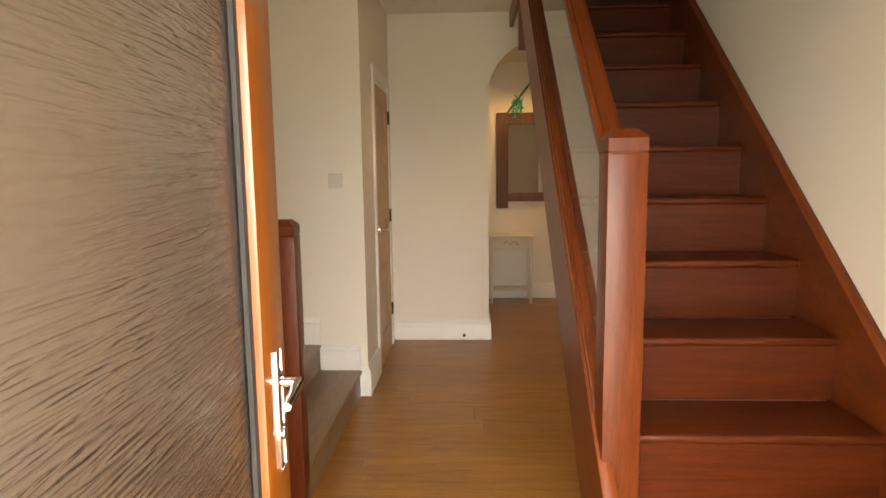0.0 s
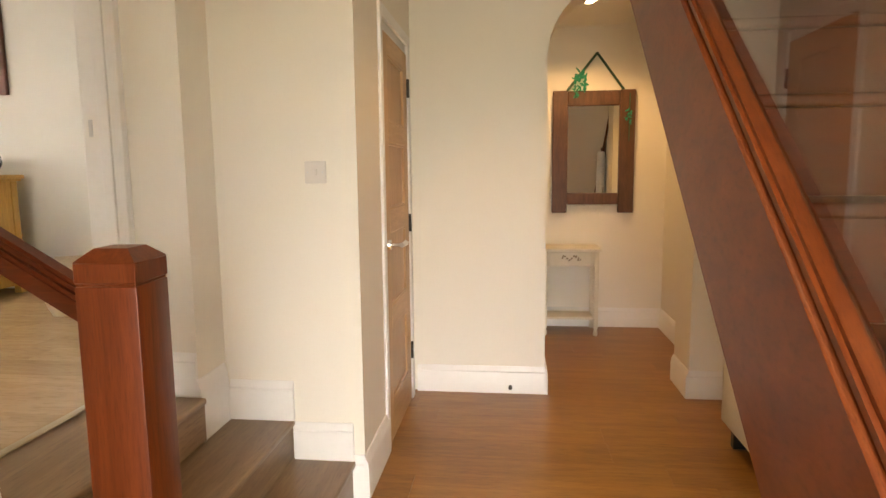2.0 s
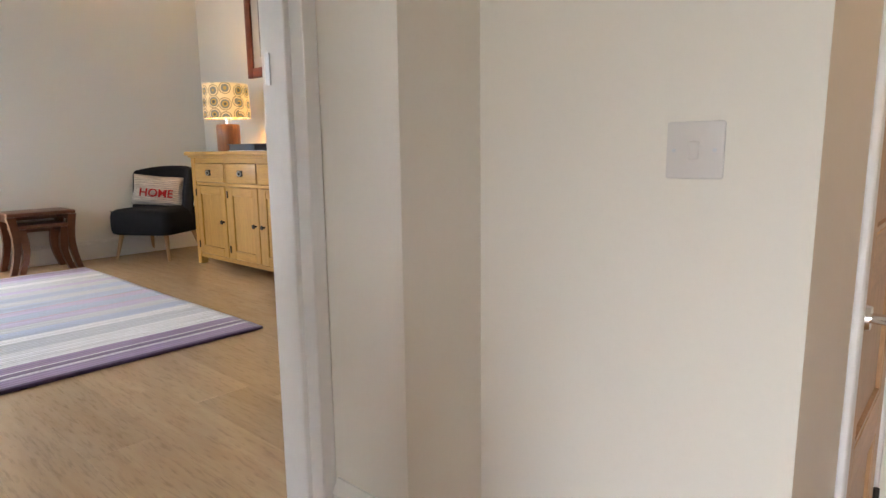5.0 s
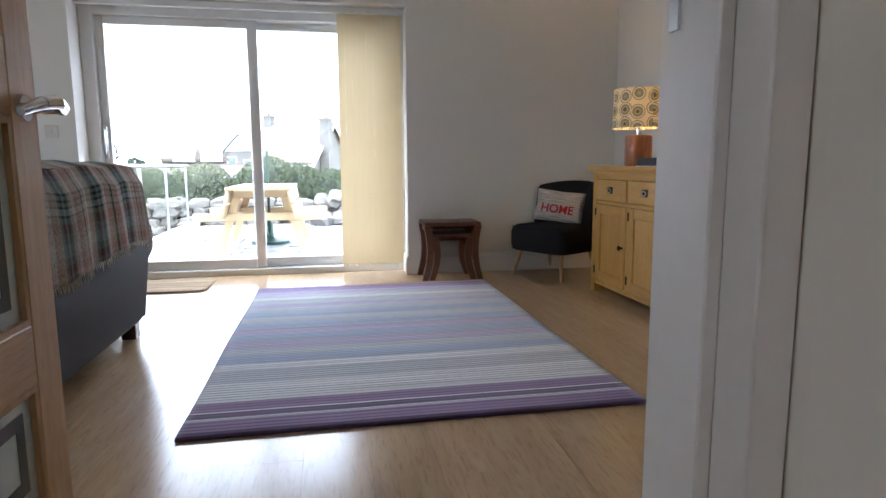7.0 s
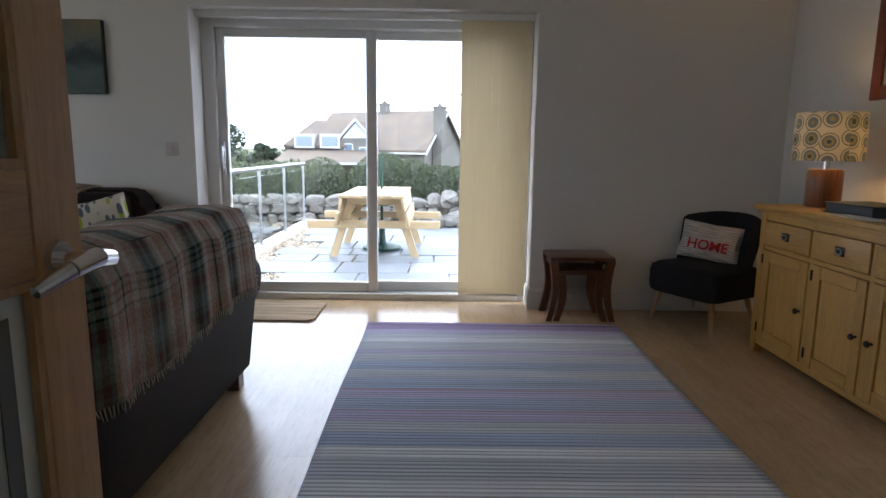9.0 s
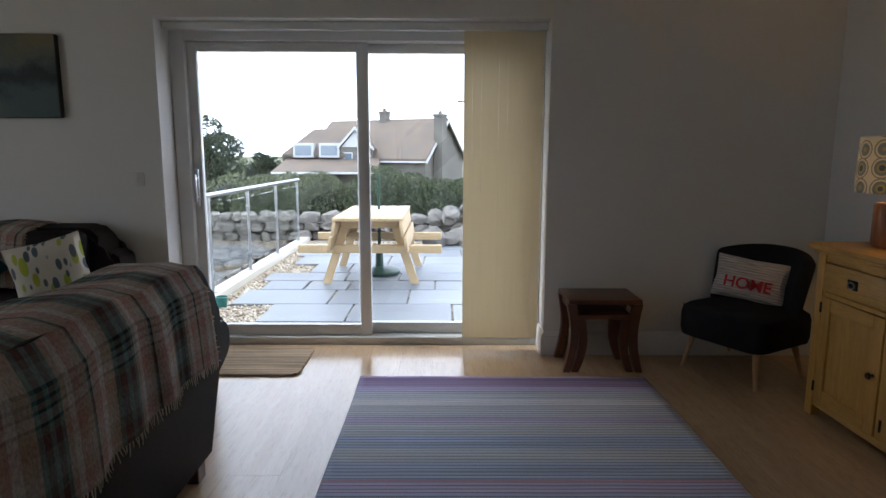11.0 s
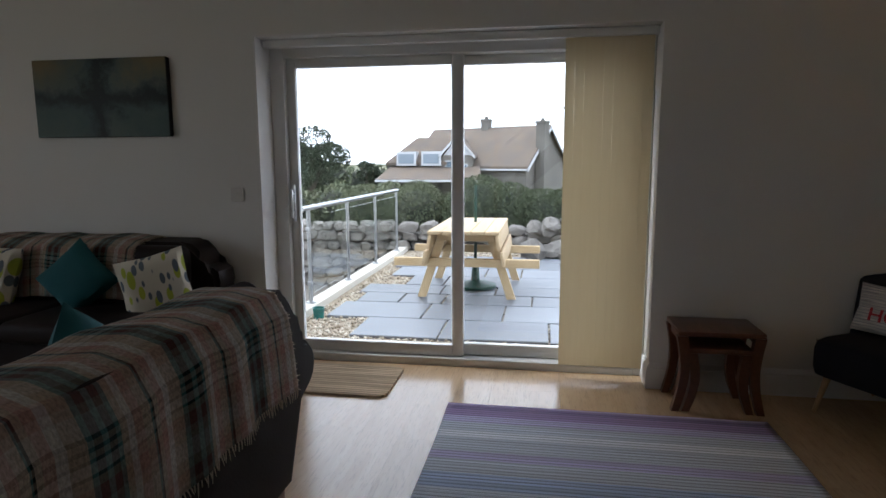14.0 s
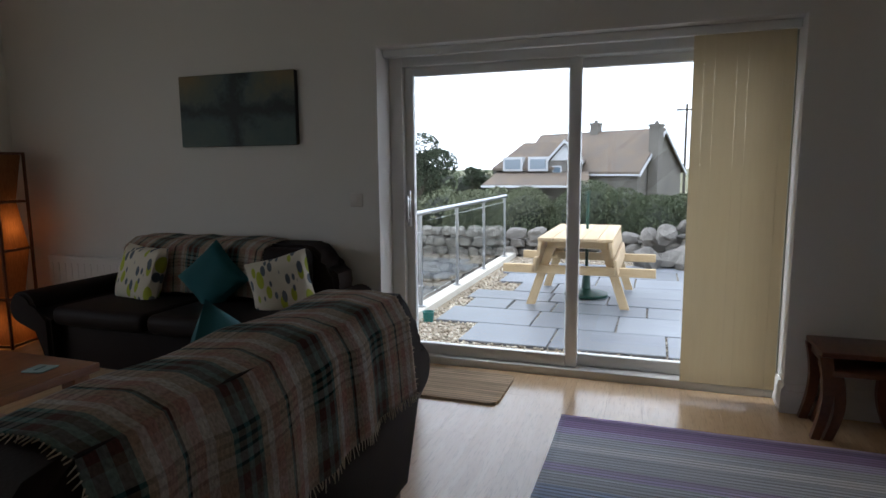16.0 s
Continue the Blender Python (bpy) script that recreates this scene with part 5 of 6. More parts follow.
TEA, CRM, RUS, DKG, BEI = (0.05, 0.125, 0.12), (0.46, 0.42, 0.37), (0.28, 0.085, 0.06), (0.008, 0.018, 0.018), (0.33, 0.265, 0.20)
PNK = (0.36, 0.23, 0.19)
U_BANDS = [(0.0, BEI), (0.10, CRM), (0.18, PNK), (0.27, BEI), (0.33, DKG), (0.355, TEA), (0.375, BEI), (0.46, PNK), (0.54, CRM), (0.60, BEI), (0.66, TEA), (0.70, DKG), (0.77, TEA), (0.83, DKG), (0.91, TEA), (0.96, BEI)]
V_BANDS = [(0.0, CRM), (0.14, BEI), (0.22, RUS), (0.31, PNK), (0.37, CRM), (0.50, DKG), (0.525, BEI), (0.565, DKG), (0.59, BEI), (0.63, DKG), (0.655, CRM), (0.72, DKG), (0.745, BEI), (0.80, RUS), (0.90, PNK), (0.95, BEI)]
PLAID = stripes_mat("plaid_wool_throw", U_BANDS, 0, 0.31, (V_BANDS, 0.33), 1.0, 150.0, low=0.7, high=1.2, run=0.6)


def throw_over(name, s, x0, x1, hgt, front, back, label, flare=0.0, yoff=0.0):
    """A throw folded over a sofa's back: local x along it."""
    path = [(-0.375, hgt - front), (-0.352, hgt - 0.12), (-0.325, hgt - 0.03), (-0.24, hgt + 0.012), (-0.07, hgt + 0.022), (0.012, hgt + 0.0), (0.052, hgt - 0.08), (0.060, hgt - 0.20), (0.064, hgt - back)]
    lens = [0.0]
    for a, b in zip(path, path[1:]):
        lens.append(lens[-1] + math.dist(a, b))
    total = lens[-1]

    def f(u, v):
        d = v * total
        for i in range(len(path) - 1):
            if d <= lens[i + 1] + 1e-9:
                k = (d - lens[i]) / (lens[i + 1] - lens[i])
                y, z = path[i][0] + k * (path[i + 1][0] - path[i][0]), path[i][1] + k * (path[i + 1][1] - path[i][1])
                break
        hang = max(0.0, (v - 0.45) / 0.55)
        x = x0 + (x1 - x0) * u + flare * (u - 0.5) * hang
        fold = math.sin(u * 23 + 1.3 * math.sin(u * 7)) * 0.5 + 0.5 * math.sin(u * 41 + 2)
        y += 0.016 * fold * hang + 0.012 * hang
        z += 0.006 * math.sin(u * 17) * (1 - hang) + 0.05 * hang * hang * math.sin(u * 5.2 + 0.6) * 0.5
        z += 0.008 * noise.noise(Vector((u * 8, v * 6, 1)))
        return (x, y + yoff, z)

    t = thing(name, label, "throw", at=s.matrix_world.copy())
    bm = nb()
    grid(bm, 90, 60, f, lambda u, v: (u * (x1 - x0), v * total))
    cl = part("cloth", bm, PLAID, t)
    solid(cl, 0.007, 0)
    bm = nb()
    for i in range(110):
        u = i / 109
        p = Vector(f(u, 1.0))
        rod(bm, p, p + Vector((random.uniform(-0.01, 0.01), 0.004, -random.uniform(0.018, 0.038))), 0.0022, 0.001, 4)
    for i in range(70):
        v = 0.2 + 0.8 * i / 69
        for e, sg in ((0.0, -1), (1.0, 1)):
            p = Vector(f(e, v))
            rod(bm, p, p + Vector((sg * random.uniform(0.008, 0.022), random.uniform(-0.004, 0.006), random.uniform(-0.012, 0.0))), 0.0022, 0.001, 4)
    part("fringe", bm, CREAMCLOTH, t, "short frayed cream fringe")
    return t


throw_over("throw", s1, -0.585, 0.64, 0.855, 0.42, 0.36, "teal, cream and rust plaid wool throw over the sofa back", 0.07)
throw_over("throw", s2, -0.66, 0.42, 0.84, 0.32, 0.10, "cream and teal plaid throw along the sofa back")


def leaf_cloth():
    m, n, l, bs = mat_base("leaf_print_cloth")
    c = coords(n, l, (1, 1, 1), "UV")
    col = (0.66, 0.60, 0.48)
    out = None
    for rot, sc, tint, seed in ((0.6, (17, 7, 1), (0.42, 0.46, 0.05), 0.0), (-0.7, (24, 10, 1), (0.12, 0.14, 0.16), 3.7)):
        mp = n.new("ShaderNodeMapping")
        mp.inputs["Rotation"].default_value = (0, 0, rot)
        mp.inputs["Scale"].default_value = sc
        mp.inputs["Location"].default_value = (seed, seed, 0)
        l.new(c, mp.inputs["Vector"])
        v = n.new("ShaderNodeTexVoronoi")
        v.inputs["Scale"].default_value, v.inputs["Randomness"].default_value = 1.0, 0.7
        l.new(mp.outputs[0], v.inputs["Vector"])
        mr = n.new("ShaderNodeMapRange")
        mr.inputs["From Min"].default_value, mr.inputs["From Max"].default_value = 0.40, 0.36
        l.new(v.outputs["Distance"], mr.inputs["Value"])
        out = mix_color(n, l, mr.outputs[0], out if out is not None else col, tint)
    l.new(out, bs.inputs["Base Color"])
    bs.inputs["Roughness"].default_value = 0.95
    return m


LEAFY = leaf_cloth()
TEAL = rough_mat("teal_velvet", (0.010, 0.115, 0.130), (0.006, 0.080, 0.095), 0.8, 10, 160, 0.3)
for lab, mt, y, z, tilt, size, turn in (
        ("cream cushion with green and grey leaf print", LEAFY, 0.34, 0.64, 3, 0.38, 82), ("teal velvet cushion standing on its corner", TEAL, 0.91, 0.645, 45, 0.34, 88),
        ("cream cushion with green leaf print leaning on the arm", LEAFY, 1.40, 0.62, -14, 0.37, 116)):
    c = thing("cushion", lab, "cushion", "sofa cushions", pose(-4.60, y, LIV + z, 0, 0, turn) @ pose(0, 0, 0, -18, tilt, 0))
    part("cover", pillow_mesh(nb(), size, size, 0.15), mt, c)
c = thing("cushion", "teal velvet cushion lying on the sofa seat", "cushion", "sofa cushions", pose(-3.45, 1.93, LIV + 0.56, 0, 0, 160) @ pose(0, 0, 0, -25, 40, 0))
part("cover", pillow_mesh(nb(), 0.38, 0.38, 0.14), TEAL, c)

# ---- coffee table ----
ct = thing("coffee_table", "square orange-brown wooden coffee table", "table", at=pose(-3.10, 0.68, LIV))
SHEESH = wood_mat("sheesham_wood", (0.30, 0.12, 0.045), (0.17, 0.06, 0.025), (1.5, 10, 10), 0.35, 0.05)
part("tabletop", box(nb(), -0.46, 0.46, -0.46, 0.46, 0.415, 0.455, 0.006, 2), SHEESH, ct)
for sx in (-0.39, 0.39):
    for sy in (-0.39, 0.39):
        part("leg", box(nb(), sx - 0.04, sx + 0.04, sy - 0.04, sy + 0.04, 0, 0.415, 0.004), SHEESH, ct)
part("shelf", box(nb(), -0.40, 0.40, -0.40, 0.40, 0.14, 0.165, 0.004), SHEESH, ct)
for x, y, r in ((-3.40, 0.98, 10), (-3.40, 0.55, -6)):
    co = thing("coaster", "pale blue patterned square coaster", "coaster", "coasters", pose(x, y, LIV + 0.455, 0, 0, r))
    part("tile", box(nb(), -0.05, 0.05, -0.05, 0.05, 0, 0.007, 0.003), plain_mat("pale_blue_coaster", (0.25, 0.40, 0.42), 0.4), co)
    part("motif", box(nb(), -0.03, 0.03, -0.006, 0.006, 0.0072, 0.0082), plain_mat("dark_motif", (0.05, 0.12, 0.14), 0.5), co)

# ---- floor lamp of wound string ----
fl = thing("floor_lamp", "tall dark wood floor lamp wound with glowing amber string", "lamp", at=pose(-4.74, -1.13, LIV, 0, 0, 12))


def string_mat():
    m, n, l, bs = mat_base("amber_string_shade")
    c = coords(n, l, (190, 190, 2))
    t = node(n, "ShaderNodeTexNoise", Scale=1.0, Detail=2.0)
    l.new(c, t.inputs["Vector"])
    col = mix_color(n, l, t.outputs[0], (0.16, 0.07, 0.025), (0.42, 0.21, 0.09))
    l.new(col, bs.inputs["Base Color"])
    bs.inputs["Roughness"].default_value = 0.8
    tr = n.new("ShaderNodeBsdfTranslucent")
    l.new(col, tr.inputs["Color"])
    ms = n.new("ShaderNodeMixShader")
    ms.inputs[0].default_value = 0.5
    l.new(bs.outputs[0], ms.inputs[1])
    l.new(tr.outputs[0], ms.inputs[2])
    l.new(ms.outputs[0], n["Material Output"].inputs["Surface"])
    return m


STRING = string_mat()
LW, SEGH = 0.135, 0.355
for sx in (-LW, LW):
    for sy in (-LW, LW):
        part("post", box(nb(), sx - 0.009, sx + 0.009, sy - 0.009, sy + 0.009, 0, 4 * SEGH + 0.03, 0.002), DARKWOOD, fl)
for k in range(5):
    z = 0.02 + k * SEGH
    bm = nb()
    for a in (-LW, LW):
        box(bm, -LW, LW, a - 0.008, a + 0.008, z - 0.008, z + 0.008)
        box(bm, a - 0.008, a + 0.008, -LW, LW, z - 0.008, z + 0.008)
    part("cross_frame", bm, DARKWOOD, fl)
for k in range(4):
    za, zb = 0.03 + k * SEGH, 0.01 + (k + 1) * SEGH
    a, b = (LW - 0.012, LW - 0.05) if k % 2 == 0 else (LW - 0.05, LW - 0.012)
    bm = nb()
    q = [[bm.verts.new((p * r, s * r, z)) for p, s in ((-1, -1), (1, -1), (1, 1), (-1, 1))] for r, z in ((a, za), (b, zb))]
    for i in range(4):
        bm.faces.new((q[0][i], q[0][(i + 1) % 4], q[1][(i + 1) % 4], q[1][i]))
    part("string_shade", bm, STRING, fl, "amber string panel")

# ---- radiator ----
rd = thing("radiator", "white panel radiator on the wall beside the sofa", "radiator", at=pose(PW, -0.62, LIV))
part("panel", box(nb(), 0.03, 0.085, -0.40, 0.40, 0.14, 0.64, 0.010, 3), WHITE, rd)
part("top_grille", box(nb(), 0.028, 0.09, -0.40, 0.40, 0.635, 0.655, 0.004), WHITE, rd)
for k in range(12):
    y = -0.36 + 0.0655 * k
    part("rib", box(nb(), 0.083, 0.090, y - 0.013, y + 0.013, 0.18, 0.60, 0.003), WHITE, rd)
for sy in (-0.3, 0.3):
    part("bracket", box(nb(), 0.0, 0.035, sy - 0.02, sy + 0.02, 0.2, 0.58), WHITE, rd)
    part("pipe", rod(nb(), (0.055, sy * 1.25, 0), (0.055, sy * 1.25, 0.16), 0.008, 0.008, 8), WHITE, rd)

# ---- cotton sack beyond the doorway ----
sk = thing("sack", "plump cream cotton sack with dark printed lettering", "sack", at=pose(-1.95, 5.15, LIV, 0, 0, 35))


def sack_shape(bm):
    def f(u, v):
        a = 2 * math.pi * u
        bulge = 0.155 + 0.035 * math.sin(math.pi * min(1, v * 1.15)) - 0.06 * max(0, v - 0.8) * 5 * 0.4
        e = 0.55
        cx, cy = math.copysign(abs(math.cos(a)) ** e, math.cos(a)), math.copysign(abs(math.sin(a)) ** e, math.sin(a))
        w = 0.012 * noise.noise(Vector((cx * 3, cy * 3, v * 5)))
        return ((bulge + w) * cx, (bulge * 0.62 + w) * cy, 0.002 + 0.335 * v + 0.012 * math.sin(a * 3) * v)
    grid(bm, 40, 14, f)
    bmesh.ops.remove_doubles(bm, verts=bm.verts, dist=0.001)
    bmesh.ops.holes_fill(bm, edges=bm.edges[:])
    return bm


part("cloth", sack_shape(nb()), CREAMCLOTH, sk)
INK = plain_mat("dark_ink", (0.05, 0.05, 0.06), 0.8)
for zz, w, hh in ((0.255, 0.24, 0.036), (0.195, 0.12, 0.014), (0.160, 0.20, 0.014), (0.125, 0.14, 0.014)):
    part("print_bar", box(nb(), -w / 2, w / 2, -0.1245, -0.1225, zz - hh / 2, zz + hh / 2), INK, sk)
bm = nb()
for k in range(7):
    bmesh.ops.create_circle(bm, cap_ends=True, segments=8, radius=random.uniform(0.008, 0.016), matrix=pose(-0.1 + 0.033 * k, -0.1235, 0.06 + random.uniform(-0.015, 0.02), 90))
part("print_motif", bm, plain_mat("faded_red_ink", (0.35, 0.12, 0.10), 0.8), sk)

# ---- outdoors ----
GZ = 0.36


def ground_z(x, y):
    if x > -5.44:
        return -0.35
    if x > -11.4 and y > 1.2:
        return GZ - 0.02
    if x > -11.6:
        return -0.30
    far = min(1.0, (-11.6 - x) / 25)
    return -0.25 - 1.1 * far + 0.25 * noise.noise(Vector((x * 0.08, y * 0.08, 0))) * far


bm = nb()
xs = [900, 200, 40, 12, 4, 0, -5.42, -5.45, -6, -8, -10, -11.2, -11.39, -11.41, -11.59, -11.61, -12, -13, -14, -16, -18, -21, -25, -30, -36, -44, -55, -80, -140, -300, -900]
ys = [-700, -250, -110, -60, -40, -30, -24, -18, -13, -9, -6, -4, -2, 0, 1.19, 1.21, 2.5, 4, 6, 9, 13, 18, 25, 40, 70, 120, 260, 700]
gv = [[bm.verts.new((x, y, ground_z(x - 1e-3, y))) for y in ys] for x in xs]
for i in range(len(xs) - 1):
    for j in range(len(ys) - 1):
        bm.faces.new((gv[i][j], gv[i + 1][j], gv[i + 1][j + 1], gv[i][j + 1]))
GRASS = rough_mat("rough_grass_ground", (0.10, 0.11, 0.05), (0.16, 0.14, 0.08), 0.95, 0.6, 12, 0.5, dist=0.05)
tagged(part("ground", bm, GRASS, None, "", False), "rough grass and gravel ground beyond the patio", "ground", kind="structure")
bm = nb()
box(bm, -11.4, PW - 0.36, 1.32, 9, GZ - 0.1, GZ - 0.012)
SANDY = rough_mat("sandy_gravel_bed", (0.36, 0.30, 0.22), (0.26, 0.21, 0.15), 0.95, 6, 60, 0.6, dist=0.02)
patio = tagged(part("patio", bm, SANDY), "blue-grey slate paving laid in sandy gravel", "patio", kind="structure")
bm = nb()
box(bm, -11.4, PW - 0.36, -9, 1.18, -0.5, -0.29)
tagged(part("pavement", bm, rough_mat("grey_gravel_drive", (0.20, 0.18, 0.15), (0.13, 0.12, 0.10), 0.95, 3, 40, 0.7, dist=0.03)), "dull gravel drive below the glass balustrade", "driveway", kind="structure")
bm = nb()
box(bm, -11.35, -5.75, 1.18, 1.34, -0.4, GZ + 0.06, 0.012, 2)
tagged(part("kerb", bm, rough_mat("pale_concrete_coping", (0.58, 0.55, 0.48), (0.48, 0.45, 0.38), 0.85, 5, 60, 0.25)), "pale concrete kerb under the glass balustrade", "kerb", kind="structure")

# glass balustrade
DULL = plain_mat("dull_marine_steel", (0.40, 0.41, 0.42), 0.35, 1.0)
bal = thing("balustrade", "steel and glass balustrade with round handrail", "balustrade", at=pose(0, 1.26, GZ + 0.06))
posts = (-7.22, -8.42, -9.62, -10.85)
for k, x in enumerate(posts):
    p = part("post", rod(nb(), (x, 0, 0), (x, 0, 0.93), 0.021, 0.021, 16), DULL, bal)
    part("base_plate", rod(nb(), (x, 0, 0.0), (x, 0, 0.014), 0.048, 0.045, 16), DULL, p)
    for z in (0.2, 0.74):
        part("clamp", box(nb(), x - 0.028, x + 0.028, -0.022, 0.022, z - 0.02, z + 0.02, 0.005), DULL, p)
part("end_post", rod(nb(), (-7.02, -0.05, -0.2), (-7.02, -0.05, 1.10), 0.030, 0.030, 16), UPVC, bal, "white painted end post")
part("handrail", rod(nb(), (-7.05, 0, 0.95), (-10.95, 0, 0.95), 0.026, 0.026, 16), DULL, bal)
for a, b in zip(posts, posts[1:]):
    g = part("glass_panel", box(nb(), b + 0.05, a - 0.05, -0.005, 0.005, 0.09, 0.86), RAILGLASS, bal)
    g.visible_shadow = False
bk2 = thing("bucket", "small teal plastic bucket by the kerb", "bucket", at=pose(-6.90, 1.46, GZ - 0.01))
part("body", lathe(nb(), [(0.045, 0.0), (0.055, 0.10), (0.06, 0.105), (0.05, 0.105), (0.042, 0.015)], (0, 0), 20), plain_mat("teal_plastic", (0.015, 0.13, 0.115), 0.4), bk2)

# picnic table
pt = thing("picnic_table", "new pine picnic table with its benches folded up", "picnic table", at=pose(-8.30, 2.75, GZ + 0.03))
for k in range(5):
    y = -0.29 + 0.145 * k
    part("top_board", box(nb(), -0.76, 0.78, y - 0.0705, y + 0.0705, 0.70, 0.735, 0.006, 2), PINE, pt)
PINE_Z = wood_mat("new_pine_upright", (0.62, 0.47, 0.28), (0.50, 0.36, 0.19), (12, 6, 1.5), 0.6, 0.08)
PINE_Y = wood_mat("new_pine_bearer", (0.62, 0.47, 0.28), (0.50, 0.36, 0.19), (12, 1.5, 12), 0.6, 0.08)
for x in (0.50, -0.55):
    for sy in (-1, 1):
        bm = nb()
        slab(bm, [(sy * 0.52, 0.0), (sy * 0.43, 0.0), (sy * 0.20, 0.69), (sy * 0.29, 0.69)], "x", x - 0.022, x + 0.022)
        part("leg", bm, PINE_Z, pt)
    part("bearer", box(nb(), x + 0.024, x + 0.066, -0.76, 0.76, 0.34, 0.43, 0.006), PINE_Y, pt)
    part("top_bearer", box(nb(), x + 0.024, x + 0.066, -0.30, 0.30, 0.61, 0.70, 0.006), PINE_Y, pt)
for sy in (-1, 1):
    for k in range(2):
        z0 = 0.385 + k * 0.165
        yy = sy * (0.405 - 0.045 * k)
        part("bench_board", box(nb(), -0.76, 0.78, -0.016, 0.016, 0, 0.15, 0.006, 2, pose(0, yy, z0, sy * 9, 0, 0)), PINE, pt)
pb = thing("parasol_stand", "dark green round parasol base with a thin pole", "parasol stand", at=pose(-8.42, 2.78, GZ + 0.03))
GREENB = plain_mat("dark_green_paint", (0.012, 0.05, 0.035), 0.4)
part("base", lathe(nb(), [(0.24, 0.0), (0.24, 0.025), (0.16, 0.05), (0.05, 0.075), (0.035, 0.30), (0.03, 0.32)], (0, 0), 28), GREENB, pb)
part("pole", rod(nb(), (0, 0, 0.02), (0, 0, 0.69), 0.018, 0.018, 12), GREENB, pb)
part("pole", rod(nb(), (0, 0, 0.745), (0, 0, 1.16), 0.016, 0.014, 12), GREENB, pb)

# dry stone wall behind the patio
STONE = rough_mat("lichen_grey_stone", (0.27, 0.25, 0.22), (0.12, 0.11, 0.098), 0.9, 9, 50, 0.6, shade=0.30, dist=0.03)
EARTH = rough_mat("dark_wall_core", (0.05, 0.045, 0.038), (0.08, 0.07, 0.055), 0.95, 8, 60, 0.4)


def stone_mesh(seed):
    bm = nb()
    bmesh.ops.create_icosphere(bm, subdivisions=2, radius=0.5)
    for v in bm.verts:
        n1 = noise.noise(v.co * 1.7 + Vector((seed * 7.1, seed * 3.3, 0)))
        n2 = noise.noise(v.co * 4.1 + Vector((seed * 2.7, 0, seed * 5.3)))
        v.co = Vector([math.copysign(min(abs(c), 0.38), c) for c in v.co]) * (1 + 0.45 * n1 + 0.22 * n2)
    return mesh_of("stone", bm, STONE, False)


STONES = [stone_mesh(k) for k in range(6)]
swall = new("wall_dry_stone")
tagged(swall, "low dry stone wall of lichen-grey boulders", "stone wall", kind="structure")
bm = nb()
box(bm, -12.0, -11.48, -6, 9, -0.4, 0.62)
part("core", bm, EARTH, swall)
rng = random.Random(5)
count = 0
for row in range(7):
    z = -0.22 + 0.155 * row
    y = -4.6 + 0.1 * rng.random()
    while y < 6.6:
        L = rng.uniform(0.15, 0.40)
        top = z + 0.1 > 0.70
        if not (z < 0.2 and y > 1.4) and count < 300:
            st = new("stone", STONES[rng.randrange(6)])
            st.parent = swall
            st.matrix_basis = pose(-11.42 + rng.uniform(-0.05, 0.06) - 0.012 * row, y + L / 2, z + rng.uniform(-0.02, 0.03), rng.uniform(-12, 12), rng.uniform(-10, 10), rng.uniform(-15, 15)) @ Matrix.Diagonal((0.32, L * 1.2, rng.uniform(0.17, 0.25), 1))
            count += 1
        y += L
# tumbled heap at the end of the wall
heap = new("stone_heap")
tagged(heap, "loose heap of grey boulders against the stone wall", "stones")
for k in range(48):
    st = new("stone", STONES[rng.randrange(6)])
    st.parent = heap
    yy = rng.uniform(3.35, 6.2)
    lvl = rng.random() ** 2
    s = rng.uniform(0.18, 0.40)
    st.matrix_basis = pose(-11.1 + 0.9 * (1 - lvl) * rng.random() - 0.25, yy, GZ + 0.06 + 0.50 * lvl, rng.uniform(0, 60), rng.uniform(0, 60), rng.uniform(0, 180)) @ Matrix.Diagonal((s, s * 1.25, s * 0.8, 1))


# foliage
def leaf_mat(name, a, b):
    m, n, l, bs = mat_base(name)
    g = n.new("ShaderNodeNewGeometry")
    col = mix_color(n, l, g.outputs["Random Per Island"], a, b)
    l.new(col, bs.inputs["Base Color"])
    bs.inputs["Roughness"].default_value = 0.7
    bs.inputs["Specular IOR Level"].default_value = 0.2
    return m


HEDGE = leaf_mat("hedge_leaves", (0.050, 0.066, 0.034), (0.105, 0.12, 0.068))
HEDGE_PALE = leaf_mat("pale_hedge_leaves", (0.085, 0.10, 0.058), (0.145, 0.155, 0.09))
PINELEAF = leaf_mat("dark_tree_leaves", (0.030, 0.044, 0.028), (0.065, 0.08, 0.045))


def leaves(place, count, size, rg):
    """Small bent leaf sprays; place(rg) gives a spot."""
    verts, faces = [], []
    for k in range(count):
        p = Vector(place(rg))
        e = Euler((rg.uniform(0, 6.28), rg.uniform(0, 6.28), rg.uniform(0, 6.28))).to_matrix()
        s = size * rg.uniform(0.55, 1.35)
        b = len(verts)
        for q in ((-0.5, 0, 0), (0, -0.28, 0.06), (0.55, 0, 0), (0, 0.28, 0.06)):
            verts.append(p + e @ (Vector(q) * s))
        faces.append((b, b + 1, b + 2, b + 3))
    return verts, faces


def foliage(name, place, count, size, material, seed, parent=None):
    v, f = leaves(place, count, size, random.Random(seed))
    me = bpy.data.meshes.new(name)
    me.from_pydata(v, [], f)
    me.materials.append(material)
    ob = new(name, me)
    ob.parent = parent
    return ob


def clump_place(clumps):
    def place(rg):
        c, r = clumps[rg.randrange(len(clumps))]
        while True:
            d = Vector((rg.uniform(-1, 1), rg.uniform(-1, 1), rg.uniform(-1, 1)))
            if 0.35 < d.length < 1:
                break
        k = 1 - 0.25 * rg.random() ** 2
        d = d.normalized() * k
        return (c[0] + d.x * r[0], c[1] + d.y * r[1], c[2] + d.z * r[2])
    return place


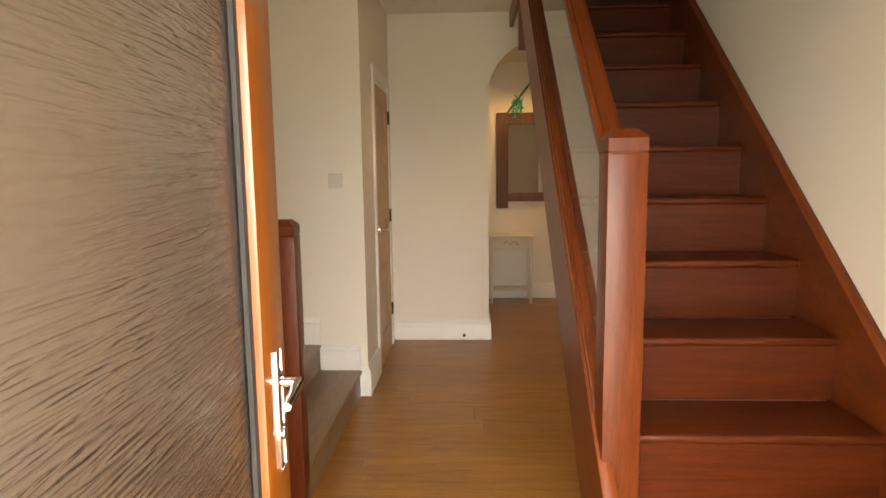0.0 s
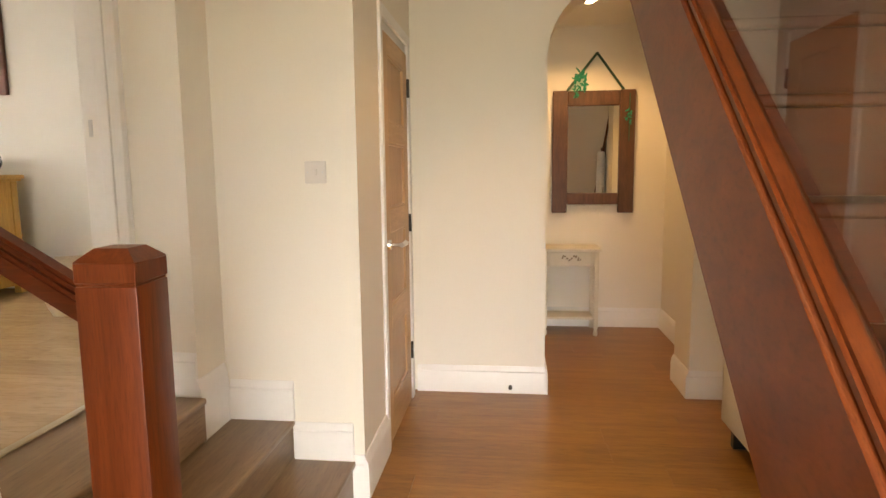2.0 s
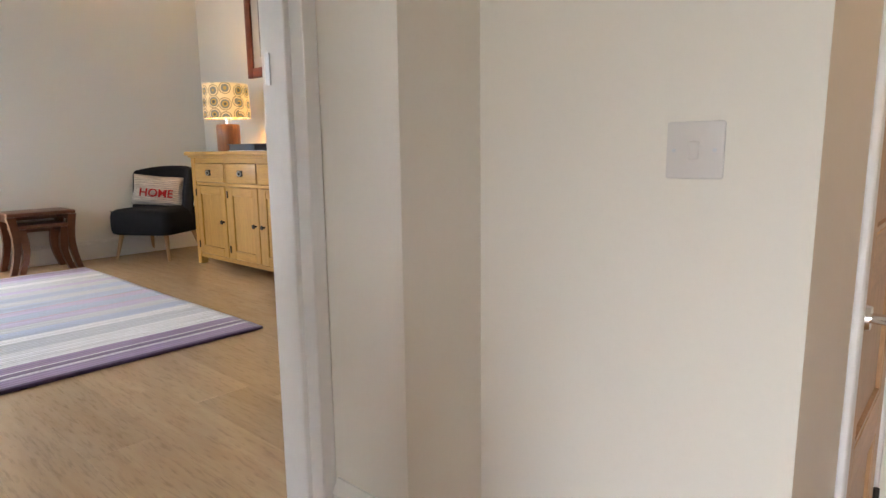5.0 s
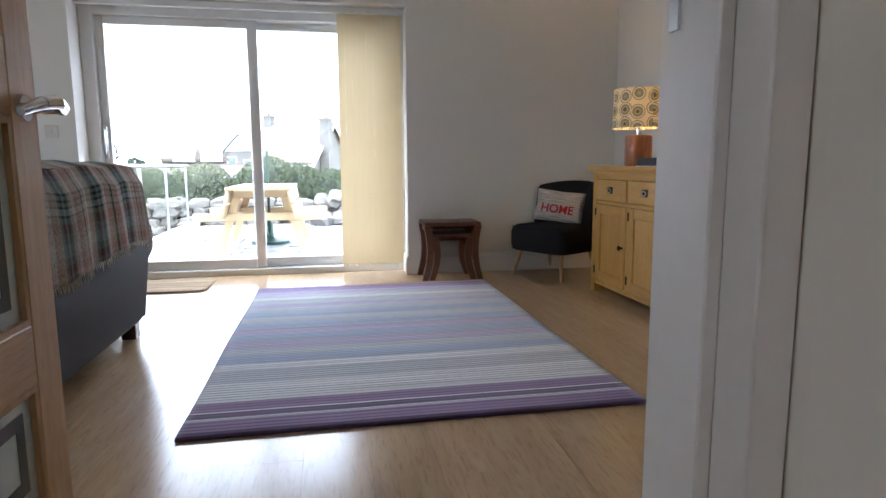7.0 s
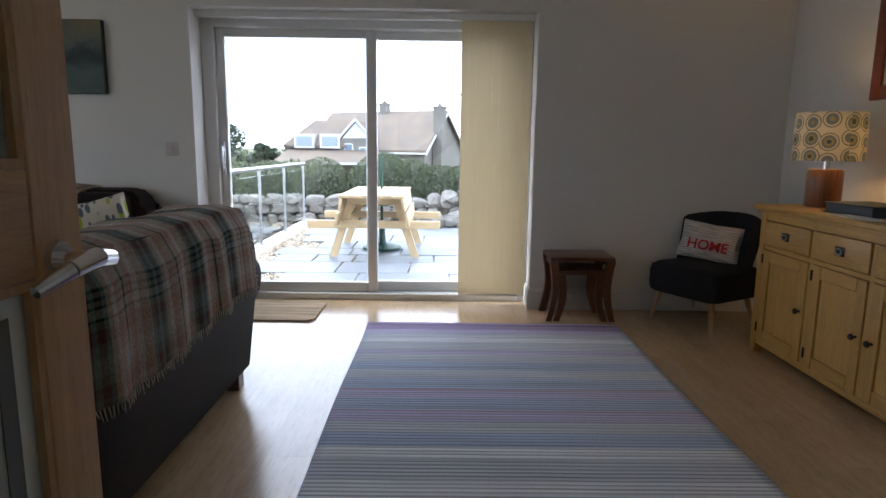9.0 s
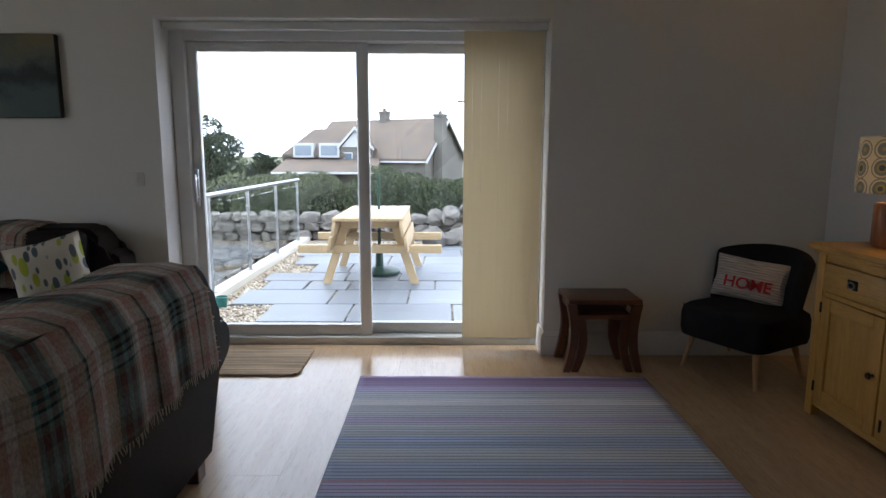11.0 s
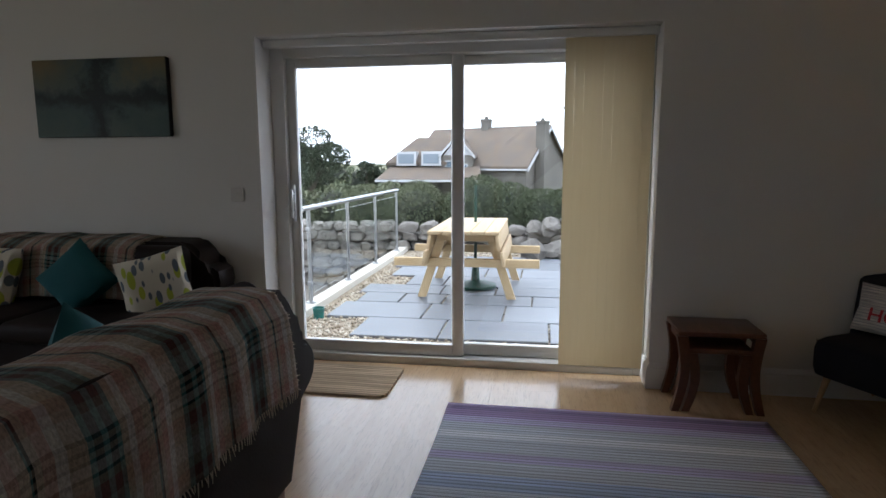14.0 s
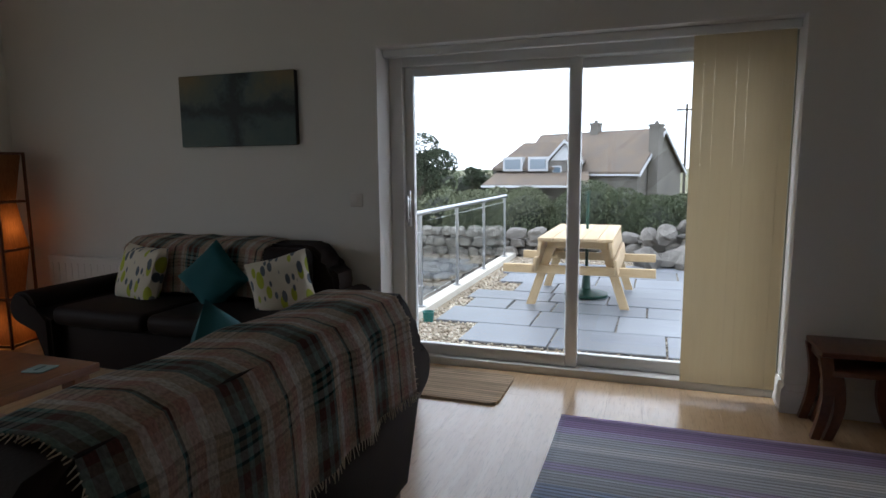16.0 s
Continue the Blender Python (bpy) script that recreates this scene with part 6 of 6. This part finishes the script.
def hedge(name, label, clumps, count, size, material, seed):
    h = thing(name, label, "hedge")
    foliage("leaf_mass", clump_place(clumps), count, size, material, seed, h)
    # near-black solids inside the clumps put the shade between leaves into colour
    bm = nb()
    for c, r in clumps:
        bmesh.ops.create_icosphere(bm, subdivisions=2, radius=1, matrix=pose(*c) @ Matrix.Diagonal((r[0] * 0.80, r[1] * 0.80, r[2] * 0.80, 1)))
    part("shade_core", bm, plain_mat("hedge_inner_shade", (0.012, 0.016, 0.009), 0.95), h)
    return h


rg = random.Random(11)
cl = [((-13.4 + rg.uniform(-0.4, 0.4), 2.3 + 0.55 * k + rg.uniform(-0.2, 0.2), 0.55 + rg.uniform(-0.1, 0.12)), (0.95, 0.75, 0.92 + rg.uniform(-0.22, 0.24))) for k in range(7)]
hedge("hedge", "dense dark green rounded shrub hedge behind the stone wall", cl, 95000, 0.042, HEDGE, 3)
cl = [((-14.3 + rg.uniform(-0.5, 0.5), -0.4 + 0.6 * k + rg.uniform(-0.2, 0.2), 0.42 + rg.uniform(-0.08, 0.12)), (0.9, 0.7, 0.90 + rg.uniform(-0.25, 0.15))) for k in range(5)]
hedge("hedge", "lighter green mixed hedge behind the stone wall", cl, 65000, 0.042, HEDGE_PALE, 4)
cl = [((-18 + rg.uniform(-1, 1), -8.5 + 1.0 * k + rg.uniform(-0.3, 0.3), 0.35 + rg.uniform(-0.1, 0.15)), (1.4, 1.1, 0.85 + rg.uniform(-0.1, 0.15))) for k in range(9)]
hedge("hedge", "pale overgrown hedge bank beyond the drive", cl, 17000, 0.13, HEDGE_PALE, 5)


def tree(name, label, x, y, z, hgt, wid, seed, count, size):
    t = thing(name, label, "tree", at=pose(x, y, z))
    rg2 = random.Random(seed)
    bm = nb()
    rod(bm, (0, 0, 0), (0.1, 0.1, hgt * 0.55), hgt * 0.05, hgt * 0.028, 10)
    clumps = []
    for k in range(13):
        a = rg2.uniform(0, 6.28)
        zz = hgt * rg2.uniform(0.38, 0.93)
        r = wid * 0.42 * rg2.uniform(0.2, 1.0) * (1.15 - 0.6 * zz / hgt)
        p = (r * math.cos(a), r * math.sin(a), zz)
        rod(bm, (0.05, 0.05, hgt * rg2.uniform(0.25, 0.5)), p, hgt * 0.018, hgt * 0.005, 6)
        s = wid * rg2.uniform(0.11, 0.2)
        clumps.append((p, (s, s, s * 0.75)))
    part("trunk", bm, rough_mat("grey_bark", (0.10, 0.08, 0.06), (0.06, 0.05, 0.04), 0.95, 3, 20, 0.5), t)
    foliage("crown", clump_place(clumps), count, size, PINELEAF, seed + 1, t)
    return t


tree("tree", "dark wind-shaped tree beside the far hedge", -34, -9.3, -1.2, 4.9, 6.4, 27, 16000, 0.15)
tree("tree", "small dark bush beside the far house", -40, -7.6, -1.3, 3.2, 2.2, 23, 2500, 0.2)
cl = [((-60 + rg.uniform(-4, 4), -46 + 4.6 * k, -0.4), (3, 3.6, 2.0 + rg.uniform(-0.3, 0.3))) for k in range(10)]
hedge("hedge", "low dark hedgerow on the skyline", cl, 6000, 0.5, HEDGE, 8)

# far house
house = thing("house", "grey stone house with mossy slate roofs and chimneys", "house", at=pose(-36.0, 2.6, -1.4) @ Matrix.Diagonal((1, 0.93, 0.965, 1)))
HST = rough_mat("grey_house_stone", (0.20, 0.185, 0.16), (0.09, 0.085, 0.078), 0.9, 1.6, 9, 0.5, dist=0.05)
ROOF = rough_mat("mossy_slate", (0.070, 0.066, 0.066), (0.20, 0.145, 0.092), 0.85, 1.3, 5, 0.5, dist=0.05)
HWHITE = plain_mat("white_house_paint", (0.50, 0.51, 0.53), 0.6)
HGLASS = plain_mat("dark_window_glass", (0.10, 0.14, 0.18), 0.08)
U, V = Vector((-0.45, -0.89, 0)).normalized(), Vector((-0.89, 0.45, 0)).normalized()
up = Vector((0, 0, 1))


def hp(a, b, z):
    """A place on the house: a along its front, b into its depth."""
    return U * a + V * b + up * z


def prism(bm, lower, upper):
    va, vb = [bm.verts.new(p) for p in lower], [bm.verts.new(p) for p in upper]
    k = len(va)
    bm.faces.new(va)
    bm.faces.new(vb[::-1])
    for i in range(k):
        bm.faces.new((va[i], vb[i], vb[(i + 1) % k], va[(i + 1) % k]))
    return bm


DG, EZ, RZ = 5.5, 3.1, 5.4
bm = nb()
prism(bm, [hp(0, 0, 0), hp(0, DG, 0), hp(0, DG, EZ), hp(0, DG / 2, RZ), hp(0, 0, EZ)], [hp(9, 0, 0), hp(9, DG, 0), hp(9, DG, EZ), hp(9, DG / 2, RZ), hp(9, 0, EZ)])
part("wall", bm, HST, house)


def roof_slope(a0, a1, b0, z0, b1, z1, t=0.14):
    bm = nb()
    return prism(bm, [hp(a0, b0, z0), hp(a1, b0, z0), hp(a1, b1, z1), hp(a0, b1, z1)], [p + up * t for p in (hp(a0, b0, z0), hp(a1, b0, z0), hp(a1, b1, z1), hp(a0, b1, z1))])


rf = part("roof", roof_slope(-0.22, 9.1, -0.25, EZ - 0.2, DG / 2, RZ), ROOF, house)
part("roof", roof_slope(-0.22, 9.1, DG + 0.25, EZ - 0.2, DG / 2, RZ), ROOF, house)
bm = nb()
prism(bm, [hp(-0.24, -0.27, EZ - 0.36), hp(-0.24, DG / 2, RZ - 0.14), hp(-0.24, DG / 2, RZ + 0.06), hp(-0.24, -0.27, EZ - 0.16)], [q - U * 0.05 for q in (hp(-0.24, -0.27, EZ - 0.36), hp(-0.24, DG / 2, RZ - 0.14), hp(-0.24, DG / 2, RZ + 0.06), hp(-0.24, -0.27, EZ - 0.16))])
prism(bm, [hp(-0.24, DG + 0.27, EZ - 0.36), hp(-0.24, DG / 2, RZ - 0.14), hp(-0.24, DG / 2, RZ + 0.06), hp(-0.24, DG + 0.27, EZ - 0.16)], [q - U * 0.05 for q in (hp(-0.24, DG + 0.27, EZ - 0.36), hp(-0.24, DG / 2, RZ - 0.14), hp(-0.24, DG / 2, RZ + 0.06), hp(-0.24, DG + 0.27, EZ - 0.16))])
part("bargeboard", bm, HWHITE, house, "white bargeboard")
bm = nb()
prism(bm, [hp(-0.2, -0.30, EZ - 0.30), hp(9, -0.30, EZ - 0.30), hp(9, -0.22, EZ - 0.30), hp(-0.2, -0.22, EZ - 0.30)], [q + up * 0.1 for q in (hp(-0.2, -0.30, EZ - 0.30), hp(9, -0.30, EZ - 0.30), hp(9, -0.22, EZ - 0.30), hp(-0.2, -0.22, EZ - 0.30))])
part("gutter", bm, HWHITE, house)


def chimney(a, b, z0, z1, w):
    bm = nb()
    prism(bm, [hp(a - w, b - w, z0), hp(a + w, b - w, z0), hp(a + w, b + w, z0), hp(a - w, b + w, z0)], [hp(a - w, b - w, z1), hp(a + w, b - w, z1), hp(a + w, b + w, z1), hp(a - w, b + w, z1)])
    c = part("chimney", bm, HST, house)
    e = w * 1.2
    bm = nb()
    prism(bm, [hp(a - e, b - e, z1), hp(a + e, b - e, z1), hp(a + e, b + e, z1), hp(a - e, b + e, z1)], [hp(a - e, b - e, z1 + 0.12), hp(a + e, b - e, z1 + 0.12), hp(a + e, b + e, z1 + 0.12), hp(a - e, b + e, z1 + 0.12)])
    part("capping", bm, HST, c)
    p = hp(a, b, z1 + 0.1)
    part("chimney_pot", rod(nb(), p, p + up * 0.2, 0.13, 0.11, 10), HST, c)


chimney(-0.35, 1.35, 0.0, 5.55, 0.30)
chimney(4.6, DG / 2, 5.0, 5.95, 0.27)
# gabled wing towards the viewer's side, and the lower range
WY = -4.35


def hbox(name, x0, x1, y0, y1, z0, z1, mt, parent=house, label=""):
    return part(name, box(nb(), x0, x1, y0, y1, z0, z1), mt, parent, label)


bm = nb()
slab(bm, [(WY - 0.95, 0), (WY + 1.0, 0), (WY + 1.0, 3.65), (WY, 4.75), (WY - 0.95, 3.65)], "x", -4.0, -0.9)
part("wing_wall", bm, HST, house)
bm = nb()
slab(bm, [(WY - 0.85, 3.72), (WY + 0.9, 3.72), (WY, 4.66)], "x", -0.9, -0.86)
part("gable_boarding", bm, HWHITE, house, "white boarded gable")
for sg in (-1, 1):
    bm = nb()
    slab(bm, [(WY, 4.80), (WY + sg * 1.15, 3.55), (WY + sg * 1.15, 3.68), (WY, 4.93)], "x", -4.2, -0.75)
    part("roof", bm, ROOF, house)
    bm = nb()
    slab(bm, [(WY, 4.74), (WY + sg * 1.17, 3.47), (WY + sg * 1.17, 3.66), (WY, 4.93)], "x", -0.75, -0.70)
    part("bargeboard", bm, HWHITE, house)
hbox("range_wall", -5.0, -1.1, -8.9, WY - 0.9, 0, 3.3, HST)
bm = nb()
prism(bm, [(-0.8, -8.9, 3.15), (-0.8, WY - 0.6, 3.15), (-2.9, WY - 0.6, 4.72), (-2.9, -7.3, 4.72)], [(-0.8, -8.9, 3.29), (-0.8, WY - 0.6, 3.29), (-2.9, WY - 0.6, 4.86), (-2.9, -7.3, 4.86)])
part("roof", bm, ROOF, house)
bm = nb()
prism(bm, [(-0.8, -8.9, 3.15), (-5.0, -8.9, 3.15), (-2.95, -7.3, 4.72)], [(-0.8, -8.9, 3.29), (-5.0, -8.9, 3.29), (-2.95, -7.3, 4.86)])
part("roof", bm, ROOF, house)
for y in (-7.55, -5.95):
    d = hbox("dormer", -1.6, -0.72, y - 0.62, y + 0.62, 3.10, 3.95, HWHITE, house, "white flat-roofed dormer")
    hbox("window_pane", -0.715, -0.70, y - 0.50, y + 0.50, 3.22, 3.80, plain_mat("sky_lit_glass", (0.20, 0.24, 0.28), 0.08), d)
cz = hbox("conservatory", 0.0, 2.2, -10.2, -6.6, 1.55, 1.72, HWHITE, house, "white conservatory")
for k in range(8):
    y = -10.15 + 0.5 * k
    hbox("conservatory_post", 2.1, 2.18, y, y + 0.08, 0, 1.55, HWHITE, cz)
hbox("conservatory_glazing", 2.12, 2.14, -10.1, -6.65, 0.5, 1.55, HGLASS, cz)
bm = nb()
prism(bm, [(-1.0, -8.6, 2.95), (-1.0, -2.9, 2.95), (1.2, -2.6, 2.22), (1.2, -9.0, 2.22)], [(-1.0, -8.6, 3.05), (-1.0, -2.9, 3.05), (1.2, -2.6, 2.32), (1.2, -9.0, 2.32)])
lean = part("roof", bm, ROOF, house, "grey slate lean-to roof")
hbox("gutter", 1.2, 1.28, -9.0, -2.6, 2.18, 2.30, HWHITE, lean)
for y, z, w, hgt in ((-4.8, 2.5, 0.28, 0.9), (-3.9, 2.6, 0.24, 0.6)):
    wn2 = hbox("window", -0.9, -0.86, y - w, y + w, z, z + hgt, HWHITE)
    hbox("pane", -0.862, -0.85, y - w + 0.06, y + w - 0.06, z + 0.06, z + hgt - 0.06, HGLASS, wn2)

tp = thing("telegraph_pole", "thin wooden telegraph pole with crossbar", "pole", at=pose(-62, 6.0, -1.4))
part("pole", rod(nb(), (0, 0, 0), (0, 0, 8.8), 0.13, 0.10, 8), EARTH, tp)
part("crossbar", box(nb(), -0.06, 0.06, -0.9, 0.9, 8.2, 8.35), EARTH, tp)

# ---- pieces: gravel, paving, floor planks ----
PEBBLE = leaf_mat("pebbles", (0.22, 0.17, 0.115), (0.60, 0.54, 0.44))
rg = random.Random(7)
pv, pfc = [], []
OCT = ((1, 0, 0), (-1, 0, 0), (0, 1, 0), (0, -1, 0), (0, 0, 1), (0, 0, -1))
OF = ((0, 2, 4), (2, 1, 4), (1, 3, 4), (3, 0, 4), (2, 0, 5), (1, 2, 5), (3, 1, 5), (0, 3, 5))
for k in range(15000):
    near = k < 9000
    if near:
        x, y = rg.uniform(-8.2, -5.5), rg.uniform(1.38, 5.6)
    else:
        x, y = rg.uniform(-11.2, -8.0), rg.uniform(1.38, 5.8)
    s = rg.uniform(0.011, 0.026)
    e = Euler((rg.uniform(0, 6), rg.uniform(0, 6), rg.uniform(0, 6))).to_matrix()
    b = len(pv)
    for q in OCT:
        w = e @ Vector((q[0] * s * 1.3, q[1] * s, q[2] * s * 0.8))
        pv.append((x + w.x, y + w.y, GZ - 0.004 + w.z * 0.7))
    pfc += [(b + i, b + j, b + m2) for i, j, m2 in OF]
me = bpy.data.meshes.new("gravel")
me.from_pydata(pv, [], pfc)
me.materials.append(PEBBLE)
me.shade_smooth()
tagged(new("gravel", me), "sandy mixed gravel between the paving slabs", "gravel", kind="stuff")

SLATE = rough_mat("blue_grey_slate", (0.185, 0.197, 0.215), (0.135, 0.145, 0.16), 0.45, 2.5, 30, 0.35, shade=0.16, dist=0.008)


def flag_mesh(w, d):
    bm = nb()
    box(bm, -w / 2, w / 2, -d / 2, d / 2, -0.03, 0.0, 0.006)
    for v in bm.verts:
        v.co.x += 0.008 * noise.noise(v.co * 5 + Vector((w, d, 0)))
        v.co.y += 0.008 * noise.noise(v.co * 5 + Vector((d, w, 3)))
    return mesh_of("slab", bm, SLATE, False)


FLAGS = {(w, d): flag_mesh(w, d) for w in (0.44, 0.59) for d in (0.44, 0.59, 0.74, 0.90)}
x = -6.34
while x > -10.7:
    w = rg.choice((0.44, 0.59, 0.59))
    y = 1.62 + rg.choice((0.0, 0.18, 0.32, -0.10))
    while y < 5.9:
        d = rg.choice((0.44, 0.59, 0.74, 0.90))
        o = new("slab", FLAGS[w, d])
        o.parent = patio
        o.matrix_basis = pose(x - w / 2, y + d / 2, GZ + 0.018 + rg.uniform(-0.003, 0.003), rg.uniform(-0.4, 0.4), rg.uniform(-0.4, 0.4), rg.uniform(-0.6, 0.6))
        y += d + 0.016
    x -= w + 0.016
y = 1.62
for k in range(5):
    d = (0.74, 0.90, 0.59, 0.90, 0.74)[k]
    o = new("slab", FLAGS[0.44, d])
    o.parent = patio
    o.matrix_basis = pose(-5.80, y + d / 2, GZ + 0.018, 0, 0, rg.uniform(-1, 1))
    y += d + (0.16, 0.42, 0.10, 0.2, 0.1)[k]


def plank_mesh(L, W, material):
    bm = nb()
    box(bm, -L / 2, L / 2, -W / 2, W / 2, -0.012, 0.0)
    return mesh_of("plank", bm, material, False)


def lay(parent, x0, x1, y0, y1, z, L, W, material, seed, skip=None):
    r3 = random.Random(seed)
    cache = {}
    y = y0
    while y < y1 - 0.01:
        w = min(W, y1 - y)
        x = x0
        first = r3.uniform(0.25, 1.0) * L
        while x < x1 - 0.01:
            l2 = min(first if x == x0 else L, x1 - x)
            key = (round(l2, 2), round(w, 3))
            if not (skip and skip(x + l2 / 2, y + w / 2)):
                if key not in cache:
                    cache[key] = plank_mesh(l2 - 0.0005, w - 0.0005, material)
                o = new("plank", cache[key])
                o.parent = parent
                o.matrix_basis = pose(x + l2 / 2, y + w / 2, z)
            x += l2
        y += W


lay(hall_floor, -0.51, 1.935, 0.62, 7.04, 0.0, 1.29, 0.194, HALLFLOOR, 2)
lay(living_floor, PW - 0.19, -0.86, -1.4, RW, LIV, 1.29, 0.194, LIVFLOOR, 3)
